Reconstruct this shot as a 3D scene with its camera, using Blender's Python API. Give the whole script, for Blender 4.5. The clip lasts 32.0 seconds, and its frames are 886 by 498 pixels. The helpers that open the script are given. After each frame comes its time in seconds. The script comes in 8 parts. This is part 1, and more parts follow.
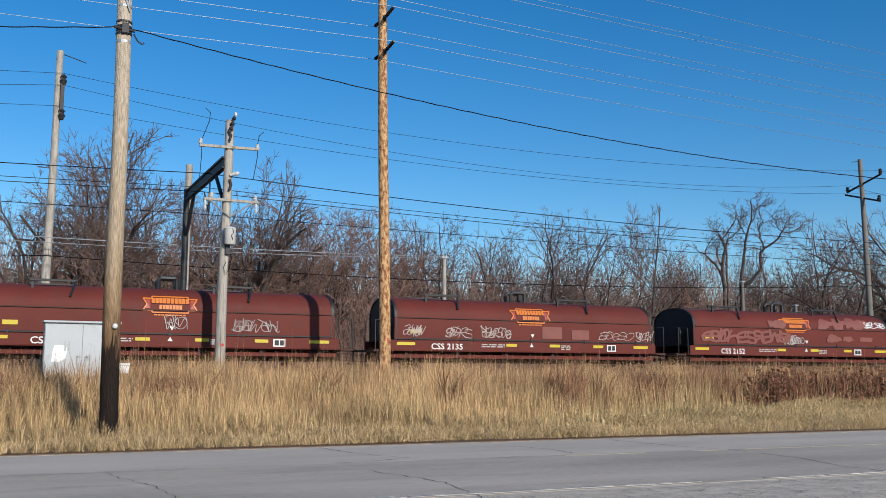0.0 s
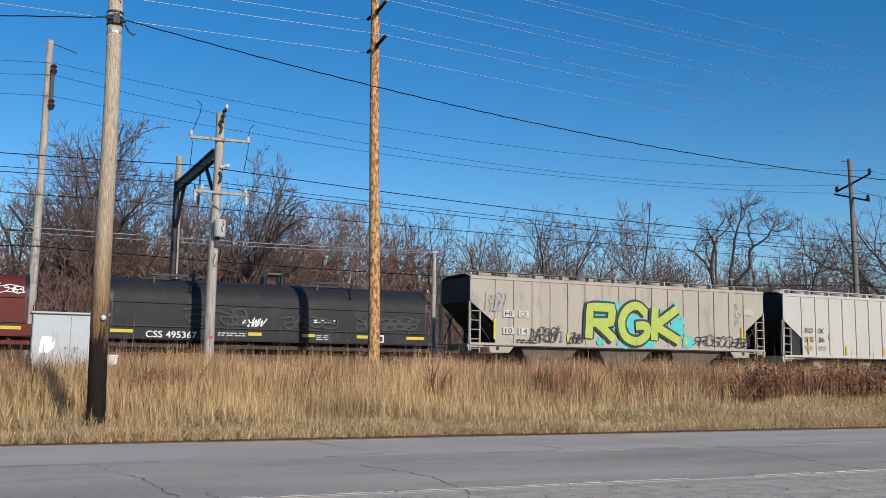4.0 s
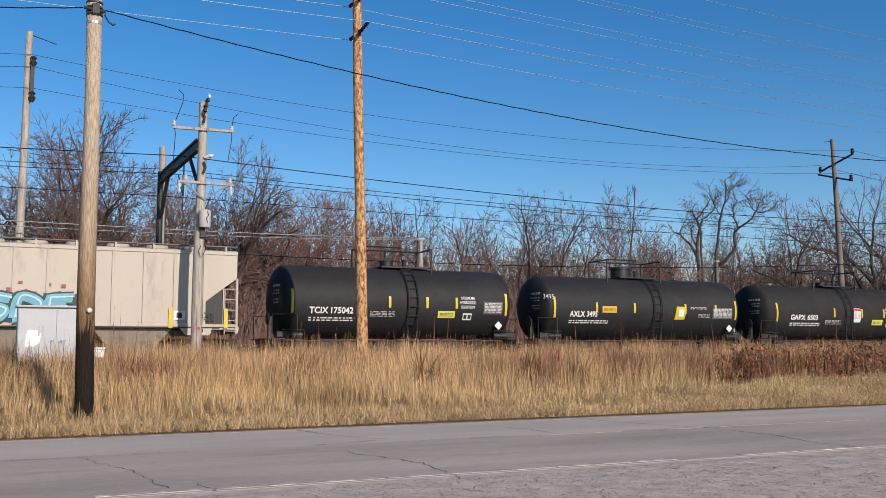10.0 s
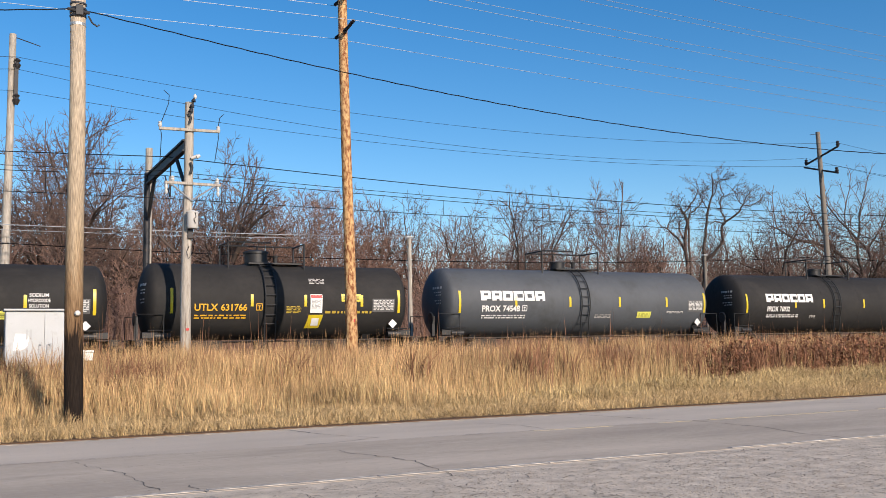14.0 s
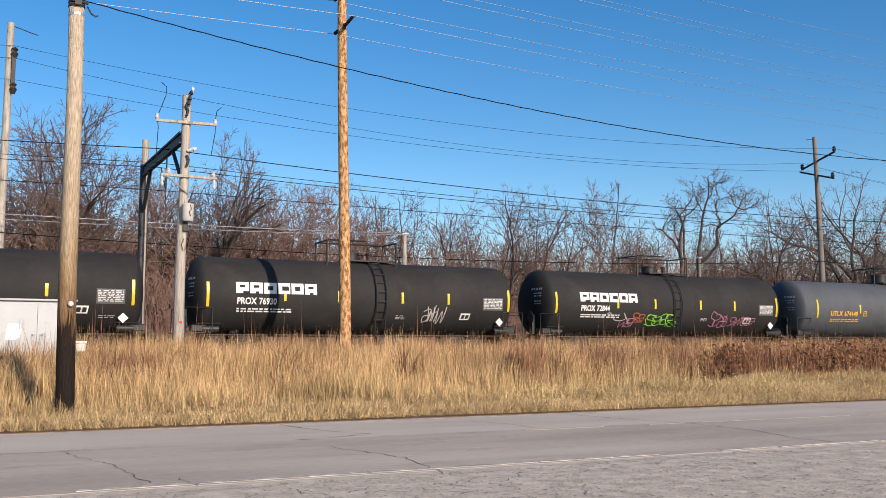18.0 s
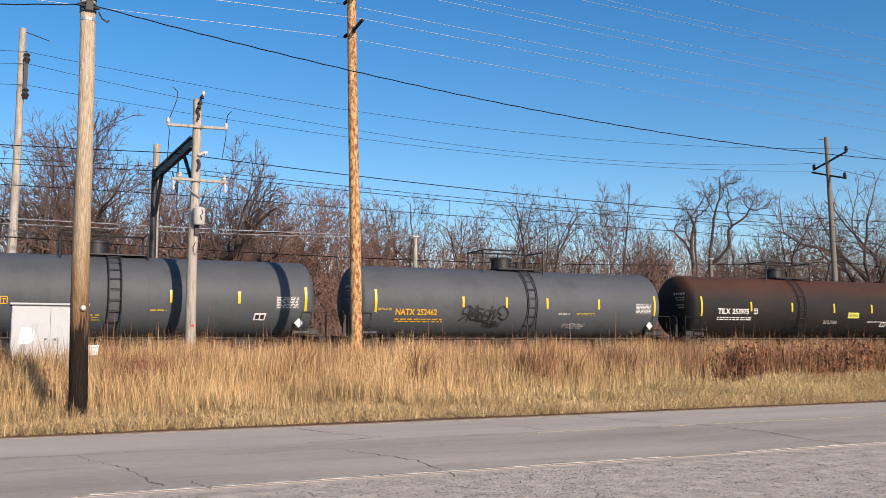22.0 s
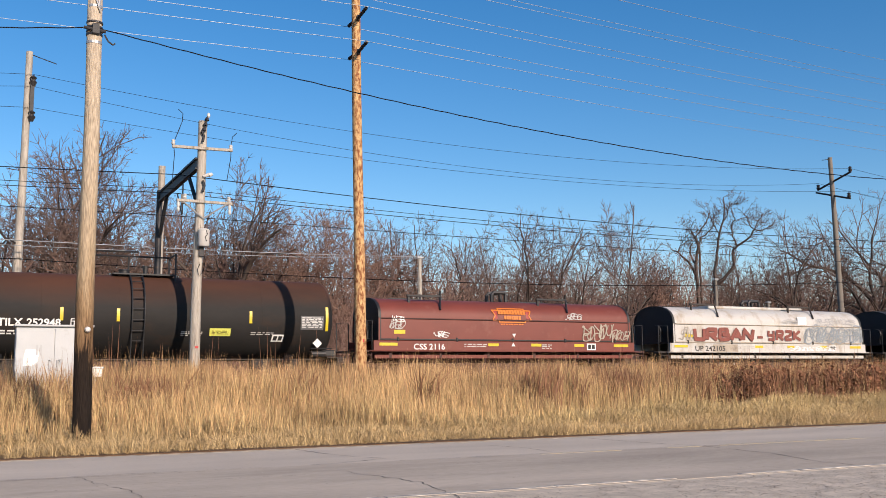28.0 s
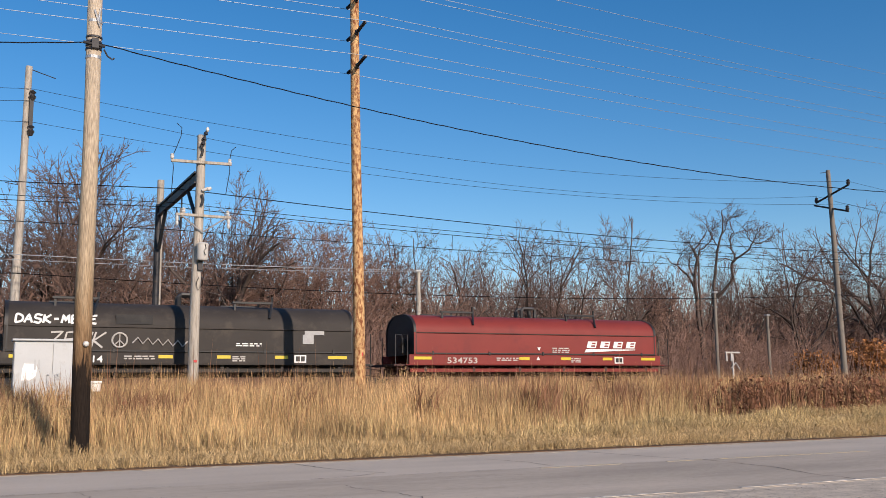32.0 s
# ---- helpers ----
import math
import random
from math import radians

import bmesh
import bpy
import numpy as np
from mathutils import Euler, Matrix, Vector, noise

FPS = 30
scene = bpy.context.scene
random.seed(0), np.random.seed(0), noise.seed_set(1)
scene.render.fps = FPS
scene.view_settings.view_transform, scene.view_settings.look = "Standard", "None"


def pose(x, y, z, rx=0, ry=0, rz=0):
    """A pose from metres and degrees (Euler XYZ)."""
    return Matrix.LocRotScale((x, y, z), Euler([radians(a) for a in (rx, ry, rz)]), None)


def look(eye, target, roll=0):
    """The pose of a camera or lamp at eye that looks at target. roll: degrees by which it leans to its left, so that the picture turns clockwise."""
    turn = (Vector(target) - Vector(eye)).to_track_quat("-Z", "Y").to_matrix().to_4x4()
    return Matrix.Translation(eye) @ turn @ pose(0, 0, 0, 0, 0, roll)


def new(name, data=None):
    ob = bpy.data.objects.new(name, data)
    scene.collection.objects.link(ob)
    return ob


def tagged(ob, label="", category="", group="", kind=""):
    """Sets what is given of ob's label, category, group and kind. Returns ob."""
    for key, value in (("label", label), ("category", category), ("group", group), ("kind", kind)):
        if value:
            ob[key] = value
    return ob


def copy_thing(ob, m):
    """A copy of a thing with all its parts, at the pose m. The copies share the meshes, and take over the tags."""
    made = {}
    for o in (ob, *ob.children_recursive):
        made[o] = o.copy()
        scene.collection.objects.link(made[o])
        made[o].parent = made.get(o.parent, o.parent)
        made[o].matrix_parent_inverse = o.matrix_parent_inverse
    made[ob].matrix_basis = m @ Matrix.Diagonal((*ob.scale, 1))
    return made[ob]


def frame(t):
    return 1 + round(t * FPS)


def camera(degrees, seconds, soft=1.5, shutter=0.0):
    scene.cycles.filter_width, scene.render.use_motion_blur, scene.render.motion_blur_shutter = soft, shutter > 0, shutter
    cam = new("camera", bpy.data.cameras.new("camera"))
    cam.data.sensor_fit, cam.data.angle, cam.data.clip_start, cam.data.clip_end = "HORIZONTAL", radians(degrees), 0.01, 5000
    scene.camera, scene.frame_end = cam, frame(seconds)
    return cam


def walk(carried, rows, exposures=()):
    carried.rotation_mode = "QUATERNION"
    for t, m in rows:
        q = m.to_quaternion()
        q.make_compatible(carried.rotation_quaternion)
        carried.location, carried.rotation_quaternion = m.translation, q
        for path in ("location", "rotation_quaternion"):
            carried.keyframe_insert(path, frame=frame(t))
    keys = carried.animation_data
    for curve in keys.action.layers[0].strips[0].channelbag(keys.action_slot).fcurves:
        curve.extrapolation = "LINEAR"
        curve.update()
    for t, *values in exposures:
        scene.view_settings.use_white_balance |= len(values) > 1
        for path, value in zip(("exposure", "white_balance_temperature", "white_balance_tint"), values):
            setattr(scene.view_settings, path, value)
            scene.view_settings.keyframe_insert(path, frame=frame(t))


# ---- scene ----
# World: x runs along the railway, y away from the camera across road, verge and track, z up from the road.
EYE = 1.45
SECONDS = 32.0
cam = camera(50.0, SECONDS, soft=0.85)
RIG = (
    (0, 97.287, -0.286, -25.121), (0.5, 97.065, -0.427, -25.310), (1, 97.136, -0.600, -25.484), (1.5, 97.191, -0.719, -25.509),
    (2, 97.185, -0.825, -25.595), (2.5, 97.125, -0.984, -25.822), (3, 97.119, -1.016, -26.037), (3.5, 97.075, -0.955, -25.887),
    (5.5, 96.650, -0.389, -25.979), (6, 96.569, -0.275, -26.036), (6.5, 96.517, -0.195, -25.867), (7, 96.445, 0.024, -25.885),
    (7.5, 96.285, 0.157, -26.003), (8, 96.308, 0.125, -26.237), (8.5, 96.243, 0.120, -26.412), (9, 96.194, 0.090, -26.603),
    (9.5, 96.192, 0.159, -26.463), (10, 96.177, 0.237, -26.490), (10.5, 96.102, 0.420, -26.503), (11, 96.064, 0.537, -26.563),
    (11.5, 96.042, 0.500, -26.747), (12, 96.196, 0.478, -26.854), (12.5, 96.047, 0.718, -26.842), (13, 96.070, 0.955, -26.859),
    (13.5, 96.042, 1.215, -27.034), (14, 96.022, 1.103, -27.080), (14.5, 96.061, 0.891, -27.312), (16.5, 95.801, 0.826, -27.109),
    (17, 95.748, 0.613, -27.066), (17.5, 95.772, 0.242, -27.179), (18, 95.877, 0.035, -27.490), (18.5, 95.887, 0.072, -27.433),
    (19, 95.936, 0.127, -27.700), (19.5, 95.970, 0.166, -27.551), (20, 95.875, 0.142, -27.202), (20.5, 96.063, -0.044, -26.990),
    (21, 96.091, 0.202, -26.803), (21.5, 96.015, 0.296, -26.734), (22, 96.024, 0.262, -26.815), (22.5, 96.012, 0.368, -26.769),
    (23, 96.247, 0.158, -26.766), (23.5, 96.340, 0.017, -26.925), (24, 96.400, 0.090, -26.947), (24.5, 96.443, 0.210, -26.821),
    (25, 96.482, 0.182, -26.728), (25.5, 96.725, 0.161, -26.523), (27.5, 97.279, 0.209, -26.516), (28, 97.288, 0.327, -26.549),
    (28.5, 97.358, 0.617, -26.621), (29, 97.422, 0.765, -26.626), (29.5, 97.429, 0.583, -26.801), (30, 97.491, 0.484, -26.791),
    (30.5, 97.688, 0.377, -26.569), (31, 97.773, 0.511, -26.511), (31.5, 97.772, 0.614, -26.450), (32, 98.100, 0.446, -26.605),
)

walk(cam, [(t, pose(0, 0, EYE, a, b, c)) for t, a, b, c in RIG],
     exposures=((0, -0.15, 5800, 8), (3, -0.18, 5820, 9), (6, -0.34, 5840, 14), (9, -0.27, 6080, 16), (11, 0.03, 6360, 16), (13, 0.18, 6500, 15), (19, 0.18, 6600, 16), (27, 0.18, 6750, 18), (30, 0.07, 6700, 18), (32, 0.0, 6600, 17)))

# ---- world, sun ----
SUN_ELEV, SUN_AZ = 23.5, 9.5     # the sun stands behind the camera
world = bpy.data.worlds.new("world")
scene.world = world
world.use_nodes = True
wn = world.node_tree.nodes
sky = wn.new("ShaderNodeTexSky")
sky.sky_type = "NISHITA"
sky.sun_disc = False
sky.sun_elevation = radians(SUN_ELEV)
sky.sun_rotation = radians(180 - SUN_AZ)
sky.altitude = 200
sky.air_density, sky.dust_density, sky.ozone_density = 1.0, 0.3, 2.2
wn["Background"].inputs["Strength"].default_value = 0.127
tone = wn.new("ShaderNodeHueSaturation")
tone.inputs["Saturation"].default_value = 1.4
world.node_tree.links.new(sky.outputs[0], tone.inputs["Color"])
world.node_tree.links.new(tone.outputs[0], wn["Background"].inputs["Color"])
sun_data = bpy.data.lights.new("sun", "SUN")
sun_data.energy, sun_data.angle, sun_data.color = 4.9, radians(0.6), (1.0, 0.875, 0.71)
sun = new("sun", sun_data)
sun.matrix_basis = look((math.sin(radians(SUN_AZ)) * 60, -60 * math.cos(radians(SUN_AZ)), 60 * math.tan(radians(SUN_ELEV))), (0, 0, 0))


# ---- materials ----
MATS = {}


def mat(name, col, rough=0.6, metal=0.0, var=0.2, scale=2.0, bump=0.15, fine=40.0, dirt=None, dirt_amount=0.35,
        stretch=(1, 1, 1), rand=0.0, spec=0.5, island=0.0, crown=None):
    """A painted, weathered or natural surface: broad patches, fine grain, relief, and stains of a second colour."""
    if name in MATS:
        return MATS[name]
    m = bpy.data.materials.new(name)
    m.use_nodes = True
    nt, n = m.node_tree, m.node_tree.nodes
    ln = nt.links.new
    bsdf = n["Principled BSDF"]
    bsdf.inputs["Roughness"].default_value = rough
    bsdf.inputs["Metallic"].default_value = metal
    bsdf.inputs["Specular IOR Level"].default_value = spec
    tc = n.new("ShaderNodeTexCoord")
    mp = n.new("ShaderNodeMapping")
    mp.inputs["Scale"].default_value = stretch
    ln(tc.outputs["Object"], mp.inputs["Vector"])
    big, small = n.new("ShaderNodeTexNoise"), n.new("ShaderNodeTexNoise")
    big.inputs["Scale"].default_value, big.inputs["Detail"].default_value = scale, 5
    small.inputs["Scale"].default_value, small.inputs["Detail"].default_value = fine, 3
    ln(mp.outputs[0], big.inputs["Vector"]), ln(mp.outputs[0], small.inputs["Vector"])
    mix = n.new("ShaderNodeMix")
    mix.data_type = "RGBA"
    mix.inputs["A"].default_value = (*[max(0, v * (1 - var)) for v in col], 1)
    mix.inputs["B"].default_value = (*[min(1, v * (1 + var)) for v in col], 1)
    ad = n.new("ShaderNodeMath")
    ad.operation = "MULTIPLY_ADD"
    ln(big.outputs["Fac"], ad.inputs[0])
    ad.inputs[1].default_value = 1.6
    sh = n.new("ShaderNodeMath")
    sh.operation = "MULTIPLY_ADD"
    ln(small.outputs["Fac"], sh.inputs[0])
    sh.inputs[1].default_value, sh.inputs[2].default_value = 0.7, -0.65
    ln(sh.outputs[0], ad.inputs[2])
    ad.use_clamp = True
    ln(ad.outputs[0], mix.inputs["Factor"])
    last = mix.outputs["Result"]
    if dirt:
        dn, ramp = n.new("ShaderNodeTexNoise"), n.new("ShaderNodeValToRGB")
        dn.inputs["Scale"].default_value, dn.inputs["Detail"].default_value, dn.inputs["Roughness"].default_value = scale * 1.7, 8, 0.65
        ln(mp.outputs[0], dn.inputs["Vector"])
        e = 0.62 - 0.3 * dirt_amount
        ramp.color_ramp.elements[0].position, ramp.color_ramp.elements[1].position = e, e + 0.16
        ln(dn.outputs["Fac"], ramp.inputs[0])
        m2 = n.new("ShaderNodeMix")
        m2.data_type = "RGBA"
        m2.inputs["B"].default_value = (*dirt, 1)
        ln(ramp.outputs[0], m2.inputs["Factor"]), ln(last, m2.inputs["A"])
        last = m2.outputs["Result"]
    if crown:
        # a second colour towards the top, rust on the stained tanks: from height, to height, colour
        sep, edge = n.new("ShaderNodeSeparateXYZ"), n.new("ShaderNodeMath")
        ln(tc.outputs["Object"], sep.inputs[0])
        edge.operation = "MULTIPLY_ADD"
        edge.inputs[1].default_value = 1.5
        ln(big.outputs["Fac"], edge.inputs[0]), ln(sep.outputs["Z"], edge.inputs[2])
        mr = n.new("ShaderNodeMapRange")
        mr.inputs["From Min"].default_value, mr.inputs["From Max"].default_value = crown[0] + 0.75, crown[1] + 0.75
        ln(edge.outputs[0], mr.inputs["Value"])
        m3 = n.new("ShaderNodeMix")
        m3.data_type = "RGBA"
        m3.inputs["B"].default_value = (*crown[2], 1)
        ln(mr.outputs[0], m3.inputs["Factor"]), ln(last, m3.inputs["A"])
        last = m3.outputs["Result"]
    if rand or island:
        src = n.new("ShaderNodeObjectInfo").outputs["Random"] if rand else n.new("ShaderNodeNewGeometry").outputs["Random Per Island"]
        mr = n.new("ShaderNodeMapRange")
        a = rand or island
        mr.inputs["To Min"].default_value, mr.inputs["To Max"].default_value = 1 - a, 1 + a
        ln(src, mr.inputs["Value"])
        hs = n.new("ShaderNodeHueSaturation")
        ln(mr.outputs[0], hs.inputs["Value"]), ln(last, hs.inputs["Color"])
        last = hs.outputs["Color"]
    ln(last, bsdf.inputs["Base Color"])
    if bump:
        bp = n.new("ShaderNodeBump")
        bp.inputs["Strength"].default_value, bp.inputs["Distance"].default_value = bump, 0.02
        ln(small.outputs["Fac"], bp.inputs["Height"]), ln(bp.outputs[0], bsdf.inputs["Normal"])
    MATS[name] = m
    return m


def stained_pole(name, bands):
    """Pole wood whose stains give way to one another up its length: rows of height and colour, with ragged streaks between."""
    m = bpy.data.materials.new(name)
    m.use_nodes = True
    n, ln = m.node_tree.nodes, m.node_tree.links.new
    bsdf = n["Principled BSDF"]
    bsdf.inputs["Roughness"].default_value, bsdf.inputs["Specular IOR Level"].default_value = 0.88, 0.15
    tc, mp, sep = n.new("ShaderNodeTexCoord"), n.new("ShaderNodeMapping"), n.new("ShaderNodeSeparateXYZ")
    mp.inputs["Scale"].default_value = (1, 1, 0.1)
    ln(tc.outputs["Object"], mp.inputs["Vector"]), ln(tc.outputs["Object"], sep.inputs[0])
    broad, grain = n.new("ShaderNodeTexNoise"), n.new("ShaderNodeTexNoise")
    broad.inputs["Scale"].default_value, broad.inputs["Detail"].default_value, broad.inputs["Roughness"].default_value = 9, 7, 0.7
    grain.inputs["Scale"].default_value, grain.inputs["Detail"].default_value = 55, 3
    ln(mp.outputs[0], broad.inputs["Vector"]), ln(mp.outputs[0], grain.inputs["Vector"])
    shift = n.new("ShaderNodeMath")
    shift.operation = "MULTIPLY_ADD"
    shift.inputs[1].default_value = -3.6
    ln(broad.outputs["Fac"], shift.inputs[0]), ln(sep.outputs["Z"], shift.inputs[2])
    scale = n.new("ShaderNodeMath")
    scale.operation = "MULTIPLY_ADD"
    scale.inputs[1].default_value, scale.inputs[2].default_value = 0.1, 0.18
    ln(shift.outputs[0], scale.inputs[0])
    ramp = n.new("ShaderNodeValToRGB")
    while len(ramp.color_ramp.elements) < len(bands):
        ramp.color_ramp.elements.new(0.5)
    for e, (z, col) in zip(ramp.color_ramp.elements, bands):
        e.position, e.color = z / 10, (*col, 1)
    ln(scale.outputs[0], ramp.inputs[0])
    mr, hs = n.new("ShaderNodeMapRange"), n.new("ShaderNodeHueSaturation")
    mr.inputs["From Min"].default_value, mr.inputs["From Max"].default_value = 0.3, 0.7
    mr.inputs["To Min"].default_value, mr.inputs["To Max"].default_value = 0.62, 1.3
    ln(grain.outputs["Fac"], mr.inputs["Value"]), ln(mr.outputs[0], hs.inputs["Value"]), ln(ramp.outputs[0], hs.inputs["Color"])
    ln(hs.outputs[0], bsdf.inputs["Base Color"])
    bp = n.new("ShaderNodeBump")
    bp.inputs["Strength"].default_value, bp.inputs["Distance"].default_value = 0.8, 0.02
    ln(grain.outputs["Fac"], bp.inputs["Height"]), ln(bp.outputs[0], bsdf.inputs["Normal"])
    return m


ASPHALT = mat("asphalt", (0.455, 0.382, 0.305), 0.9, var=0.3, scale=0.5, bump=0.4, fine=22, dirt=(0.359, 0.3, 0.242), dirt_amount=0.35, spec=0.2, stretch=(0.25, 1, 1))
LOT = mat("lot_asphalt", (0.566, 0.478, 0.379), 0.95, var=0.3, scale=3.5, bump=0.4, fine=55, dirt=(0.364, 0.305, 0.244), dirt_amount=0.14, spec=0.2)
SHOULDER = mat("gritty_shoulder", (0.505, 0.433, 0.344), 0.95, var=0.35, scale=3, bump=0.5, fine=30, dirt=(0.303, 0.217, 0.14), dirt_amount=0.5, spec=0.2)
FAR_EDGE = mat("pale_asphalt", (0.515, 0.439, 0.358), 0.9, var=0.2, scale=0.6, bump=0.4, fine=50, stretch=(0.3, 1, 1), spec=0.2)
LINE_FAINT = mat("faded_line", (0.444, 0.384, 0.316), 0.85, var=0.2, scale=3, dirt=(0.333, 0.281, 0.233), dirt_amount=0.9)
LINE_WHITE = mat("worn_white_line", (0.606, 0.542, 0.456), 0.8, var=0.25, scale=3, dirt=(0.323, 0.291, 0.256), dirt_amount=0.7)
LINE_YELLOW = mat("worn_yellow_line", (0.43, 0.355, 0.2), 0.85, var=0.2, scale=3, dirt=(0.33, 0.28, 0.21), dirt_amount=0.85)
SPECK = mat("dark_aggregate", (0.4, 0.335, 0.27), 0.95, var=0.3, bump=0, island=0.6, spec=0.1)
CRACK = mat("road_crack", (0.085, 0.077, 0.07), 0.95, var=0.3)
SOIL = mat("straw_ground", (0.2, 0.135, 0.07), 0.95, var=0.35, scale=0.9, bump=0.6, fine=18, dirt=(0.13, 0.085, 0.045), spec=0.1)
DIRT = mat("dirt_edge", (0.14, 0.085, 0.05), 0.95, var=0.4, scale=3, bump=0.8, fine=30, spec=0.1)
BALLAST = mat("ballast", (0.2, 0.185, 0.17), 0.95, var=0.4, scale=6, bump=1.0, fine=25, spec=0.2)
RAIL = mat("rail_steel", (0.16, 0.1, 0.07), 0.55, 0.6, var=0.2)
STRAW = mat("straw_grass", (0.51, 0.372, 0.182), 0.8, var=0.5, scale=0.4, fine=7, stretch=(1, 0.6, 0.15), bump=0, island=0.6, spec=0.2)
OLIVE = mat("faded_straw_grass", (0.49, 0.345, 0.175), 0.8, var=0.45, scale=0.5, fine=6, bump=0, island=0.65, spec=0.2)
TALL = mat("tall_dry_grass", (0.438, 0.28, 0.14), 0.8, var=0.7, scale=0.3, fine=6, stretch=(1, 0.6, 0.12), bump=0, island=0.65, spec=0.2)
WEED = mat("brown_weed", (0.21, 0.108, 0.064), 0.85, var=0.3, scale=1, bump=0, island=0.4, spec=0.15)
BARK = mat("grey_bark", (0.085, 0.066, 0.058), 0.9, var=0.35, scale=2, bump=0.5, rand=0.2, spec=0.15)
TWIG = mat("bare_twigs", (0.16, 0.11, 0.092), 0.9, var=0.3, scale=0.5, bump=0, rand=0.25, spec=0.1)
TWIG_RED = mat("reddish_twigs", (0.265, 0.165, 0.13), 0.9, var=0.3, scale=0.5, bump=0, rand=0.25, spec=0.1)
TWIG_PURPLE = mat("purplish_twigs", (0.2, 0.105, 0.085), 0.9, var=0.3, scale=0.5, bump=0, spec=0.1)
PALE_BARK = mat("pale_bark", (0.14, 0.118, 0.104), 0.9, var=0.35, scale=2, bump=0.5, rand=0.1, spec=0.15)
POLE_NEAR = stained_pole("creosoted_pole_wood", ((0.0, (0.016, 0.012, 0.01)), (1.9, (0.022, 0.015, 0.011)), (2.15, (0.15, 0.088, 0.046)), (3.0, (0.26, 0.17, 0.095)), (3.8, (0.36, 0.27, 0.175)), (5.6, (0.42, 0.335, 0.24)), (9.5, (0.48, 0.4, 0.31))))
POLE_PATCH = mat("flaking_pole_wood", (0.58, 0.365, 0.175), 0.85, var=0.3, scale=6.5, bump=0.6, fine=35, dirt=(0.22, 0.08, 0.035), dirt_amount=0.62, stretch=(1, 1, 0.42), spec=0.15)
POLE_GREY = mat("grey_pole_wood", (0.4, 0.36, 0.31), 0.88, var=0.4, scale=9, bump=0.8, fine=45, dirt=(0.2, 0.17, 0.14), dirt_amount=0.3, stretch=(1, 1, 0.12), spec=0.15)
POLE_FAR = mat("far_pole_wood", (0.2, 0.175, 0.15), 0.88, var=0.22, scale=5, bump=0.3, stretch=(1, 1, 0.12), spec=0.15)
TAR = mat("tarred_pole_base", (0.021, 0.0155, 0.012), 0.95, spec=0.08, var=0.5, scale=5, stretch=(1, 1, 0.2), bump=0.5)
WEED_LEAF = mat("shrivelled_weed_leaves", (0.25, 0.118, 0.068), 0.85, var=0.35, scale=1, bump=0, island=0.5, spec=0.15)
PORCELAIN = mat("grey_porcelain", (0.55, 0.53, 0.5), 0.3, var=0.1)
INSUL = mat("dark_insulator", (0.03, 0.028, 0.03), 0.35, var=0.2)
STEEL_DARK = mat("dark_steel", (0.03, 0.03, 0.033), 0.6, 0.3, var=0.3, scale=3, dirt=(0.08, 0.05, 0.035), dirt_amount=0.2)
GALV = mat("galvanised_steel", (0.45, 0.45, 0.45), 0.45, 0.6, var=0.2)
WIRE_DARK = mat("black_cable", (0.01, 0.01, 0.012), 0.9, spec=0.1, var=0.1, bump=0)
WIRE_BRIGHT = mat("bare_aluminium_wire", (0.21, 0.225, 0.245), 0.5, 0.5, var=0.1, bump=0)
WIRE_MID = mat("weathered_copper_wire", (0.022, 0.025, 0.03), 0.9, spec=0.1, var=0.1, bump=0)
CABINET = mat("cabinet_paint", (0.43, 0.445, 0.455), 0.45, var=0.06, scale=2, bump=0.05, dirt=(0.38, 0.38, 0.38), dirt_amount=0.15)
CAB_PATCH = mat("bright_white_patch", (0.85, 0.85, 0.85), 0.6, var=0.05)
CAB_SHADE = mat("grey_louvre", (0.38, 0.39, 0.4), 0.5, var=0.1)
CONCRETE = mat("pale_concrete", (0.5, 0.48, 0.45), 0.9, var=0.15, scale=4)
CSS_RED = mat("oxide_red_paint", (0.125, 0.027, 0.0195), 0.65, spec=0.2, var=0.14, scale=0.8, bump=0.05, fine=15, dirt=(0.105, 0.034, 0.026), dirt_amount=0.3)
RED_FADED = mat("faded_red_paint", (0.16, 0.036, 0.024), 0.6, var=0.16, scale=0.8, bump=0.05, dirt=(0.19, 0.062, 0.042), dirt_amount=0.2)
BN_RED = mat("bright_red_paint", (0.2, 0.033, 0.028), 0.6, spec=0.25, var=0.12, scale=0.7, bump=0.05, dirt=(0.16, 0.03, 0.028), dirt_amount=0.25)
PATCH_RED = mat("overpainted_patch", (0.2, 0.06, 0.045), 0.6, var=0.15, scale=2)
BLACK_COIL = mat("brown_black_car_paint", (0.036, 0.031, 0.028), 0.7, var=0.2, scale=0.9, bump=0.05, dirt=(0.06, 0.05, 0.042), dirt_amount=0.3, spec=0.3)
BLACK_CAR = mat("black_car_paint", (0.0221, 0.02125, 0.0221), 0.65, var=0.25, scale=0.9, bump=0.05, spec=0.3, dirt=(0.03825, 0.0357, 0.034), dirt_amount=0.3)
# this black turns slightly lighter towards the top of the tank
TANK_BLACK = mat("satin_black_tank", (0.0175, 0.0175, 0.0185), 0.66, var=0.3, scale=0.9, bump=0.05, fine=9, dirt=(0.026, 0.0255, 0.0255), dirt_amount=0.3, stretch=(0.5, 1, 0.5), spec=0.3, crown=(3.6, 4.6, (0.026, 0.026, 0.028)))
TANK_SOFT = mat("weathered_black_tank", (0.0245, 0.0235, 0.023), 0.75, var=0.28, scale=0.9, bump=0.05, fine=9, dirt=(0.034, 0.0315, 0.0295), dirt_amount=0.35, stretch=(0.5, 1, 0.5), spec=0.22)
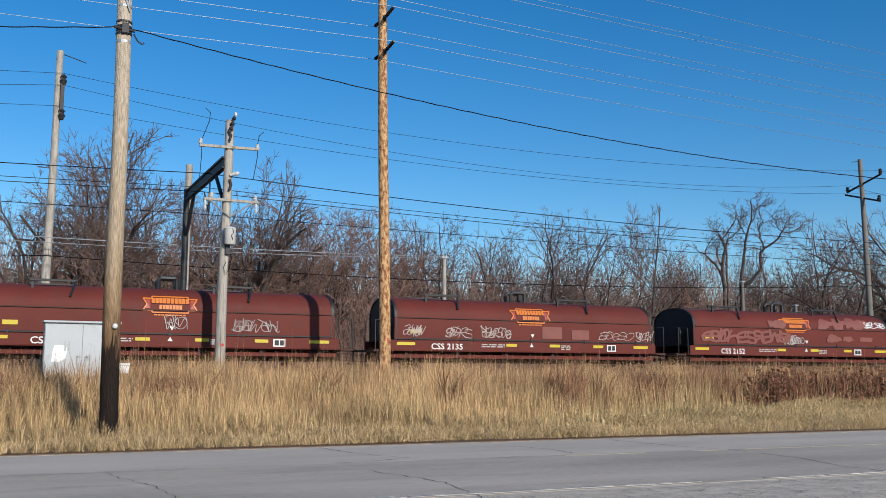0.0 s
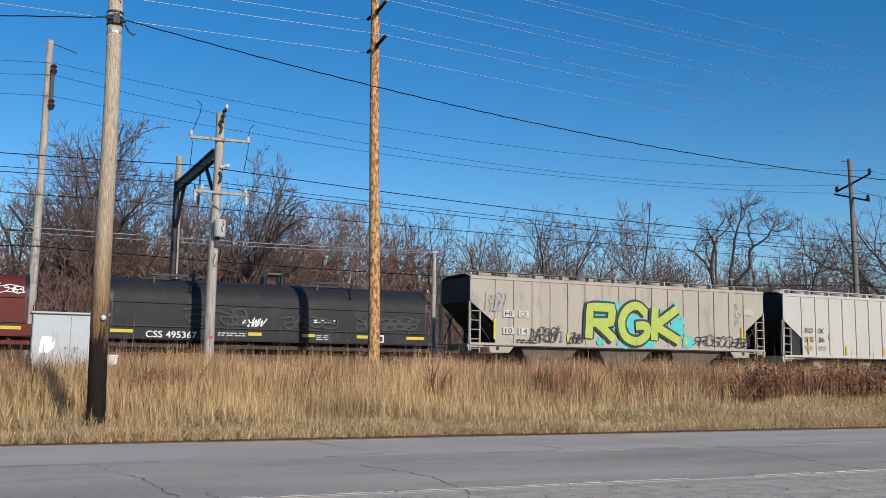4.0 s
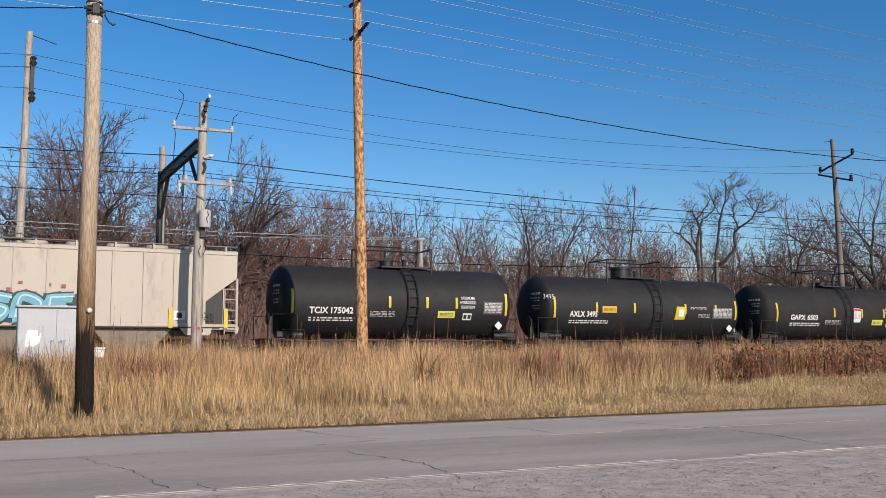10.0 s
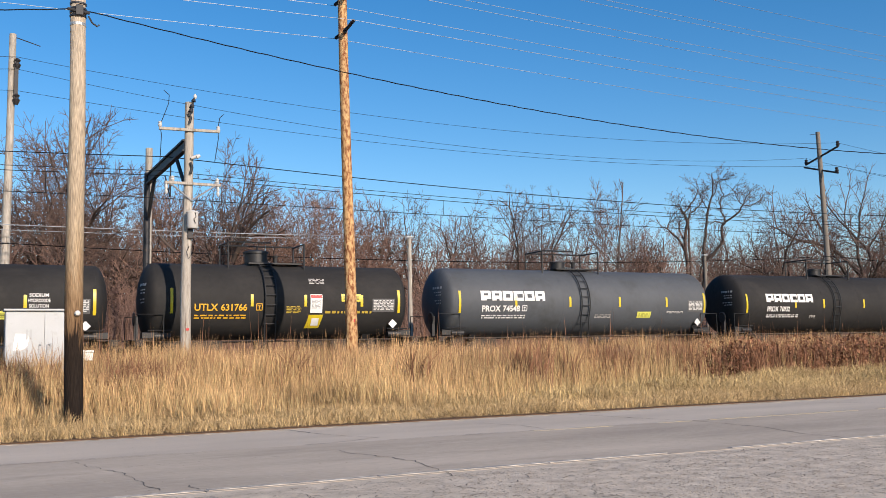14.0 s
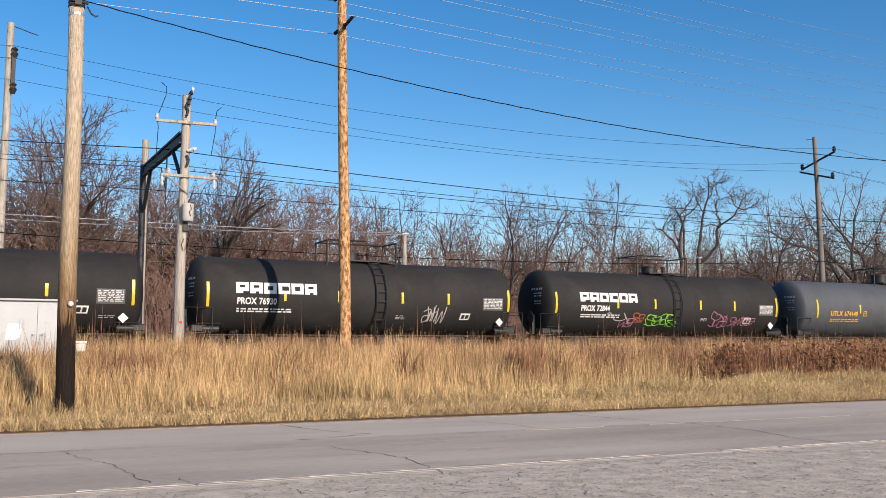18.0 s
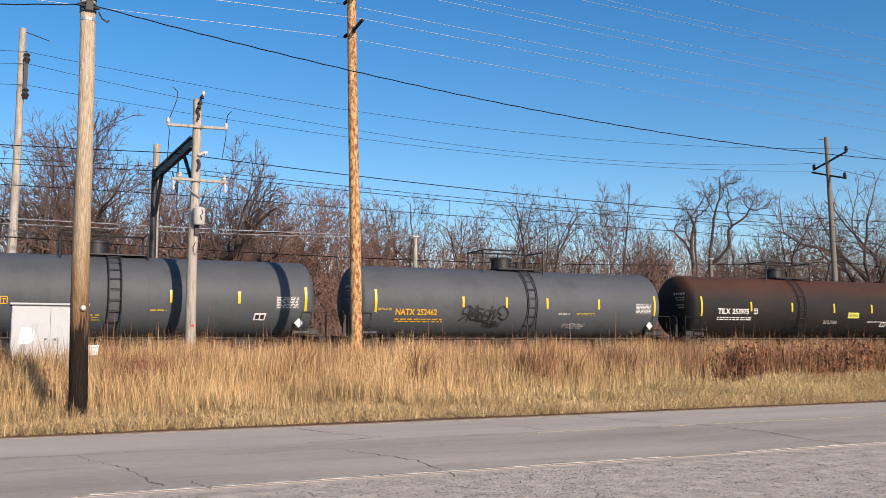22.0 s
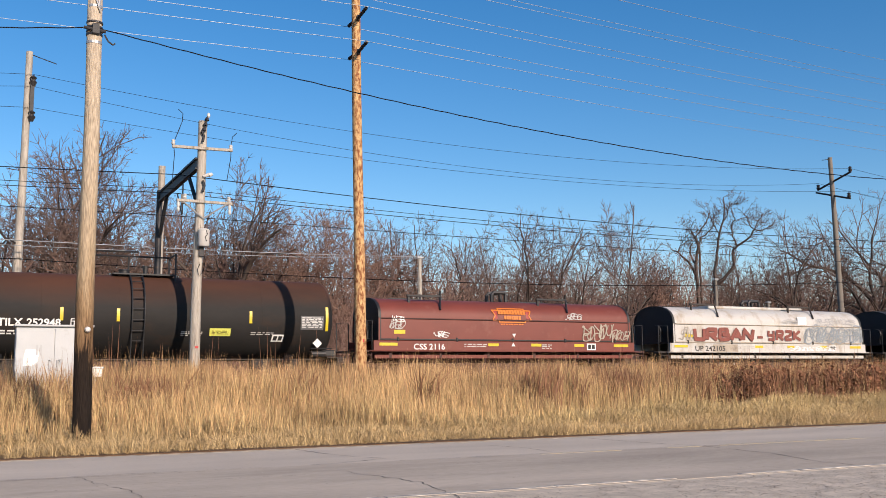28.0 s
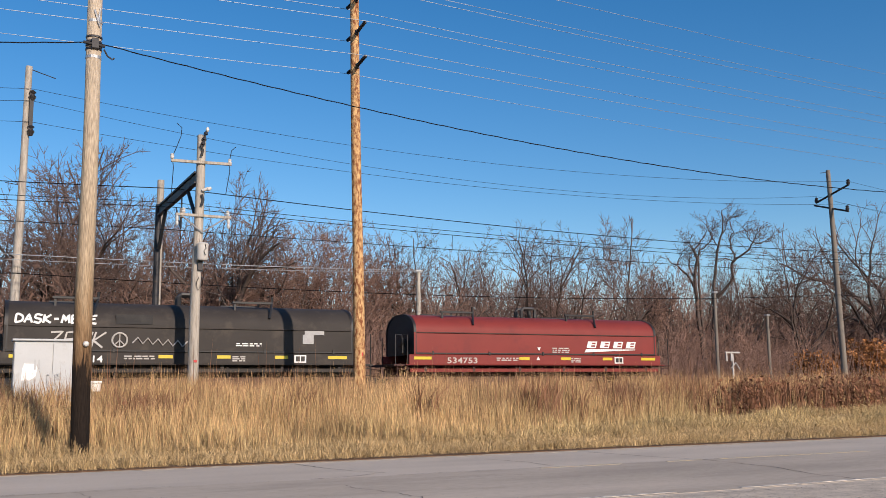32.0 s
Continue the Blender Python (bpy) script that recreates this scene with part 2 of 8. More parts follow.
TANK_GREY = mat("slate_grey_tank", (0.074, 0.081, 0.091), 0.62, var=0.14, scale=0.8, bump=0.05, fine=9, dirt=(0.06, 0.064, 0.068), dirt_amount=0.3, stretch=(0.5, 1, 0.4), spec=0.3)
TANK_RUST = mat("rust_stained_tank", (0.0185, 0.0172, 0.0165), 0.72, var=0.25, scale=0.6, bump=0.05, fine=9, dirt=(0.03, 0.02, 0.015), dirt_amount=0.3, stretch=(0.35, 1, 0.8), spec=0.25, crown=(3.0, 4.3, (0.08, 0.034, 0.02)))
BLACK = mat("black_paint", (0.014, 0.014, 0.015), 0.55, var=0.25, scale=2, bump=0.05)
UNDER = mat("grimy_underframe", (0.035, 0.028, 0.024), 0.75, var=0.35, scale=3, bump=0.2)
UNDER_RED = mat("grimy_red_underframe", (0.06, 0.024, 0.02), 0.75, var=0.35, scale=3, bump=0.2)
WHEEL = mat("wheel_steel", (0.09, 0.06, 0.045), 0.55, 0.5, var=0.3)
HOP_CREAM = mat("dirty_cream_paint", (0.394, 0.343, 0.275), 0.6, var=0.08, scale=0.8, bump=0.05, dirt=(0.27, 0.234, 0.189), dirt_amount=0.3, stretch=(1, 1, 0.35))
HOP_WHITE = mat("clean_white_paint", (0.5, 0.466, 0.408), 0.5, var=0.05, scale=0.8, bump=0.03, dirt=(0.4224, 0.396, 0.3608), dirt_amount=0.15, stretch=(1, 1, 0.3))
HOP_PALE = mat("pale_grey_paint", (0.46, 0.412, 0.338), 0.55, var=0.07, scale=0.8, bump=0.05, dirt=(0.3168, 0.2816, 0.2332), dirt_amount=0.25, stretch=(1, 1, 0.3))
HOP_BAY = mat("dusty_tan_paint", (0.36, 0.31, 0.25), 0.7, var=0.15, scale=1.5, dirt=(0.22, 0.18, 0.14), dirt_amount=0.35)
BAY_DIM = mat("dusty_brown_paint", (0.19, 0.16, 0.125), 0.8, var=0.2, scale=1.5, dirt=(0.11, 0.09, 0.07), dirt_amount=0.4)
HOOD_WHITE = mat("weathered_white_hood", (0.485, 0.47, 0.442), 0.6, var=0.1, scale=1, bump=0.05, dirt=(0.36, 0.31, 0.25), dirt_amount=0.4, stretch=(1, 1, 0.5))
YELLOW = mat("reflective_yellow", (0.58, 0.445, 0.02), 0.4, var=0.1, bump=0)
DULL_YELLOW = mat("dull_yellow", (0.42, 0.3, 0.04), 0.5, var=0.15, bump=0)
LIME = mat("yellow_green_label", (0.62, 0.62, 0.12), 0.5, var=0.08, bump=0)
WHITE = mat("white_lettering", (0.72, 0.71, 0.69), 0.55, var=0.08, bump=0)
OFFWHITE = mat("faded_white_lettering", (0.42, 0.4, 0.38), 0.6, var=0.15, bump=0)
TAG_PINK = mat("faded_pinkish_spray", (0.42, 0.34, 0.31), 0.6, var=0.3, scale=5, bump=0)
GOLD = mat("golden_lettering", (0.66, 0.36, 0.02), 0.5, var=0.1, bump=0)
ORANGE = mat("orange_emblem", (0.6, 0.17, 0.02), 0.5, var=0.1, bump=0)
CRIMSON = mat("crimson_lettering", (0.3, 0.03, 0.02), 0.5, var=0.1, bump=0)
RED_SIGN = mat("red_sign", (0.5, 0.03, 0.03), 0.5, var=0.1, bump=0)
PALE_PRINT = mat("pale_print", (0.56, 0.55, 0.53), 0.6, var=0.1, bump=0)
DATA_DARK = mat("dark_data_panel", (0.1, 0.1, 0.1), 0.6, var=0.1, scale=12, bump=0)
FADED_PLATE = mat("faded_white_patch", (0.52, 0.5, 0.45), 0.6, var=0.12, scale=4, bump=0)
PANEL = mat("grey_data_panel", (0.33, 0.33, 0.33), 0.5, var=0.15, scale=12, bump=0)
LABEL_PRINT = mat("dark_label_print", (0.16, 0.15, 0.03), 0.6, var=0.1, bump=0)
LETTER_BLACK = mat("black_lettering", (0.02, 0.02, 0.02), 0.6, var=0.1, bump=0)
SPRAY_GREEN = mat("yellow_green_spray", (0.4, 0.47, 0.07), 0.5, var=0.12, scale=4, bump=0)
SPRAY_TEAL = mat("turquoise_spray", (0.1, 0.48, 0.46), 0.5, var=0.15, scale=4, bump=0)
SPRAY_PALE = mat("pale_blue_spray", (0.4, 0.62, 0.68), 0.5, var=0.15, scale=4, bump=0)
SPRAY_BLUE = mat("blue_spray", (0.12, 0.36, 0.46), 0.5, var=0.25, scale=4, bump=0)
SPRAY_NAVY = mat("dark_spray_outline", (0.012, 0.03, 0.035), 0.5, var=0.15, bump=0)
SPRAY_BRICK = mat("brick_red_spray", (0.2, 0.055, 0.04), 0.6, var=0.25, scale=5, bump=0)
SPRAY_SLATE = mat("slate_blue_spray", (0.25, 0.285, 0.31), 0.6, var=0.2, bump=0)
SPRAY_RUST = mat("rust_spray", (0.33, 0.09, 0.05), 0.6, var=0.2, scale=5, bump=0)
SPRAY_PINK = mat("pink_spray", (0.5, 0.2, 0.3), 0.6, var=0.2, bump=0)
SPRAY_LIME = mat("green_spray", (0.2, 0.55, 0.06), 0.6, var=0.2, bump=0)
LEAF = mat("withered_leaves", (0.36, 0.16, 0.06), 0.8, var=0.3, scale=1, bump=0, island=0.4, spec=0.2)
SPLASH = mat("yellowed_white_paint", (0.55, 0.49, 0.36), 0.6, var=0.15, bump=0)
FAINT = mat("faint_chalky_spray", (0.04, 0.04, 0.042), 0.7, var=0.3, bump=0)


# ---- mesh building ----
class MB:
    """Collects vertices and faces for one mesh."""

    def __init__(self):
        self.v, self.f = [], []

    def add(self, verts, faces):
        o = len(self.v)
        self.v += [tuple(p) for p in verts]
        self.f += [tuple(i + o for i in f) for f in faces]
        return self

    def box(self, c, s, b=0.0, m=None):
        """A box with its long edges chamfered by b."""
        x, y, z = (k / 2 for k in s)
        if b:
            ring = [(y - b, -z), (y, -z + b), (y, z - b), (y - b, z), (-y + b, z), (-y, z - b), (-y, -z + b), (-y + b, -z)]
        else:
            ring = [(y, -z), (y, z), (-y, z), (-y, -z)]
        n = len(ring)
        vs = [(-x, p, q) for p, q in ring] + [(x, p, q) for p, q in ring]
        fs = [(i, (i + 1) % n, n + (i + 1) % n, n + i) for i in range(n)] + [tuple(range(n))[::-1], tuple(range(n, 2 * n))]
        if m is not None:
            vs = [m @ Vector(p) for p in vs]
        return self.add([(p[0] + c[0], p[1] + c[1], p[2] + c[2]) for p in vs], fs)

    def tube(self, p0, p1, r0, r1=None, n=8, caps=True):
        r1 = r0 if r1 is None else r1
        p0, p1 = Vector(p0), Vector(p1)
        d = (p1 - p0).normalized()
        a = d.orthogonal().normalized()
        b = d.cross(a)
        vs = []
        for p, r in ((p0, r0), (p1, r1)):
            vs += [p + (a * math.cos(2 * math.pi * i / n) + b * math.sin(2 * math.pi * i / n)) * r for i in range(n)]
        fs = [(i, (i + 1) % n, n + (i + 1) % n, n + i) for i in range(n)]
        if caps:
            fs += [tuple(range(n))[::-1], tuple(range(n, 2 * n))]
        return self.add(vs, fs)

    def path(self, pts, r, n=6):
        """A bent round bar through the points."""
        pts = [Vector(p) for p in pts]
        rings, ref = [], None
        for i, p in enumerate(pts):
            d = (pts[min(i + 1, len(pts) - 1)] - pts[max(i - 1, 0)]).normalized()
            a = d.orthogonal().normalized() if ref is None else (ref - d * ref.dot(d)).normalized()
            ref = a
            b = d.cross(a)
            rings.append([p + (a * math.cos(2 * math.pi * k / n) + b * math.sin(2 * math.pi * k / n)) * r for k in range(n)])
        return self.sweep(rings)

    def lathe(self, prof, axis="x", n=32, c=(0, 0, 0)):
        """prof: (along, radius) pairs about an axis through c."""
        vs, fs = [], []
        for a, r in prof:
            for i in range(n):
                t = 2 * math.pi * i / n
                u, w = r * math.cos(t), r * math.sin(t)
                p = {"x": (a, u, w), "y": (w, a, u), "z": (u, w, a)}[axis]
                vs.append((p[0] + c[0], p[1] + c[1], p[2] + c[2]))
        for k in range(len(prof) - 1):
            for i in range(n):
                j = (i + 1) % n
                fs.append((k * n + i, k * n + j, (k + 1) * n + j, (k + 1) * n + i))
        if prof[0][1] > 1e-4:
            fs.append(tuple(range(n))[::-1])
        if prof[-1][1] > 1e-4:
            fs.append(tuple((len(prof) - 1) * n + i for i in range(n)))
        return self.add(vs, fs)

    def extrude(self, poly, d, plane="xz", at=0.0):
        """A flat outline given in a plane, thickened by d along the third axis from at."""
        def put(a, b, h):
            return {"xz": (a, h, b), "yz": (h, a, b), "xy": (a, b, h)}[plane]
        n = len(poly)
        vs = [put(a, b, at) for a, b in poly] + [put(a, b, at + d) for a, b in poly]
        fs = [(i, (i + 1) % n, n + (i + 1) % n, n + i) for i in range(n)] + [tuple(range(n))[::-1], tuple(range(n, 2 * n))]
        return self.add(vs, fs)

    def sweep(self, rings, closed=True, caps=True):
        n, fs = len(rings[0]), []
        for k in range(len(rings) - 1):
            for i in range(n if closed else n - 1):
                j = (i + 1) % n
                fs.append((k * n + i, k * n + j, (k + 1) * n + j, (k + 1) * n + i))
        if caps:
            fs += [tuple(range(n))[::-1], tuple((len(rings) - 1) * n + i for i in range(n))]
        return self.add([p for r in rings for p in r], fs)

    def mesh(self, name, material, smooth=False):
        me = bpy.data.meshes.new(name)
        me.from_pydata(self.v, [], self.f)
        bm = bmesh.new()
        bm.from_mesh(me)
        bmesh.ops.recalc_face_normals(bm, faces=bm.faces)
        bm.to_mesh(me)
        bm.free()
        if smooth:
            me.polygons.foreach_set("use_smooth", [True] * len(me.polygons))
            me.set_sharp_from_angle(angle=radians(38))
        me.materials.append(material)
        return me


SHARED = {}


def part(name, mb, material, parent, label="", smooth=False, at=None, key=None):
    """Links one mesh object under a thing or under a part."""
    if key is not None and key in SHARED:
        me = SHARED[key]
    else:
        me = mb.mesh(name, material, smooth) if isinstance(mb, MB) else mb
        if key is not None:
            SHARED[key] = me
    ob = new(name, me)
    ob.parent = parent
    if at is not None:
        ob.location = at
    if label:
        ob["label"] = label
    return ob


def thing(name, label, category, group="", at=(0, 0, 0), kind=""):
    ob = new(name)
    ob.empty_display_size = 0.3
    ob.location = at
    return tagged(ob, label, category, group, kind)


def big_mesh(name, verts, quads, material, tris=None):
    """A mesh from arrays."""
    me = bpy.data.meshes.new(name)
    verts = np.asarray(verts, np.float32)
    me.vertices.add(len(verts))
    me.vertices.foreach_set("co", verts.ravel())
    flat, start, o = [], [], 0
    for fs in (quads, tris):
        if fs is None or not len(fs):
            continue
        fs = np.asarray(fs, np.int32)
        flat.append(fs.ravel())
        start.append(o + np.arange(len(fs), dtype=np.int32) * fs.shape[1])
        o += fs.size
    flat, start = np.concatenate(flat), np.concatenate(start)
    me.loops.add(len(flat))
    me.loops.foreach_set("vertex_index", flat)
    me.polygons.add(len(start))
    me.polygons.foreach_set("loop_start", start)
    me.update(calc_edges=True)
    me.validate()
    me.materials.append(material)
    return me


def tubes(name, segs, material):
    """Many tapered three-sided sticks: rows of x, y, z, x, y, z, r, r."""
    s = np.asarray(segs, np.float64)
    p0, p1, r0, r1 = s[:, :3], s[:, 3:6], s[:, 6], s[:, 7]
    d = p1 - p0
    d /= np.linalg.norm(d, axis=1, keepdims=True) + 1e-9
    ref = np.where(np.abs(d[:, 2:3]) < 0.9, np.array([[0, 0, 1.0]]), np.array([[1.0, 0, 0]]))
    a = np.cross(d, ref)
    a /= np.linalg.norm(a, axis=1, keepdims=True)
    b = np.cross(d, a)
    vs = np.zeros((len(s), 6, 3))
    for i in range(3):
        t = 2 * math.pi * i / 3
        o = a * math.cos(t) + b * math.sin(t)
        vs[:, i], vs[:, 3 + i] = p0 + o * r0[:, None], p1 + o * r1[:, None]
    base = np.arange(len(s))[:, None, None] * 6
    q = np.array([[0, 1, 4, 3], [1, 2, 5, 4], [2, 0, 3, 5]])[None]
    return big_mesh(name, vs.reshape(-1, 3), (base + q).reshape(-1, 4), material)


def lettering(text, height, spacing=1.0, stretch=1.0, bold=0.0):
    """The flat outline of a word in the x-z plane, its lower left corner at the origin: vertices, faces, width."""
    key = (text, height, spacing, stretch, bold)
    if key not in LETTERS:
        cu = bpy.data.curves.new("lettering", "FONT")
        cu.body, cu.size, cu.space_character, cu.resolution_u, cu.offset = text, 1.0, spacing, 3, bold
        ob = bpy.data.objects.new("lettering", cu)
        me = bpy.data.meshes.new_from_object(ob)
        vs = [v.co.copy() for v in me.vertices]
        fs = [tuple(p.vertices) for p in me.polygons]
        bpy.data.objects.remove(ob)
        bpy.data.curves.remove(cu)
        bpy.data.meshes.remove(me)
        x0, y0 = min(v.x for v in vs), min(v.y for v in vs)
        k = height / (max(v.y for v in vs) - y0)
        vs = [((v.x - x0) * k * stretch, (v.y - y0) * k) for v in vs]
        LETTERS[key] = vs, fs, max(v[0] for v in vs)
    return LETTERS[key]


LETTERS = {}


def ground_z(x, y):
    """The verge rises gently from the road to the ballast."""
    if y < 18:
        return 0.0
    k = min(1.0, (y - 18) / 14)
    return 0.42 * k * k * (3 - 2 * k) + 0.05 * k * math.sin(x * 0.31 + y * 0.2)


# ---- ground, road, track bed ----
def terrain():
    xs = [-3000, -600, -400] + list(range(-60, 141, 2)) + [250, 450, 900, 3000]
    ys = [-1500, -300, -60, -20, 0, 8, 17.9, 18.3, 19, 20, 21, 22, 23, 24, 25, 26, 27, 28, 29, 30, 31, 32, 33, 34, 41, 43, 46, 50, 56, 64, 80, 120, 300, 3000]
    vs, fs = [], []
    for y in ys:
        for x in xs:
            z = ground_z(x, y) if y > 18 else -0.03
            vs.append((x, y, z))
    n = len(xs)
    for j in range(len(ys) - 1):
        for i in range(n - 1):
            fs.append((j * n + i, j * n + i + 1, (j + 1) * n + i + 1, (j + 1) * n + i))
    tagged(new("ground", MB().add(vs, fs).mesh("ground", SOIL, True)), "dry straw-brown earth of the verge and field", "ground", kind="structure")


terrain()


SLANT = -0.021     # the road runs a little askew to the track


def slab(name, x0, x1, y0, y1, z0, z1, material, label, cat, step=6.0, wob=0.0, slant=0.0):
    """A long strip of paving; its far edge may wander a little."""
    rng = random.Random(len(name) * 7)
    n = max(2, int((x1 - x0) / step))
    rings = []
    for i in range(n + 1):
        x = x0 + (x1 - x0) * i / n
        w = rng.uniform(-wob, wob)
        d = slant * max(-20.0, min(30.0, x))
        e = d if y0 > 0 else 0.0
        rings.append([(x, y0 + e, z0), (x, y1 + d + w, z0), (x, y1 + d + w, z1), (x, y0 + e, z1)])
    return tagged(new(name, MB().sweep(rings).mesh(name, material)), label, cat, kind="structure")


slab("parking_lot", -300, 420, -60, 10.28, -0.02, 0.0, LOT, "coarse pale worn asphalt beside the road", "pavement", 2.0, slant=SLANT)
slab("road", -300, 420, 10.28, 14.5, -0.02, 0.004, ASPHALT, "grey asphalt road with cracks and a worn edge line", "road", 2.0, slant=SLANT)
slab("road_far_lane", -300, 420, 14.5, 17.55, -0.02, 0.002, FAR_EDGE, "paler far lane of the asphalt road", "road", 2.0, slant=SLANT)
slab("road_shoulder", -300, 420, 17.55, 18.0, -0.02, -0.001, SHOULDER, "thin gritty strip of asphalt along the verge", "road", 0.7, 0.05, slant=SLANT)
slab("dirt_edge", -100, 200, 17.75, 18.15, -0.02, 0.012, DIRT, "narrow strip of bare brown dirt at the edge of the road", "ground", 0.5, 0.09, slant=-0.012)


def dashes(name, y, w, material, label, gap, wave=0.008, x0=-20.0, x1=130.0):
    rng = random.Random(int(y * 10))
    mb, x = MB(), x0
    while x < x1:
        length = rng.uniform(0.6, 3.0)
        d, j = SLANT * min(30.0, x), rng.uniform(-wave, wave)
        e = SLANT * min(30.0, x + length)
        k = w * rng.uniform(0.75, 1.0) / 2
        mb.extrude([(x, y + d + j - k), (x + length, y + e + j - k), (x + length, y + e + j + k), (x, y + d + j + k)], 0.006, "xy", 0.004)
        x += length + (rng.uniform(0.01, 0.06) if rng.random() > gap else rng.uniform(0.3, 1.2))
    tagged(new(name, mb.mesh(name, material)), label, "road marking", kind="structure")


dashes("edge_line", 10.42, 0.12, LINE_WHITE, "worn white edge line painted on the asphalt", 0.05)
dashes("centre_line", 14.42, 0.05, LINE_YELLOW, "almost worn away yellow centre line", 0.8, x0=9.0, x1=60.0)
dashes("far_edge_line", 17.5, 0.05, LINE_FAINT, "thin faded white line near the verge", 0.35)


def cracks():
    rng = random.Random(5)
    def run(pts, w, ragged=1.0):
        """A crack that wanders through its turning points."""
        rings = []
        for (x0, y0), (x1, y1) in zip(pts, pts[1:]):
            n = max(3, int(math.hypot(x1 - x0, y1 - y0) * 8))
            for i in range(n):
                k = i / n
                ww = w * rng.uniform(0.2, 0.85)
                px, py = x0 + (x1 - x0) * k + rng.uniform(-0.04, 0.04) * ragged, y0 + (y1 - y0) * k + rng.uniform(-0.03, 0.03) * ragged
                across = abs(x1 - x0) > abs(y1 - y0)
                rings.append([(px, py - ww / 2, 0.0085), (px, py + ww / 2, 0.0085)] if across else [(px - ww / 2, py, 0.0085), (px + ww / 2, py, 0.0085)])
        mb = MB().sweep(rings, closed=False, caps=False)
        tagged(new("road_crack", mb.mesh("road_crack", CRACK)), "dark irregular crack in the asphalt", "crack", "cracks in the road", "structure")
    run([(1.5, 14.1), (1.6, 13.6), (1.77, 12.92)], 0.016)
    run([(1.77, 12.92), (1.91, 12.26), (1.91, 11.67), (1.97, 10.94), (2.02, 10.45)], 0.02)
    run([(2.35, 10.85), (2.4, 10.45), (2.46, 10.05)], 0.022)
    run([(5.02, 13.3), (5.06, 12.82), (5.24, 12.23), (5.39, 11.46), (5.26, 10.77), (5.22, 10.2), (5.1, 9.7)], 0.024)
    run([(5.6, 17.4), (5.76, 16.25), (6.04, 15.33), (6.42, 14.72)], 0.042, 0.4)
    run([(4.9, 14.42), (5.33, 14.44), (5.78, 14.6), (6.25, 14.8)], 0.045, 0.4)
    run([(9.15, 16.4), (9.46, 15.41), (9.4, 14.44)], 0.04, 0.4)
    run([(11.93, 17.0), (12.16, 15.47), (12.56, 14.09), (12.48, 12.29), (12.02, 11.01), (12.04, 10.47), (11.98, 10.11)], 0.042, 0.4)
    run([(18.5, 16.8), (19.2, 15.4), (19.6, 14.3)], 0.04, 0.4)
    run([(24.0, 16.5), (25.5, 16.2), (27.5, 16.3)], 0.05, 0.4)
    # the seam between the lanes, open in stretches
    for x0, x1, w in ((-4, 1.2, 0.018), (1.4, 3.1, 0.02), (3.3, 4.4, 0.012), (6.3, 9.6, 0.03), (9.8, 12.4, 0.016), (12.6, 17.0, 0.022), (17.4, 26.0, 0.026)):
        n = max(2, int((x1 - x0) / 1.5))
        run([(x0 + (x1 - x0) * i / n, 14.5 + SLANT * (x0 + (x1 - x0) * i / n) + (0.02 if i % 2 else -0.02)) for i in range(n + 1)], w, 0.4)
    for x0, x1, y in ((-1.0, 2.2, 14.35), (0.6, 3.4, 14.3), (1.0, 3.2, 9.8), (3.6, 6.4, 9.78), (7.0, 10.0, 9.85), (10.4, 15.0, 9.5), (2.0, 4.5, 13.1), (6.5, 8.5, 13.4)):
        run([(x0, y), ((x0 + x1) / 2, y + 0.03), (x1, y - 0.04)], 0.012)


def lot_cracks():
    """A web of fine cracks in the old pavement before the road."""
    rng = random.Random(15)
    mb = MB()
    for k in range(420):
        x, y, a = rng.uniform(-3, 16), rng.uniform(5.5, 10.0), rng.uniform(0, 6.28)
        rings = []
        for i in range(rng.randint(4, 9)):
            w = rng.uniform(0.0015, 0.006)
            rings.append([(x - math.sin(a) * w, y + math.cos(a) * w, 0.004), (x + math.sin(a) * w, y - math.cos(a) * w, 0.004)])
            a += rng.uniform(-0.9, 0.9)
            x, y = x + math.cos(a) * 0.06, min(9.9, y + math.sin(a) * 0.06)
        mb.sweep(rings, closed=False, caps=False)
    tagged(new("fine_cracks", mb.mesh("fine_cracks", CRACK)), "fine dark cracks in the old pavement beside the road", "cracks", kind="stuff")
    # loose grit and worn aggregate, dense on the old pavement, thin on the road
    gen = np.random.default_rng(16)
    n = 24000
    y = np.where(gen.random(n) < 0.85, gen.uniform(6.5, 10.1, n), gen.uniform(10.2, 17.4, n))
    x = gen.uniform(-2, 1, n) + gen.random(n) * (y * 1.35 + 2)
    y = y + SLANT * x
    edge = 10.28 + SLANT * x
    w = gen.uniform(0.004, 0.013, n) * np.where(y < edge, 1.0, 0.8)
    a = gen.uniform(0, 6.28, n)
    z = np.where(y < edge - 0.03, 0.003, 0.0075)
    v = np.stack([np.c_[x + w * np.cos(a + q) * (1.6 if k % 2 else 1.0), y + w * np.sin(a + q), z] for k, q in enumerate((0, 1.57, 3.14, 4.71))], 1)
    tagged(new("grit", big_mesh("grit", v.reshape(-1, 3), np.arange(n * 4).reshape(-1, 4), SPECK)), "dark grit and worn stones in the pavement", "grit", kind="stuff")


lot_cracks()
cracks()

TRACK_Y, RAIL_Z, HALF, SKEW = 37.55, 0.75, 1.55, -0.02


def track_y(x):
    """Where the middle of the track lies across, at a place along it."""
    return TRACK_Y + SKEW * (x - 20)


bed = slab("ballast_bed", -420, 460, 34.9, 40.4, 0.2, 0.52, BALLAST, "grey crushed stone bed of the railway track", "ballast")
bed.data.transform(Matrix.Translation((20, TRACK_Y, 0)) @ Matrix.Rotation(math.atan(SKEW), 4, "Z") @ Matrix.Translation((-20, -TRACK_Y, 0)))


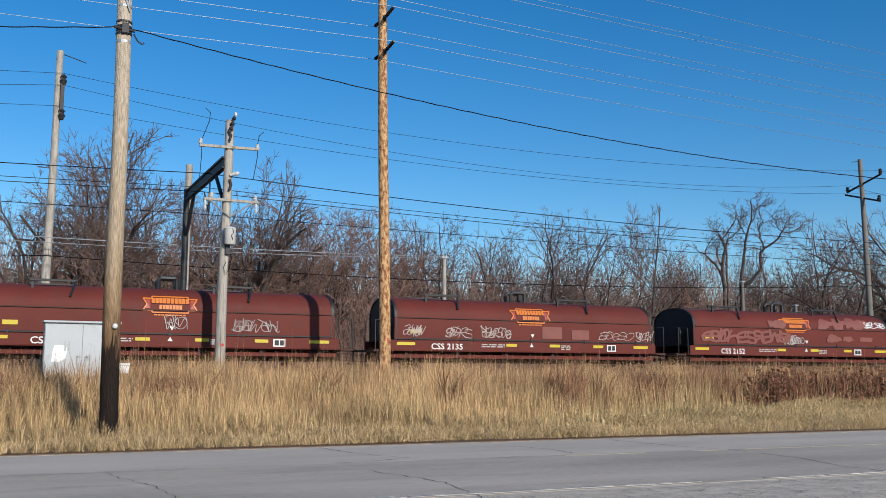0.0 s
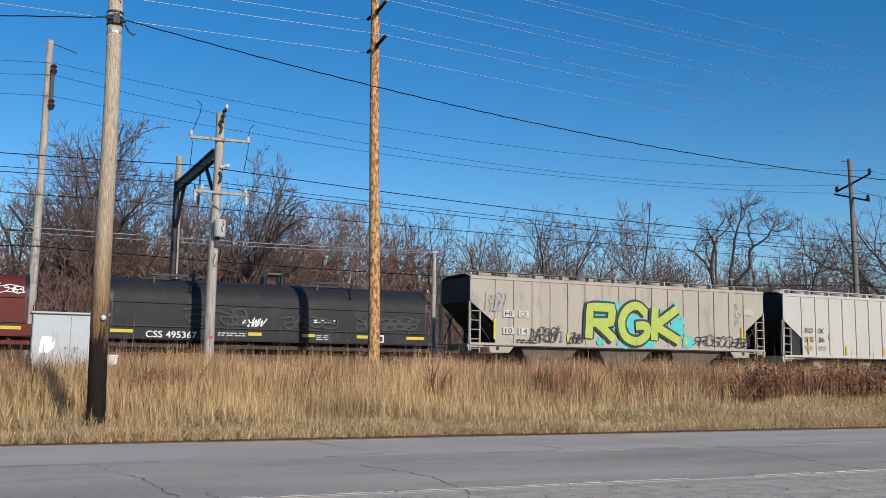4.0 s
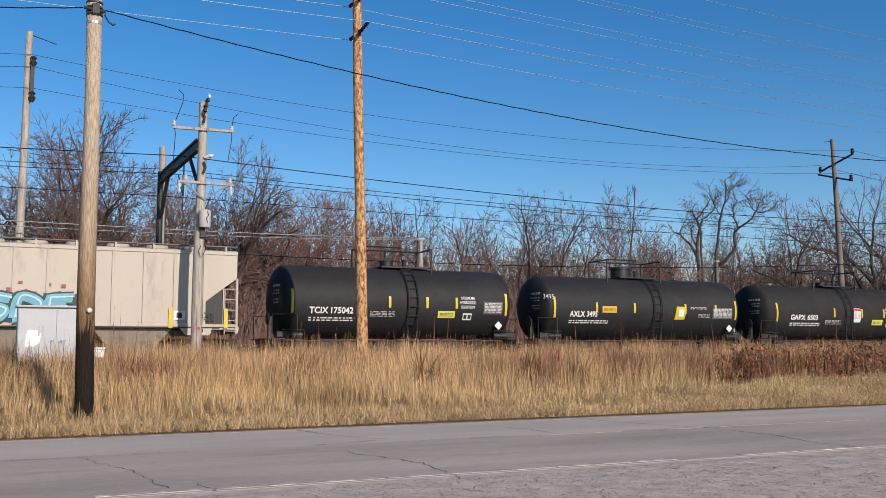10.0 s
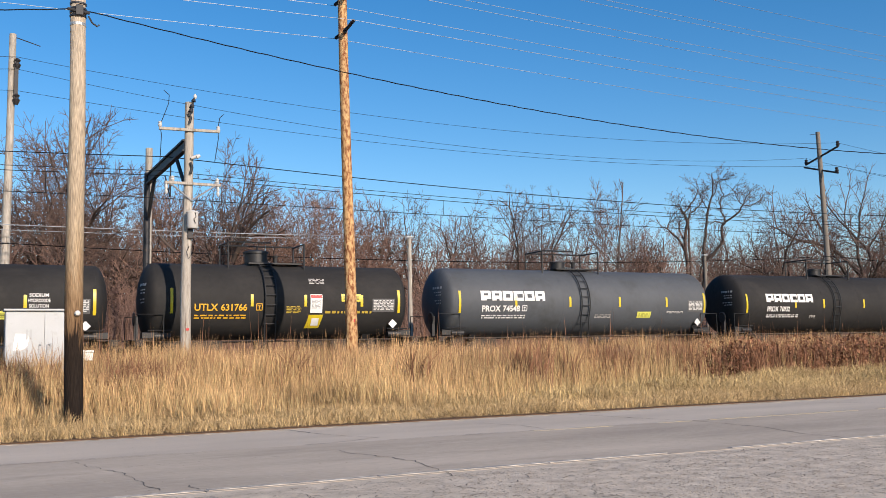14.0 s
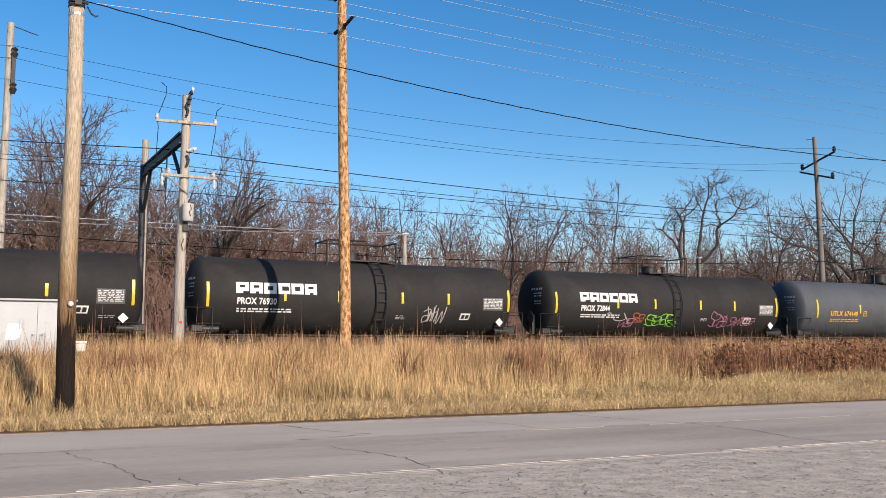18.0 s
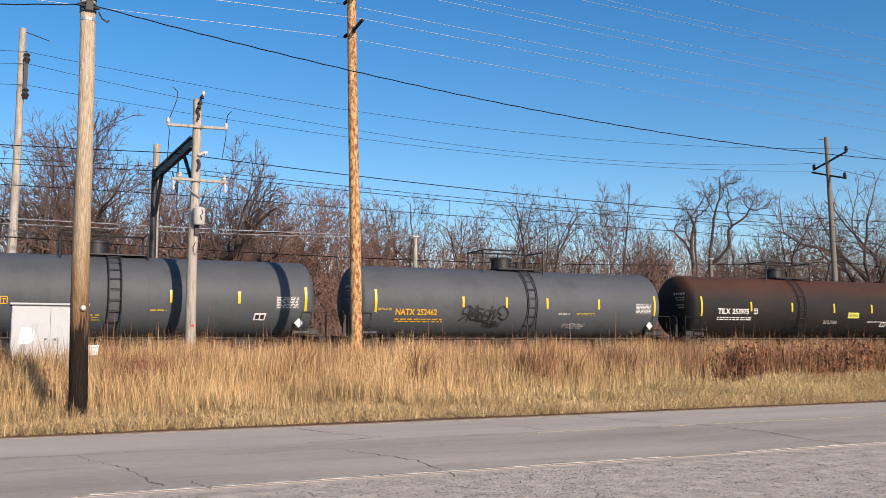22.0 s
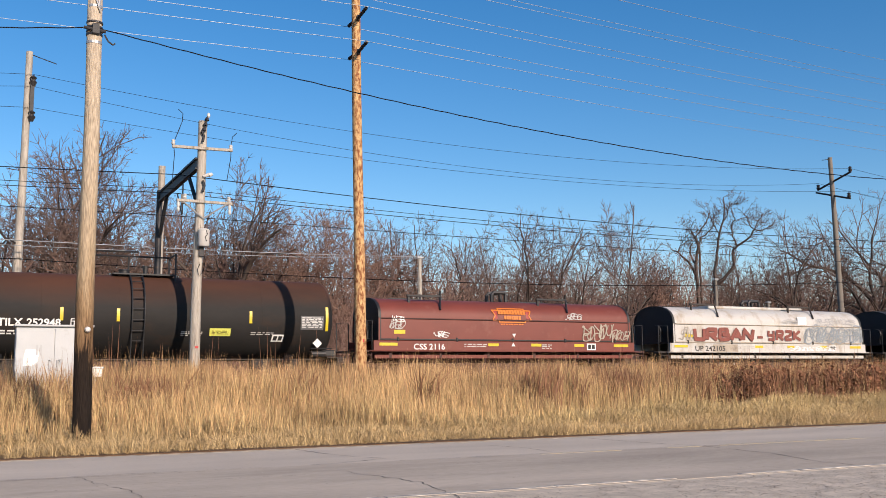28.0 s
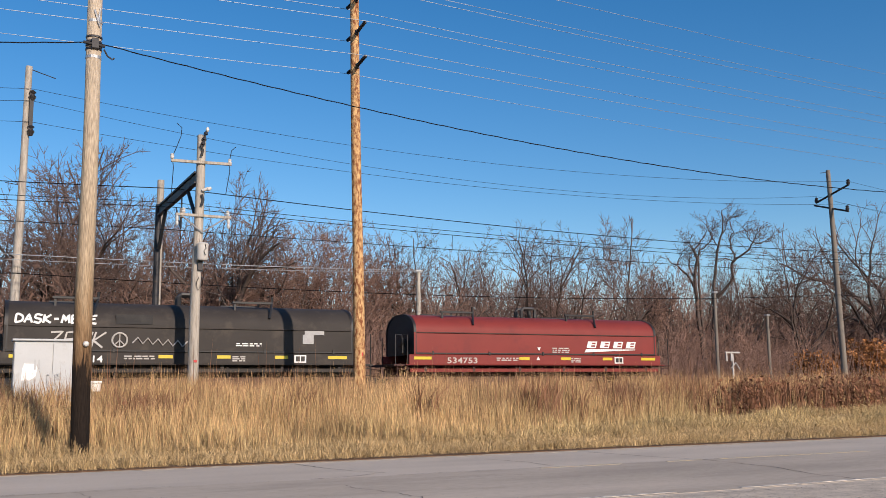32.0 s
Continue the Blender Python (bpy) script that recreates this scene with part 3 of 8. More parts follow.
def track():
    for side in (-0.7525, 0.7525):
        y = TRACK_Y + side
        prof = [(-0.07, -0.17), (0.07, -0.17), (0.07, -0.155), (0.012, -0.135), (0.012, -0.045), (0.036, -0.035), (0.036, -0.004), (0.03, 0), (-0.03, 0), (-0.036, -0.004), (-0.036, -0.035), (-0.012, -0.045), (-0.012, -0.135), (-0.07, -0.155)]
        rings = [[(x, y + SKEW * (x - 20) + a, RAIL_Z + b) for a, b in prof] for x in (-420, 460)]
        tagged(new("rail", MB().sweep(rings).mesh("rail", RAIL)), "brown steel rail of the track", "rail", "rails", "structure")
    sleepers = thing("sleepers", "dark timber railway sleepers set in the ballast", "sleepers", kind="structure")
    for i in range(150):
        part("sleeper", MB().box((0, 0, 0), (0.23, 2.6, 0.18), 0.015), TAR, sleepers, at=(-15 + i * 0.53, track_y(-15 + i * 0.53), 0.5), key="sleeper")


track()


# ---- railway cars: x along the car, the near side at y = -HALF, z up from the rail ----
def truck(car, x, material):
    """A two-axle bogie with its wheelsets."""
    bg = part("bogie", MB().box((0, 0, 0.62), (0.5, 2.2, 0.3), 0.04).box((0, 0, 0.88), (0.36, 0.9, 0.24), 0.03), material, car, at=(x, 0, 0), key=("bolster", material.name))
    for sy in (-1, 1):
        out = [(-1.25, 0.42), (-1.25, 0.6), (-0.95, 0.68), (-0.45, 0.86), (0.45, 0.86), (0.95, 0.68), (1.25, 0.6), (1.25, 0.42), (0.7, 0.42), (0.5, 0.2), (-0.5, 0.2), (-0.7, 0.42)]
        part("side_frame", MB().extrude(out, 0.16, at=-1.05 if sy < 0 else 0.89).tube((-0.88, sy * 1.07, 0.46), (-0.88, sy * 1.13, 0.46), 0.13, n=12).tube((0.88, sy * 1.07, 0.46), (0.88, sy * 1.13, 0.46), 0.13, n=12), material, bg, key=("frame", material.name, sy))
        for sx in (-0.16, 0.0, 0.16):
            part("spring", MB().tube((0, 0, 0.3), (0, 0, 0.55), 0.06, n=8), material, bg, at=(sx, sy * 1.08, 0), key=("spring", material.name))
    for sx in (-0.88, 0.88):
        mb = MB().tube((0, -1.0, 0), (0, 1.0, 0), 0.08, n=10)
        for sy in (-0.76, 0.76):
            s = 1 if sy > 0 else -1
            mb.lathe([(sy - 0.07 * s, 0.12), (sy - 0.07 * s, 0.36), (sy - 0.085 * s, 0.45), (sy - 0.05 * s, 0.45), (sy - 0.045 * s, 0.422), (sy + 0.07 * s, 0.42), (sy + 0.07 * s, 0.36), (sy + 0.03 * s, 0.33), (sy + 0.03 * s, 0.17), (sy + 0.08 * s, 0.14), (sy + 0.08 * s, 0.1)], "y", 28)
        w = part("wheelset", mb, WHEEL, bg, "steel wheelset with worn bright treads", True, key="wheelset")
        w.matrix_parent_inverse = Matrix.Translation((sx, 0, 0.42))
        WHEELSETS.append(w)
    return bg


WHEELSETS = []


def flank(z, top=3.76):
    """The near face of a coil car's hood at a height: upright below the seam, arched above it."""
    if z <= 2.88:
        return -HALF
    k = min(0.98, ((z - 2.88) / (top - 2.88)) ** (1 / 0.9))
    return -(HALF - 0.02) * math.sqrt(1 - k * k) ** 0.85 - 0.012


def coupler(car, x, s):
    part("coupler", MB().box((0.35 * s, 0, 0.86), (0.7, 0.16, 0.18), 0.02).extrude([(0.62 * s, -0.14), (0.9 * s, -0.15), (0.95 * s, 0.02), (0.86 * s, 0.14), (0.62 * s, 0.12)], 0.26, "xy", 0.73).path([(0.2 * s, -0.4, 0.8), (0.5 * s, -0.38, 0.55), (0.8 * s, -0.3, 0.6)], 0.025), UNDER, car, at=(x, 0, 0), key=("coupler", s))


def write(car, text, x, z, h, material, label="", stretch=1.0, bold=0.0, y=None, name="lettering", wrap=None, slope=0.0, width=None):
    """Lettering on the near side; wrap = (radius, centre height) lays it round a tank."""
    words = text.split()
    if len(words) > 1:
        ws = [lettering(q, h, 1.0, stretch, bold)[2] for q in words]
        k = width / (sum(ws) + 0.42 * h * (len(ws) - 1)) if width else 1.0
        for q, a in zip(words, ws):
            write(car, q, x, z, h, material, label, stretch, bold, y, name, wrap, slope, a * k)
            x += (a + 0.42 * h) * k
        return None
    vs, fs, w = lettering(text, h, 1.0, stretch, bold)
    if width:
        vs = [(a * width / w, b) for a, b in vs]
    mb = MB()
    if wrap:
        r, zc = wrap
        out = []
        for a, b in vs:
            t = math.asin(max(-0.98, min(0.98, (z - zc) / r))) + b / r
            out.append((x + a, -math.cos(t) * (r + 0.024), zc + math.sin(t) * (r + 0.024)))
    else:
        yy = -HALF - 0.012 if y is None else y
        out = [(x + a, yy if y is not None else min(yy, flank(z + b) - 0.012) if z + b <= 2.88 else flank(z + b) - 0.012, z + b + a * slope) for a, b in vs]
    # each letter lies a hair over the one before, so that touching letters don't share a plane
    root = list(range(len(out)))
    def find(i):
        while root[i] != i:
            root[i] = root[root[i]]
            i = root[i]
        return i
    for f in fs:
        for q in f[1:]:
            root[find(q)] = find(f[0])
    order = {}
    for i in range(len(out)):
        order.setdefault(find(i), len(order))
    out = [(a, b - 0.002 * (order[find(i)] % 4), c) for i, (a, b, c) in enumerate(out)]
    mb.add(out, fs)
    me = bpy.data.meshes.new(name)
    me.from_pydata(mb.v, [], mb.f)
    me.materials.append(material)
    return part(name, me, material, car, label)


def plate(car, x, z, w, h, material, name="label", label="", y=None, wrap=None, skew=0.0, d=0.012):
    """A thin plate or painted patch on the near side; x, z its middle."""
    mb = MB()
    if wrap:
        r, zc = wrap
        t0 = math.asin(max(-0.98, min(0.98, (z - zc) / r)))
        n = max(1, int(h / 0.08))
        inner, outer = [], []
        for i in range(n + 1):
            b = -h / 2 + h * i / n
            t = t0 + b / r
            sx = skew * b
            for sgn in (-1, 1):
                inner.append((x + sx + sgn * w / 2, -math.cos(t) * (r - 0.005), zc + math.sin(t) * (r - 0.005)))
                outer.append((x + sx + sgn * w / 2, -math.cos(t) * (r + 0.01 + d), zc + math.sin(t) * (r + 0.01 + d)))
        fs = [(2 * i, 2 * i + 1, 2 * i + 3, 2 * i + 2) for i in range(n)]
        mb.add(outer, fs)
        m = 2 * n
        mb.add(inner + outer, [(0, 1, 2 * n + 3, 2 * n + 2), (m, m + 1, 4 * n + 3, 4 * n + 2)])
    else:
        yy = -HALF if y is None else y
        mb.extrude([(x - w / 2 - skew * h / 2, z - h / 2), (x + w / 2 - skew * h / 2, z - h / 2), (x + w / 2 + skew * h / 2, z + h / 2), (x - w / 2 + skew * h / 2, z + h / 2)], -d, "xz", yy + 0.004)
    return part(name, mb, material, car, label)


def blob(car, x, z, rx, rz, material, rng, y, name="graffiti_cloud"):
    """A patch of sprayed colour with a lobed outline."""
    k, f = rng.uniform(0, 6.28), rng.choice((3, 4, 5))
    out = []
    for i in range(26):
        t = 2 * math.pi * i / 26
        q = 1 + 0.16 * math.sin(f * t + k) + 0.07 * math.sin(9 * t + 2 * k)
        out.append((x + rx * q * math.cos(t), z + rz * q * math.sin(t)))
    return part(name, MB().extrude(out, -0.006, at=y), material, car)


def bars(car, x, z, w, h, rows, material, rng, y=None, wrap=None):
    """Small print that cannot be read: broken rows of bars."""
    mb = MB()
    for r in range(rows):
        zz = z - r * h * 1.7
        xx = x
        while xx < x + w:
            l = rng.uniform(0.06, 0.28)
            l = min(l, x + w - xx)
            if wrap:
                rr, zc = wrap
                pts = []
                for b in (-h / 2, h / 2):
                    t = math.asin(max(-0.98, min(0.98, (zz - zc) / rr))) + b / rr
                    pts += [(xx, -math.cos(t) * (rr + 0.022), zc + math.sin(t) * (rr + 0.022)), (xx + l, -math.cos(t) * (rr + 0.022), zc + math.sin(t) * (rr + 0.022))]
                mb.add(pts, [(0, 1, 3, 2)])
            else:
                yy = (-HALF if y is None else y) - 0.009
                mb.add([(xx, yy, zz - h / 2), (xx + l, yy, zz - h / 2), (xx + l, yy, zz + h / 2), (xx, yy, zz + h / 2)], [(0, 1, 2, 3)])
            xx += l + rng.uniform(0.03, 0.09)
    return tagged(part("small_print", mb, material, car), kind="stuff")


FORMS = {
    "A": (((0, 0), (0.5, 1), (1, 0)), ((0.15, 0.4), (0.9, 0.35))), "D": (((0.1, 0), (0.15, 1), (0.9, 0.75), (0.85, 0.2), (0.05, 0)),),
    "E": (((1, 1), (0.1, 0.95), (0.1, 0.05), (1, 0)), ((0.1, 0.5), (0.8, 0.55))), "K": (((0.1, 1), (0.05, 0)), ((0.95, 1), (0.1, 0.45), (1, 0))),
    "M": (((0, 0), (0.15, 1), (0.5, 0.3), (0.85, 1), (1, 0)),), "N": (((0, 0), (0.1, 1), (0.85, 0), (1, 1)),), "S": (((1, 0.9), (0.3, 1), (0.15, 0.6), (0.85, 0.4), (0.7, 0), (0, 0.1)),),
    "Z": (((0, 0.95), (0.95, 1), (0.05, 0.05), (1, 0)),), "-": (((0.2, 0.5), (0.8, 0.5)),),
    "G": (((0.95, 0.82), (0.62, 1.04), (0.25, 0.92), (0.04, 0.55), (0.15, 0.12), (0.55, -0.05), (0.92, 0.12), (0.95, 0.42), (0.55, 0.42)),),
    "U": (((0.05, 1), (0.1, 0.05), (0.9, 0.0), (0.95, 1)),), "R": (((0.05, 0), (0.1, 0.95), (0.9, 0.95), (0.85, 0.5), (0.2, 0.48)), ((0.35, 0.48), (0.95, 0))), "B": (((0.05, 0.02), (0.1, 0.95), (0.8, 0.97), (0.8, 0.55), (0.3, 0.52)), ((0.3, 0.5), (0.95, 0.45), (0.92, 0.05), (0.05, 0.02))),
    "4": (((0.15, 1), (0.1, 0.5), (0.9, 0.5)), ((0.85, 1), (0.8, 0), (0.1, 0.05))), "2": (((0.1, 0.95), (0.9, 0.95), (0.85, 0.55), (0.1, 0.3), (0.1, 0.03), (0.95, 0.05)),),
}
LOOPS = (((0.9, 0.8), (0.4, 1), (0.05, 0.5), (0.4, 0), (0.9, 0.3), (0.6, 0.7)), ((0.1, 0), (0.15, 0.9), (0.7, 1), (0.75, 0.55), (0.2, 0.5), (0.95, 0)), ((0.95, 0.9), (0.3, 1), (0.2, 0.6), (0.85, 0.4), (0.6, 0), (0, 0.15)),
         ((0.05, 0.45), (0.85, 0.55), (0.7, 0.95), (0.2, 0.7), (0.3, 0.05), (1, 0.2)), ((0, 1), (0.2, 0), (0.55, 0.8), (0.75, 0.05), (1, 1.1)), ((0.1, 1.05), (0.15, 0), (0.2, 0.5), (0.7, 0.6), (0.8, 0), (1, 0.1)))


def ribbon(pts, thick, place, smooth=True):
    """A flat painted stroke through the points; place lifts it on to the surface."""
    fine, n = [], len(pts)
    for i in range(n):
        p0, p1, p2, p3 = pts[max(0, i - 1)], pts[i], pts[min(n - 1, i + 1)], pts[min(n - 1, i + 2)]
        for s in range(6 if i < n - 1 else 1):
            t = s / 6
            if smooth:
                fine.append(tuple(0.5 * (2 * p1[q] + (p2[q] - p0[q]) * t + (2 * p0[q] - 5 * p1[q] + 4 * p2[q] - p3[q]) * t * t + (3 * p1[q] - p0[q] - 3 * p2[q] + p3[q]) * t ** 3) for q in (0, 1)))
            else:
                fine.append(tuple(p1[q] + (p2[q] - p1[q]) * t for q in (0, 1)))
    vs = []
    for i, (a, b) in enumerate(fine):
        c, d = fine[min(i + 1, len(fine) - 1)]
        e, f = fine[max(i - 1, 0)]
        dx, dz = c - e, d - f
        l = math.hypot(dx, dz) or 1
        for sgn in (-1, 1):
            vs.append(place(a - dz / l * thick / 2 * sgn, b + dx / l * thick / 2 * sgn, 0.0003 * i))
    return vs, [(2 * i, 2 * i + 1, 2 * i + 3, 2 * i + 2) for i in range(len(fine) - 1)]


def scrawl(car, x, z, w, h, material, rng, letters=5, thick=0.035, y=None, wrap=None, name="graffiti", label="", lean=0.2, text=None):
    """A spray-can tag: loops the size of its letters, or the strokes of a text."""
    head = None
    letters = len(text) if text else letters
    cw = w / letters
    base = rng.uniform(0.0, 0.012)
    for k in range(letters):
        def place(px, pz, lift):
            lift += base + 0.0014 * k
            px += lean * (pz - z)
            if wrap:
                r, zc = wrap
                t = math.asin(max(-0.97, min(0.97, (pz - zc) / r)))
                return (px, -math.cos(t) * (r + 0.02 + lift), zc + math.sin(t) * (r + 0.02 + lift))
            return (px, (flank(pz) if y is None else y) - 0.012 - lift, pz)
        tall, drop = rng.uniform(0.75, 1.1), rng.uniform(-0.1, 0.1)
        wide, tilt, mirror = rng.uniform(1.2, 1.9), rng.uniform(-0.4, 0.4), rng.random() > 0.35
        for stroke in FORMS[text[k]] if text else rng.sample(LOOPS, 2 if rng.random() > 0.6 else 1):
            if mirror and not text:
                stroke = [(1 - a, 1 - b if wide > 1.5 else b) for a, b in stroke]
            if text:
                tall, drop, wide, tilt = 1.0, 0.0, 0.84, 0.0
            mb = MB().add(*ribbon([(x + cw * (k + 0.08 + (a + tilt * (b - 0.5)) * wide), z + h * (drop + b * tall)) for a, b in stroke], thick, place, not text or text[k] in "DSG"))
            ob = part(name if head is None else "graffiti_stroke", mb, material, car if head is None else head, label if head is None else "")
            head = head or ob
    return head


def coil_car(u0, u1, label, hood, frame_mat, end_mat, number, num_mat=WHITE, seed=0, extra=None, under=UNDER_RED, hood_h=3.76, brackets=True, high_mark=True):
    """A covered coil car: u0 and u1 are the ends of its hood along the train."""
    rng = random.Random(seed)
    L = u1 - u0
    car = thing("coil_car", label, "railway car", "cars of the freight train")
    car["u"] = (u0 + u1) / 2
    h = L / 2
    # side sills and deck
    mb = MB().box((0, 0, 1.42), (L + 1.0, 1.2, 0.3), 0.03).box((0, 0, 1.2), (L + 1.4, 0.5, 0.34), 0.03)
    part("centre_sill", mb, under, car)
    for s in (-1, 1):
        part("side_sill", MB().box((0, s * (HALF - 0.06), 1.73), (L + 0.55, 0.12, 0.42), 0.015).box((0, s * (HALF + 0.01), 1.505), (L + 0.9, 0.16, 0.035), 0.01), frame_mat, car)
        part("lower_rail", MB().box((0, s * (HALF - 0.14), 1.28), (L + 0.4, 0.1, 0.15), 0.01), frame_mat if hood is not BLACK_CAR else under, car)
        for i in range(6):
            part("rail_stake", MB().box((0, 0, 1.37), (0.12, 0.07, 0.3), 0.008), under, car, at=(-h + 0.5 + i * (L - 1.0) / 5, s * (HALF - 0.12), 0), key=("stake", under.name))
        for i in range(9):
            part("sill_bracket", MB().extrude([(0, 1.43), (0.0, 1.0), (-s * 0.75, 1.25), (-s * 0.8, 1.43)], 0.05, "yz"), under, car, at=(-h + 0.9 + i * (L - 1.8) / 8, s * (HALF - 0.12), 0), key=("bracket", under.name, s))
    # hood with its seam
    w = HALF - 0.02
    prof = [(-w, 1.95), (-w, 2.88)]
    for i in range(1, 16):
        t = math.pi * i / 16
        prof.append((-w * math.copysign(abs(math.cos(t)) ** 0.85, math.cos(t)), 2.88 + (hood_h - 2.88) * math.sin(t) ** 0.9))
    prof += [(w, 2.88), (w, 1.95)]
    rings = [[(x, a, b) for a, b in prof] for x in (-h, h)]
    part("hood", MB().sweep(rings, closed=False, caps=False).sweep([[(x, a * 0.97, b - 0.05) for a, b in prof] for x in (-h, h)], closed=False, caps=False), hood, car, smooth=True)
    for s in (-1, 1):
        part("hood_seam", MB().box((0, s * (w + 0.02), 2.86), (L - 0.15, 0.06, 0.045), 0.01), under if hood is not HOOD_WHITE else HOP_BAY, car)
        part("hood_skirt", MB().box((0, s * (w + 0.012), 1.99), (L, 0.05, 0.06), 0.01), BLACK if hood is not HOOD_WHITE else HOP_BAY, car)
    # arched ends
    ring = [(a * 0.995, b) for a, b in prof]
    for s in (-1, 1):
        part("end_bulkhead", MB().extrude([(a, b - 0.02) for a, b in ring], 0.05 * s, "yz", s * (h - 0.01)), end_mat, car)
        rim = MB()
        out = [(a * 1.012, b + 0.02) for a, b in prof]
        rim.sweep([[(s * (h - 0.05), a, b) for a, b in out], [(s * (h + 0.07), a, b) for a, b in out], [(s * (h + 0.07), a * 0.96, b - 0.05) for a, b in out], [(s * (h - 0.05), a * 0.96, b - 0.05) for a, b in out]], closed=False, caps=False)
        part("end_rim", rim, hood if end_mat is not BLACK else BLACK, car, smooth=True)
        for sy in (-1, 1):
            part("corner_post", MB().box((s * (h + 0.03), sy * (HALF - 0.03), 2.4), (0.07, 0.07, 0.95), 0.01), frame_mat, car)
        # end platform with hand rail and ladder irons
        part("end_platform", MB().box((s * (h + 0.55), 0, 1.5), (0.75, 2.9, 0.08), 0.01), under, car)
        for sy in (-1, 1):
            part("grab_rail", MB().path([(s * (h + 0.3), sy * 1.42, 1.5), (s * (h + 0.3), sy * 1.42, 2.75), (s * (h + 0.85), sy * 1.42, 2.75), (s * (h + 0.85), sy * 1.42, 1.5)], 0.022), BLACK if end_mat is BLACK else frame_mat, car)
            for q in range(3):
                part("step_iron", MB().path([(s * (h + 0.35), sy * 1.5, 1.35 - q * 0.28), (s * (h + 0.8), sy * 1.5, 1.35 - q * 0.28)], 0.02), under, car)
            for hx in (0.35, 0.8):
                part("step_hanger", MB().path([(s * (h + hx), sy * 1.5, 1.5), (s * (h + hx), sy * 1.5, 0.75)], 0.022), under, car)
        coupler(car, s * (h + 0.55), s)
        truck(car, s * (h - 1.35), under)
    part("hand_brake", MB().lathe([(-h - 0.35, 0.0), (-h - 0.35, 0.26), (-h - 0.31, 0.28), (-h - 0.27, 0.26), (-h - 0.27, 0.0)], "x", 16, (0, -0.65, 2.55)).box((-h - 0.18, -0.65, 2.3), (0.16, 0.22, 0.6), 0.02), BLACK, car, "black hand brake wheel")
    # lifting gear on the roof
    def over(deg, lift=0.045):
        t = radians(deg)
        return (-w * math.cos(t) ** 0.85 - lift * math.cos(t), 2.88 + (hood_h - 2.88) * math.sin(t) ** 0.9 + lift * math.sin(t))
    for x in (-0.27 * L, 0.24 * L) if brackets else ():
        y3, z3 = over(22)
        bar = hood_h + 0.1
        m = under if hood is HOOD_WHITE else BLACK
        for sy in (-1, 1):
            bk = part("stacking_bracket", MB().box((-0.66, sy * 1.05, bar), (1.6, 0.09, 0.09), 0.01), m, car, "dark triangular stacking bracket", at=(x, 0, 0))
            for q in (0.1, -0.42):
                part("bracket_leg", MB().path([(q, sy * 1.05, bar + (0.24 if q > 0 else 0.0)), (q, sy * 1.05, bar), (-0.1, -sy * (y3 - 0.02), z3)], 0.045), m, bk)
            part("bracket_foot", MB().box((-1.36, sy * 1.02, bar - 0.18), (0.08, 0.08, 0.36), 0.01), m, bk)
    arch = [(0.32, 0, hood_h - 0.08), (0.32, 0, hood_h + 0.3), (0.24, 0, hood_h + 0.42), (-0.24, 0, hood_h + 0.42), (-0.32, 0, hood_h + 0.3), (-0.32, 0, hood_h - 0.08)]
    for ly in (-0.25, 0.25):
        part("lifting_loop", MB().path([(0.05 + a * 1.1, ly, c) for a, b, c in arch], 0.085), end_mat if end_mat is BLACK else under, car, "curved lifting loop on the roof")
    for i in range(5):
        part("hood_clamp", MB().box((0, 0, 0), (0.07, 0.05, 0.16), 0.01), BLACK, car, at=(-h + 0.8 + i * (L - 1.6) / 4, -HALF - 0.01, 2.0), key="clamp")
    # reflective strips along the sill
    for i, x in enumerate((-5.85, -0.95, 1.2, 3.45, 5.75)):
        plate(car, x, 1.79, 0.8 if i in (0, 4) else 0.52, 0.12, YELLOW, "reflector", d=0.016)
    if high_mark:
        plate(car, -0.43 * L, 2.3, 0.5, 0.16, YELLOW, "reflector")
    write(car, number, -4.72 if len(number) < 9 else -5.0, 1.57, 0.25, num_mat, bold=0.012, width=1.44 if len(number) < 9 else 1.85)
    bars(car, -0.19 * L, 1.8, 1.1, 0.05, 2, OFFWHITE, rng)
    bars(car, 0.12 * L, 1.8, 0.5, 0.045, 3, OFFWHITE, rng)
    fr = part("inspection_panel", MB().extrude([(-0.24, -0.15), (0.24, -0.15), (0.24, 0.15), (-0.24, 0.15)], -0.014), WHITE, car, at=(0.33 * L, -HALF, 1.73))
    for q in (-0.1, 0.1):
        part("panel_window", MB().box((q, -0.018, 0), (0.16, 0.01, 0.2)), BLACK, fr)
    if extra:
        extra(car, L, h, rng)
    return car


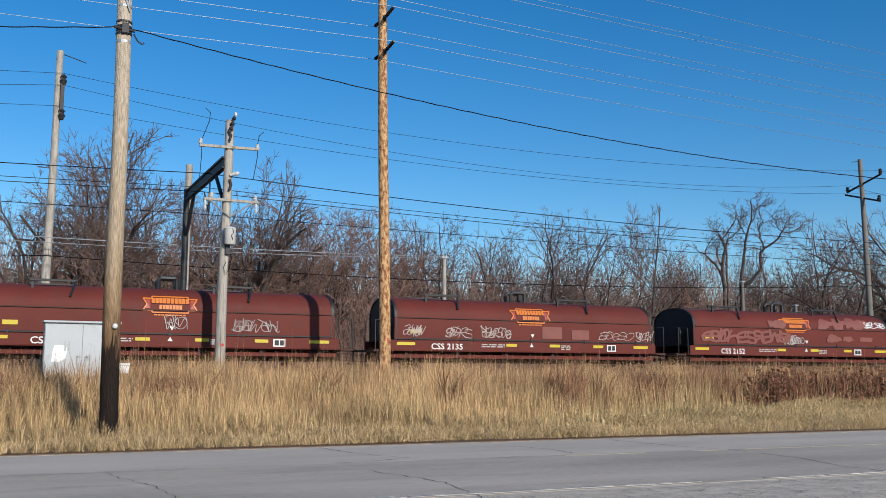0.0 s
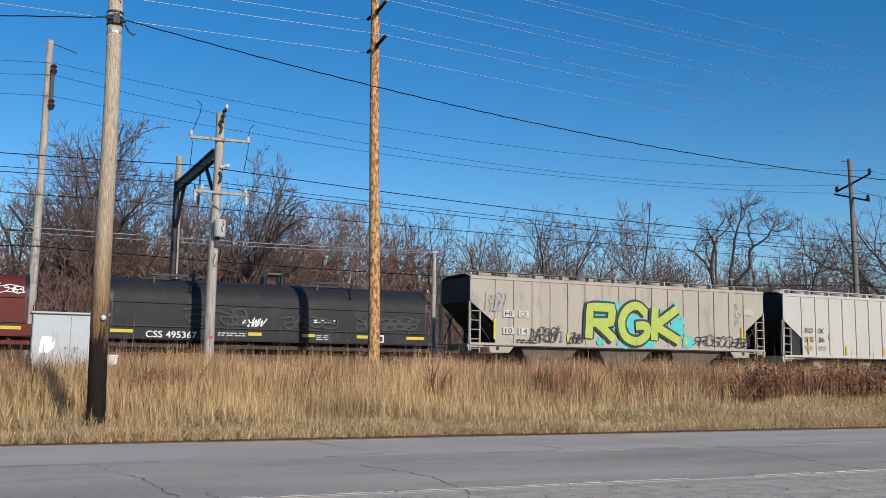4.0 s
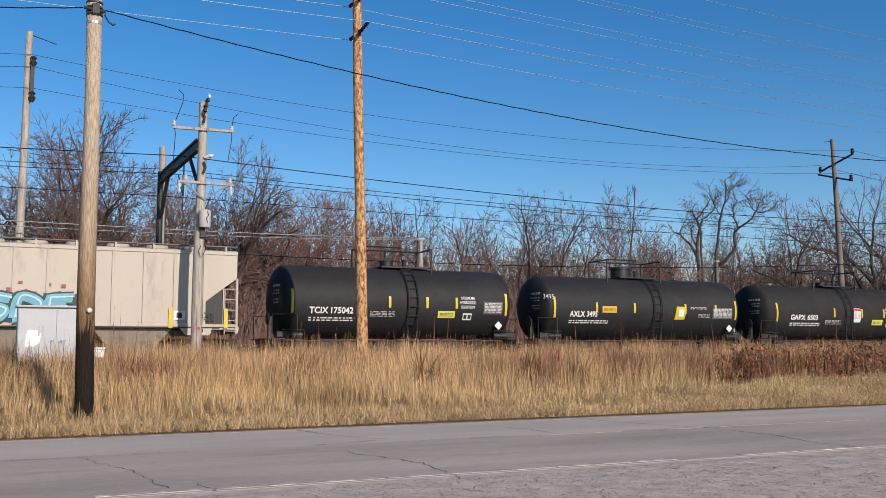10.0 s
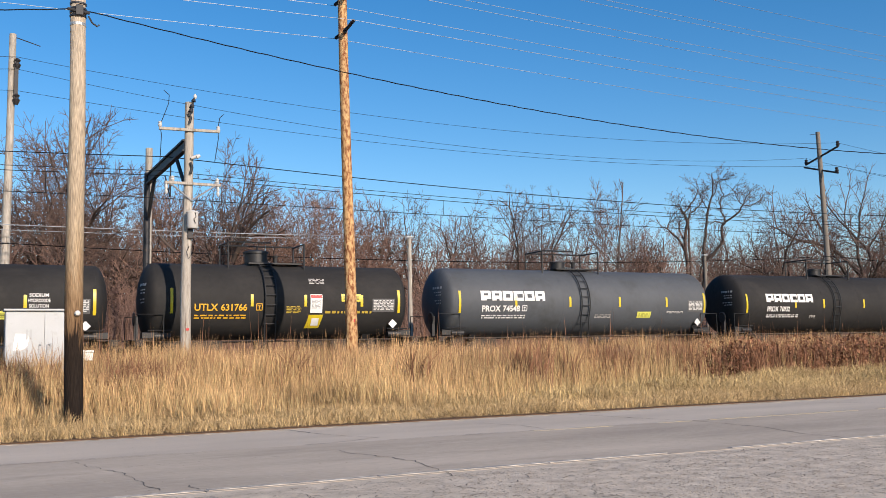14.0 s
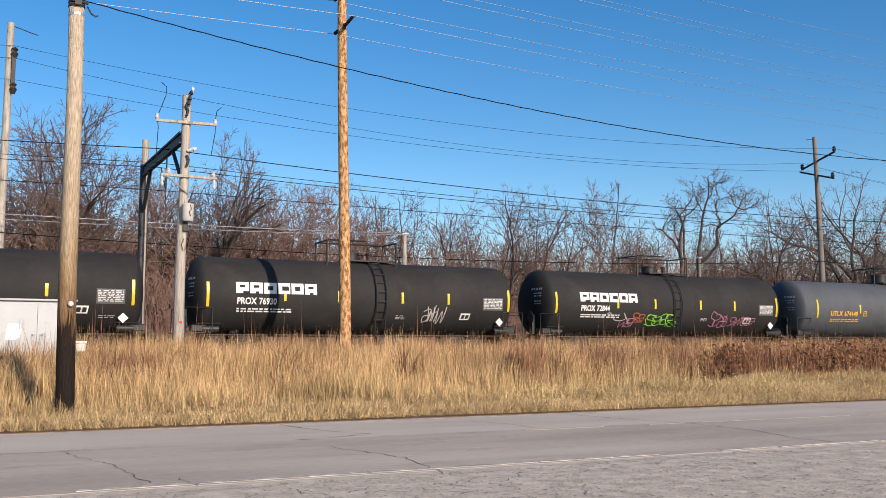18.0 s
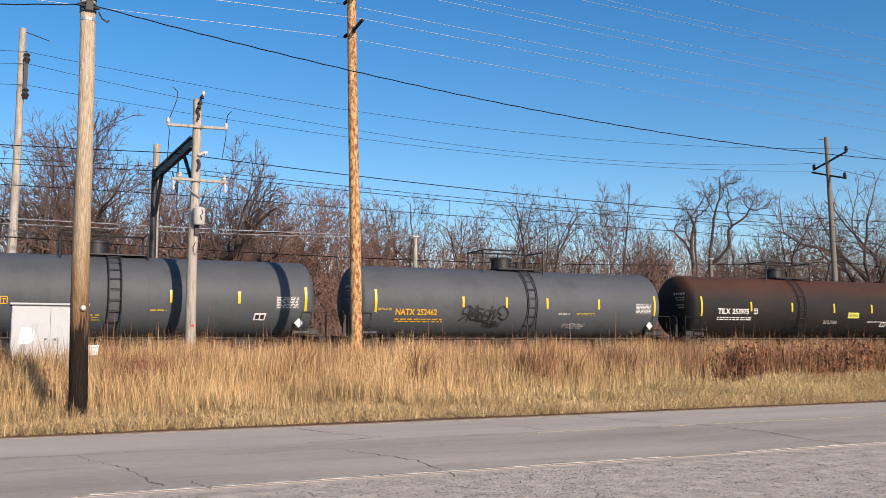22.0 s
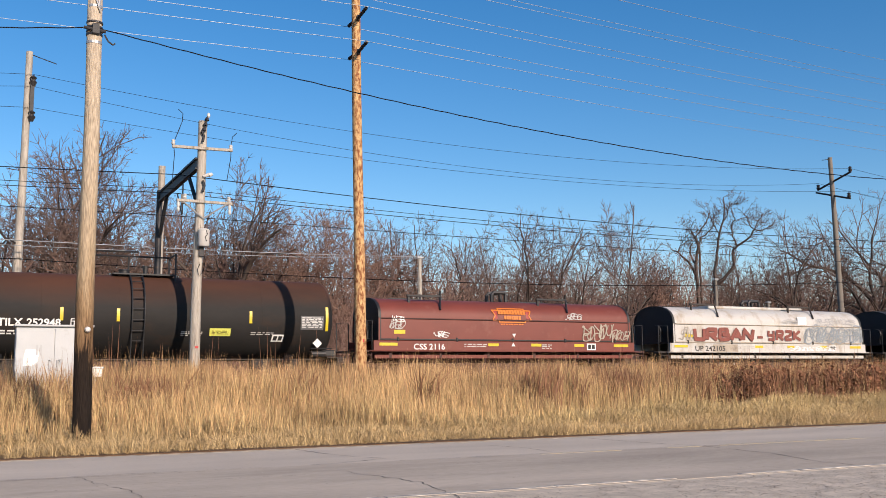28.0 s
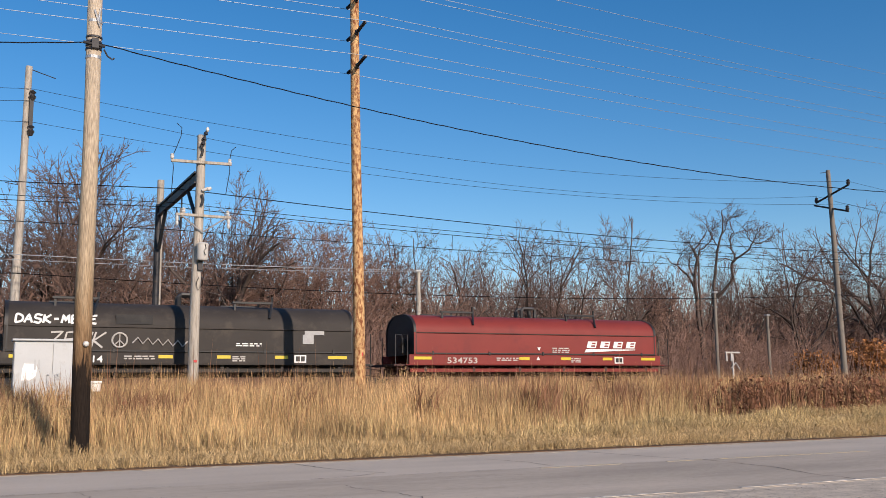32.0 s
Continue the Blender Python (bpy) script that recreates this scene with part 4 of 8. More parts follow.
def tank_car(u0, u1, label, paint, number, num_mat=WHITE, R=1.45, zc=2.68, seed=0, house=0.0, big_name=None, lines=2, extra=None, head=0.5, end_rails=False, num_h=0.27, num_x=-4.2, num_w=1.8, stripes=(), panel=None, ladder=0.35, frame_rail=True, num_z=None, mark=False, dome=0.46):
    """A tank car: u0 and u1 are where the heads are welded to the barrel."""
    rng = random.Random(seed)
    L = u1 - u0
    h = L / 2
    car = thing("tank_car", label, "railway car", "cars of the freight train")
    car["u"] = (u0 + u1) / 2
    wrap = (R, zc)
    prof = []
    for i in range(11):
        t = math.pi / 2 * i / 10
        prof.append((-h - head * math.cos(t), max(1e-5, R * math.sin(t))))
    for x in (-h + 0.02, -h + 0.022):
        prof.append((x, R + (0.0 if x < -h + 0.021 else 0.006)))
    prof += [(h - 0.022, R + 0.006), (h - 0.02, R)]
    for i in range(11):
        t = math.pi / 2 * (1 - i / 10)
        prof.append((h + head * math.cos(t), max(1e-5, R * math.sin(t))))
    tank = part("tank", MB().lathe(prof, "x", 72, (0, 0, zc)), paint, car, smooth=True)
    for k in (0.2, 0.4, 0.6, 0.8):
        part("weld_seam", MB().lathe([(-h + L * k - 0.012, R), (-h + L * k - 0.006, R + 0.011), (-h + L * k + 0.006, R + 0.011), (-h + L * k + 0.012, R)], "x", 48, (0, 0, zc)), paint, tank, smooth=True)
    # underframe: stub sills, saddles, running pipe
    for s in (-1, 1):
        part("stub_sill", MB().box((s * (h - 0.9), 0, 1.0), (3.6, 0.46, 0.42), 0.03), UNDER, car)
        part("saddle", MB().extrude([(-0.5, 1.05), (0.5, 1.05), (0.75, zc - 0.84 * R), (0.5, zc - 0.92 * R), (0, zc - 1.0 * R), (-0.5, zc - 0.92 * R), (-0.75, zc - 0.84 * R)], 0.36, "yz", s * (h - 1.3) - 0.18), BLACK, car)
        part("end_sill", MB().box((s * (h + head + 0.1), 0, 1.12), (0.3, 2.9, 0.2), 0.02), UNDER, car)
        part("end_platform", MB().box((s * (h + head - 0.05), 0, 1.24), (0.8, 2.9, 0.05), 0.01), UNDER, car)
        for sy in (-1, 1):
            if end_rails or s < 0:
                part("end_railing", MB().path([(s * (h - 0.25), sy * 1.48, 1.24), (s * (h - 0.25), sy * 1.48, 2.2), (s * (h + head + 0.25), sy * 1.48, 2.2), (s * (h + head + 0.25), sy * 1.48, 1.24)], 0.022, 6), BLACK, car)
            part("step_hanger", MB().path([(s * (h + head), sy * 1.46, 1.15), (s * (h + head), sy * 1.46, 0.55), (s * (h + head - 0.4), sy * 1.46, 0.55), (s * (h + head - 0.4), sy * 1.46, 1.15)], 0.022), UNDER, car)
        part("brake_gear", MB().box((s * (h + head - 0.3), -0.95, 1.42), (0.55, 0.5, 0.26), 0.03).lathe([(-0.3, 0.0), (-0.3, 0.13), (0.3, 0.13), (0.3, 0.0)], "x", 12, (s * (h + head - 0.75), -1.15, 1.38)).tube((s * (h + head - 0.2), -1.3, 1.6), (s * (h + head - 1.1), -1.3, 1.6), 0.025, n=6), BLACK, car)
        coupler(car, s * (h + head + 0.1), s)
        truck(car, s * (h - 1.3), UNDER)
        if s > 0:
            part("placard_holder", MB().extrude([(-0.19, 0), (0, -0.19), (0.19, 0), (0, 0.19)], -0.014).add([], []), WHITE, car, at=(s * (h - 0.35), -R * 0.86, zc - R * 0.62))
    if frame_rail:
        for sy in (-1, 1):
            part("side_pipe", MB().tube((-h + 0.2, sy * 1.28, 1.16), (h - 0.2, sy * 1.28, 1.16), 0.03), UNDER, car)
    part("air_tank", MB().lathe([(-0.5, 0), (-0.5, 0.2), (0.5, 0.2), (0.5, 0)], "x", 14, (1.2, -0.6, 0.95)), UNDER, car)
    part("brake_valve", MB().box((-0.8, -0.6, 0.95), (0.5, 0.35, 0.4), 0.03), UNDER, car)
    part("bottom_valve", MB().lathe([(0.62, 0.12), (0.7, 0.22), (zc - R - 0.02, 0.24), (zc - R + 0.1, 0.3)], "z", 14), UNDER, car, at=(house, 0, 0))
    part("hand_brake", MB().lathe([(-0.03, 0.0), (-0.03, 0.24), (0.0, 0.27), (0.03, 0.24), (0.03, 0.0)], "x", 16, (-h - head - 0.2, -0.55, 2.05)).box((-h - head - 0.12, -0.55, 1.7), (0.12, 0.2, 0.9), 0.02), BLACK, car)
    # walkway, valve housing and railing on top
    px, top = house, zc + R
    walk_l = 3.1
    part("walkway", MB().box((px + 0.45, 0, top + 0.06), (2.3, 1.2, 0.03), 0.01).box((px + 0.45, -0.6, top + 0.04), (2.3, 0.04, 0.07), 0.01).box((px + 0.45, 0.6, top + 0.04), (2.3, 0.04, 0.07), 0.01), BLACK, car, "grated steel walkway on top of the tank")
    part("valve_housing", MB().lathe([(top - 0.1, dome), (top + 1.0 * dome, dome), (top + 1.02 * dome, dome * 1.1), (top + 1.2 * dome, dome * 1.1), (top + 1.28 * dome, dome * 0.9), (top + 1.3 * dome, 0.0)], "z", 24, (px - 0.25, 0, 0)), BLACK, car, "round black valve housing", True)
    part("vent_valve", MB().tube((px + 0.5, -0.2, top), (px + 0.5, -0.2, top + 0.32), 0.09, n=10).tube((px + 0.5, -0.2, top + 0.32), (px + 0.5, -0.2, top + 0.4), 0.13, n=10), BLACK, car)
    for ry in (-0.74, 0.74):
        for rx in (-walk_l / 2, walk_l / 2) if ry < 0 else (-walk_l / 2, 0, walk_l / 2):
            part("railing_post", MB().tube((px + rx, ry, top - 0.26), (px + rx, ry, top + 0.86), 0.036, n=6), BLACK, car)
        part("railing_bar", MB().tube((px - walk_l / 2, ry, top + 0.86), (px + walk_l / 2 * (1 if ry > 0 else 0.1), ry, top + 0.86), 0.034, n=6), BLACK, car)
        part("railing_bar", MB().tube((px + walk_l / 2 * (1 if ry > 0 else -1), -0.74, top + 0.84), (px + walk_l / 2 * (1 if ry > 0 else -1), 0.74, top + 0.84), 0.034, n=6), BLACK, car)
    # ladder over the near and far flank
    lx = ladder
    for sy in (-1, 1):
        ld = part("ladder", MB().path([(lx - 0.22, sy * math.cos(t) * (R + 0.11), zc + math.sin(t) * (R + 0.11)) for t in [radians(a) for a in range(72, -31, -8)]] + [(lx - 0.22, sy * 1.4, 1.1)], 0.028).path([(lx + 0.22, sy * math.cos(t) * (R + 0.11), zc + math.sin(t) * (R + 0.11)) for t in [radians(a) for a in range(72, -31, -8)]] + [(lx + 0.22, sy * 1.4, 1.1)], 0.028), BLACK, car, "black curved side ladder")
        for a in range(64, -40, -14):
            t = radians(a)
            part("rung", MB().tube((lx - 0.22, sy * math.cos(t) * (R + 0.11), zc + math.sin(t) * (R + 0.11)), (lx + 0.22, sy * math.cos(t) * (R + 0.11), zc + math.sin(t) * (R + 0.11)), 0.018, n=5), BLACK, ld)
    # reflectors, marks, panels
    for i, k in enumerate(stripes):
        end = i in (0, len(stripes) - 1)
        plate(car, k, zc - 0.02 + (0.0 if end else 0.02), 0.11, 0.95 if end else 0.46, YELLOW, "reflector", wrap=wrap)
    nz = 2.3 if num_z is None else num_z
    nx = num_x
    write(car, number, nx, nz, num_h, num_mat, wrap=wrap, bold=0.026, width=num_w)
    lw = min(2.2, 0.2 * L)
    bars(car, nx, nz - 0.17, lw, 0.055, lines, num_mat, rng, wrap=wrap)
    if big_name:
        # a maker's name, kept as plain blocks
        for q in range(6):
            bx = nx + 0.2 + q * 0.553
            blk = plate(car, bx, 2.99, 0.5, 0.43, WHITE, "name_block", wrap=wrap)
            plate(blk, bx + (0.06 if q == 3 else 0.0), 2.99 + (0.05 if q in (0, 1, 5) else 0.0), 0.28 if q == 3 else 0.22, 0.1 if q in (0, 1, 5) else 0.17, paint, "block_gap", wrap=wrap, d=0.02)
            if q in (0, 1, 5):
                plate(blk, bx + (0.14 if q == 0 else 0.03), 2.81, 0.25 if q == 0 else 0.14, 0.08, paint, "block_gap", wrap=wrap, d=0.02)
    if mark:
        bx = nx + mark
        for sx, sz, sw, sh in ((0, 0.12, 0.24, 0.03), (0, -0.12, 0.24, 0.03), (-0.11, 0, 0.03, 0.24), (0.11, 0, 0.03, 0.24), (0, 0.04, 0.13, 0.03), (0, -0.03, 0.03, 0.14)):
            plate(car, bx + sx, nz + 0.15 + sz, sw, sh, num_mat, "stencil_mark", wrap=wrap, d=0.014)
    # small print on the near end of the tank
    mb = MB()
    for r, (zz, wd) in enumerate(((0.62, 0.62), (0.42, 0.5), (0.3, 0.42), (0.06, 0.5), (-0.06, 0.36))):
        yy = -0.98
        while yy < -0.98 + wd:
            l = rng.uniform(0.06, 0.16)
            pts = []
            for b in (zz - (0.05 if r == 0 else 0.025), zz + (0.05 if r == 0 else 0.025)):
                for y2 in (yy, yy + l):
                    pts.append((-h - head * math.sqrt(max(0.0, 1 - (y2 * y2 + b * b) / (R * R))) - 0.012, y2, zc + b))
            mb.add(pts, [(0, 1, 3, 2)])
            yy += l + rng.uniform(0.03, 0.07)
    tagged(part("small_print", mb, PANEL, car), kind="stuff")
    pa, pb = panel or (h - 1.35, h - 0.35)
    dp = plate(car, (pa + pb) / 2, zc - 0.18, pb - pa, 0.54, DATA_DARK, "data_panel", "dense grey tank data panel", wrap=wrap)
    bars(dp, pa + 0.05, zc + 0.02, pb - pa - 0.1, 0.036, 7, PALE_PRINT, rng, wrap=(R + 0.004, zc))
    if extra:
        extra(car, L, h, wrap, rng)
    return car


def hopper_car(u0, u1, label, paint, bay_mat, posts, style, seed=0, extra=None, top=4.66, sill=1.43, bays=4, slope=1.9, roof_mat=None, black_end=True, cut=1.3, solid=True, bay=0.4):
    """A covered hopper: u0 and u1 are its end posts along the train."""
    rng = random.Random(seed)
    L = u1 - u0
    h = L / 2
    roof_mat = roof_mat or paint
    car = thing("covered_hopper_car", label, "railway car", "cars of the freight train")
    car["u"] = (u0 + u1) / 2
    w = HALF - 0.03
    body_top = top - 0.14
    # side sheets: cut back at both lower corners over the slope sheets
    e, z1, z2 = cut, sill + 0.85, sill + 1.8
    out = [(-h + e, sill), (h - e, sill), (h - e, z1), (h - 0.06, z2), (h - 0.06, body_top), (-h + 0.06, body_top), (-h + 0.06, z2), (-h + e, z1)]
    for s in (-1, 1):
        part("side_sheet", MB().extrude(out, 0.05, at=s * w - 0.025), paint, car)
    # slope sheets and end walls
    for s in (-1, 1):
        mb = MB().sweep([[(s * (h - 0.1), q, body_top), (s * (h - 0.1), q, z2), (s * (h - slope - 0.02), q, sill - 0.02)] for q in (-w + 0.03, w - 0.03)], closed=False, caps=False)
        part("slope_sheet", mb, BLACK if black_end else bay_mat, car)
        # dark bracing panel of the end frame
        if solid:
            for gy in (-w + 0.05, w - 0.09):
                part("end_gusset", MB().extrude([(s * (h - 0.5), sill), (s * (h - e + 0.01), sill), (s * (h - e + 0.01), z1), (s * (h - 0.5), z1 + 0.6)], 0.04, at=gy), BLACK, car)
        for sy in (-1, 1):
            part("end_post", MB().box((s * (h - 0.06), sy * (w - 0.03), (sill + z2) / 2), (0.1, 0.1, z2 - sill), 0.012), paint, car)
            part("end_post", MB().box((s * (h - 0.55), sy * (w - 0.03), (sill + z1 + 0.55) / 2), (0.07, 0.07, z1 + 0.55 - sill), 0.012), paint, car)
            ld = part("ladder", MB().tube((s * (h - 0.08), sy * (w + 0.04), sill - 0.35), (s * (h - 0.08), sy * (w + 0.04), z2 + 0.05), 0.024, n=6).tube((s * (h - 0.52), sy * (w + 0.04), sill - 0.35), (s * (h - 0.52), sy * (w + 0.04), z1 + 0.55), 0.024, n=6), paint, car)
            for i in range(5):
                z = sill - 0.22 + i * 0.4
                part("rung", MB().tube((s * (h - 0.08), sy * (w + 0.04), z), (s * (h - 0.52), sy * (w + 0.04), z), 0.02, n=5), paint, ld)
            part("end_strut", MB().path([(s * (h - e + 0.1), sy * (w - 0.25), sill), (s * (h - e + 0.12), sy * (w - 0.25), z1 - 0.1)], 0.03).path([(s * (h - e + 0.1), sy * (w - 0.25), sill + 0.1), (s * (h - 0.2), sy * (w - 0.25), z1 + 0.5)], 0.03), UNDER, car)
        part("end_platform", MB().box((s * (h - 0.7), 0, sill - 0.12), (1.5, 2 * w, 0.1), 0.012).box((s * (h - 0.05), 0, sill - 0.16), (0.12, 2 * w + 0.04, 0.3), 0.012), paint, car)
        part("end_brace", MB().path([(s * (h - 0.1), -w + 0.2, sill), (s * (h - 0.5), -0.9, body_top - 1.4)], 0.04).path([(s * (h - 0.1), w - 0.2, sill), (s * (h - 0.5), 0.9, body_top - 1.4)], 0.04), BLACK, car)
        part("draft_sill", MB().box((s * (h - 1.0), 0, 1.0), (2.6, 0.5, 0.5), 0.03), UNDER, car)
        coupler(car, s * h, s)
        truck(car, s * (h - 1.75), UNDER)
    for s, sy in ((-1, -1), (-1, 1), (1, -1), (1, 1)) if style != "smooth" else ():
        bp = part("bolster_plate", MB().extrude([(s * (h - 0.95), sill), (s * (h - 2.3), sill), (s * (h - 1.95), sill - 0.38), (s * (h - 1.05), sill - 0.38)], 0.05, at=sy * w - 0.025), paint, car)
        part("jacking_hole", MB().extrude([(s * (h - 1.4) + 0.09 * math.cos(q), sill - 0.2 + 0.09 * math.sin(q)) for q in (i * math.pi / 6 for i in range(12))], 0.06, at=sy * w - 0.03), UNDER, bp)
    for s in (-1, 1):
        part("side_sill", MB().box((0, s * (w + 0.02), sill - 0.02), (L - 0.1, 0.1, 0.11), 0.015), paint, car)
        part("sill_flange", MB().box((0, s * (w - 0.02), sill - 0.1), (L - 1.4, 0.1, 0.05), 0.01), UNDER, car)
        part("top_chord", MB().box((0, s * (w + 0.015), body_top - 0.03), (L - 0.1, 0.09, 0.14), 0.015), paint, car)
        n = posts
        for i in range(n + 1):
            x = -h + e + (L - 2 * e) * i / n
            z0 = sill
            part("side_rib", MB().extrude([(-0.05, z0), (0.05, z0), (0.05, body_top - 0.1), (-0.05, body_top - 0.1)], 0.055 if s > 0 else -0.055, at=s * (w + 0.02)), paint, car, at=(x, 0, 0))
    # roof, hatch covers, running boards
    prof = [(-w, body_top), (-w * 0.82, body_top + 0.1), (-w * 0.4, body_top + 0.17), (w * 0.4, body_top + 0.17), (w * 0.82, body_top + 0.1), (w, body_top)]
    part("roof", MB().sweep([[(x, a, b) for a, b in prof] for x in (-h + 0.06, h - 0.06)], closed=False, caps=False), roof_mat, car)
    n = int((L - 2.4) / 1.25)
    for i in range(n):
        part("hatch_cover", MB().lathe([(0, 0.4), (0.13, 0.42), (0.19, 0.34), (0.21, 0.0)], "z", 16), roof_mat, car, at=(-h + 1.4 + i * (L - 2.8) / (n - 1), 0, body_top + 0.16), key=("hatch", roof_mat.name))
    for sy in (-1, 1):
        rb = part("running_board", MB().box((0, sy * (w - 0.2), top + 0.1), (L - 0.1, 0.3, 0.04), 0.008), roof_mat if style == "smooth" else BAY_DIM, car)
        m = int(L / 1.4)
        for i in range(m + 1):
            part("board_support", MB().box((-h + 0.5 + i * (L - 1.0) / m, sy * (w - 0.12), top - 0.02), (0.06, 0.3, 0.22), 0.008), roof_mat, rb)
    # discharge bays below the sill
    bl = (L - 2 * slope - 0.4) / max(1, bays)
    for i in range(5) if style == "smooth" else ():
        x = (i - 2) * 3.25
        by = part("discharge_bay", MB().sweep([[(x - 0.5, -1.2, 1.27), (x + 0.5, -1.2, 1.27), (x + 0.5, 1.2, 1.27), (x - 0.5, 1.2, 1.27)], [(x - 0.3, -1.05, 0.86), (x + 0.3, -1.05, 0.86), (x + 0.3, 1.05, 0.86), (x - 0.3, 1.05, 0.86)]]), bay_mat, car)
        part("outlet_gate", MB().box((x, 0, 0.8), (0.66, 2.0, 0.1), 0.015), UNDER, by)
    for i in range(bays):
        x = -h + slope + 0.2 + bl * (i + 0.5)
        by = part("discharge_bay", MB().sweep([[(x - bl * bay, -w * 0.96, sill), (x + bl * bay, -w * 0.96, sill), (x + bl * bay, w * 0.96, sill), (x - bl * bay, w * 0.96, sill)], [(x - bl * bay * 0.36, -0.75, 0.55), (x + bl * bay * 0.36, -0.75, 0.55), (x + bl * bay * 0.36, 0.75, 0.55), (x - bl * bay * 0.36, 0.75, 0.55)]]), bay_mat, car)
        part("outlet_gate", MB().box((x, 0, 0.5), (bl * bay * 0.9, 1.7, 0.12), 0.015), bay_mat, by)
    part("centre_sill", MB().box((0, 0, 1.0), (L - 3, 0.4, 0.3), 0.02), UNDER, car)
    if extra:
        extra(car, L, h, w, rng)
    return car


# ---- the train ----
def emblem(car, L, h, rng):
    """Orange bow-tie emblem of the line, kept as plain shapes."""
    x, z = 0.0, 3.08
    def lay(pts, m, name, lift):
        mb = MB()
        vs = []
        for a, b in pts:
            zz = z + b
            k = min(1, max(0, (zz - 2.88) / (3.76 - 2.88)))
            yy = -(HALF - 0.02) * math.cos(math.asin(min(0.999, k ** (1 / 0.9)))) ** 0.85
            vs.append((x + a, yy - lift, zz + lift * 0.6))
        mb.add(vs, [tuple(range(len(vs)))])
        return part(name, mb, m, car, "orange bow-tie emblem" if name == "emblem" else "")
    half = [(-0.98, 0.22), (-0.66, 0.22), (-0.66, 0.3), (0.66, 0.3), (0.66, 0.22), (0.98, 0.22), (0.84, 0.0)]
    ring = half + [(-a, -b) for a, b in half] + [(-0.98, 0.22)]
    vs, fs = ribbon([(a, z + b) for a, b in ring], 0.05, lambda a, c, lift: (a, flank(c) - 0.024 - lift * 0.1, c), False)
    me = MB().add(vs, fs)
    part("emblem", me, ORANGE, car, "orange bow-tie emblem")
    for s in (-1, 1):
        lay([(s * 0.92, 0.17), (s * 0.72, 0.17), (s * 0.72, -0.17), (s * 0.92, -0.17), (s * 0.8, 0.0)], CRIMSON, "emblem_field", 0.02)
    for i in range(10):
        x0 = -0.68 + i * 0.138
        lay([(x0, 0.02), (x0 + 0.118, 0.02), (x0 + 0.118, 0.22), (x0, 0.22)], ORANGE, "emblem_block", 0.036)
    for i in range(7):
        x0 = -0.4 + i * 0.12
        lay([(x0, -0.2), (x0 + 0.1, -0.2), (x0 + 0.1, -0.04), (x0, -0.04)], ORANGE, "emblem_block", 0.036)
    for i in range(9):
        x0 = -0.58 + i * 0.13
        lay([(x0, -0.43), (x0 + 0.1, -0.43), (x0 + 0.1, -0.38), (x0, -0.38)], ORANGE, "emblem_block", 0.022)


def marks(car, L, x=0.08):
    """Small white triangles that point at the middle of the car."""
    part("balance_mark", MB().extrude([(-0.09, 2.28), (0.09, 2.28), (0.0, 2.12)], -0.014, at=-HALF), WHITE, car, at=(x, 0, 0))
    part("balance_mark", MB().extrude([(-0.09, 1.73), (0.09, 1.73), (0.0, 1.89)], -0.014, at=-HALF - 0.002), WHITE, car, at=(x - 0.05, 0, 0))


def dress_a(car, L, h, rng):
    emblem(car, L, h, rng)
    marks(car, L)
    scrawl(car, 0.18 * L, 2.15, 1.6, 0.42, OFFWHITE, rng, 5, 0.02)
    scrawl(car, -0.02 * L, 2.2, 0.6, 0.5, OFFWHITE, rng, 2, 0.02)


def dress_b(car, L, h, rng):
    emblem(car, L, h, rng)
    marks(car, L)
    scrawl(car, -h + 0.25, 2.12, 0.85, 0.42, TAG_PINK, rng, 5, 0.03)
    scrawl(car, -0.33 * L, 2.1, 1.1, 0.38, TAG_PINK, rng, 5, 0.028)
    scrawl(car, -0.2 * L, 2.12, 1.4, 0.42, TAG_PINK, rng, 7, 0.028)
    plate(car, 0.085 * L, 2.36, 1.0, 0.52, PATCH_RED, "paint_patch")
    plate(car, 0.2 * L, 2.3, 0.9, 0.42, PATCH_RED, "paint_patch")
    scrawl(car, 0.27 * L, 2.12, 1.7, 0.4, TAG_PINK, rng, 5, 0.024, lean=0.35)
    scrawl(car, 0.43 * L, 2.1, 0.85, 0.45, TAG_PINK, rng, 5, 0.026)


def dress_c(car, L, h, rng):
    emblem(car, L, h, rng)
    marks(car, L, 0.7)
    scrawl(car, -0.48 * L, 2.15, 5.2, 0.5, PATCH_RED, rng, 10, 0.12)
    scrawl(car, -0.14 * L, 2.95, 1.0, 0.28, PATCH_RED, rng, 3, 0.16)
    scrawl(car, 0.12 * L, 2.95, 2.9, 0.42, PATCH_RED, rng, 6, 0.2)
    for x, rx, rz in ((0.2, 0.5, 0.2), (0.28, 0.35, 0.14), (0.38, 0.5, 0.12), (-0.02, 0.2, 0.16)):
        blob(car, x * L, 2.4, rx, rz, PATCH_RED, rng, -HALF - 0.004, "paint_patch")
    scrawl(car, -0.07 * L, 2.08, 1.3, 0.4, OFFWHITE, rng, 6, 0.028)
    scrawl(car, 0.36 * L, 3.0, 1.5, 0.34, WHITE, rng, 5, 0.028)


def dress_d(car, L, h, rng):
    scrawl(car, -0.3 * L, 2.12, 2.3, 0.62, FAINT, rng, 4, 0.075, lean=0.0)
    scrawl(car, -0.12 * L, 2.1, 0.75, 0.3, WHITE, rng, 4, 0.045)
    scrawl(car, 0.0 * L, 2.1, 2.0, 0.5, FAINT, rng, 4, 0.075)
    scrawl(car, 0.24 * L, 2.12, 2.6, 0.5, FAINT, rng, 6, 0.075)
    bars(car, 0.11 * L, 2.4, 0.9, 0.045, 2, WHITE, rng)


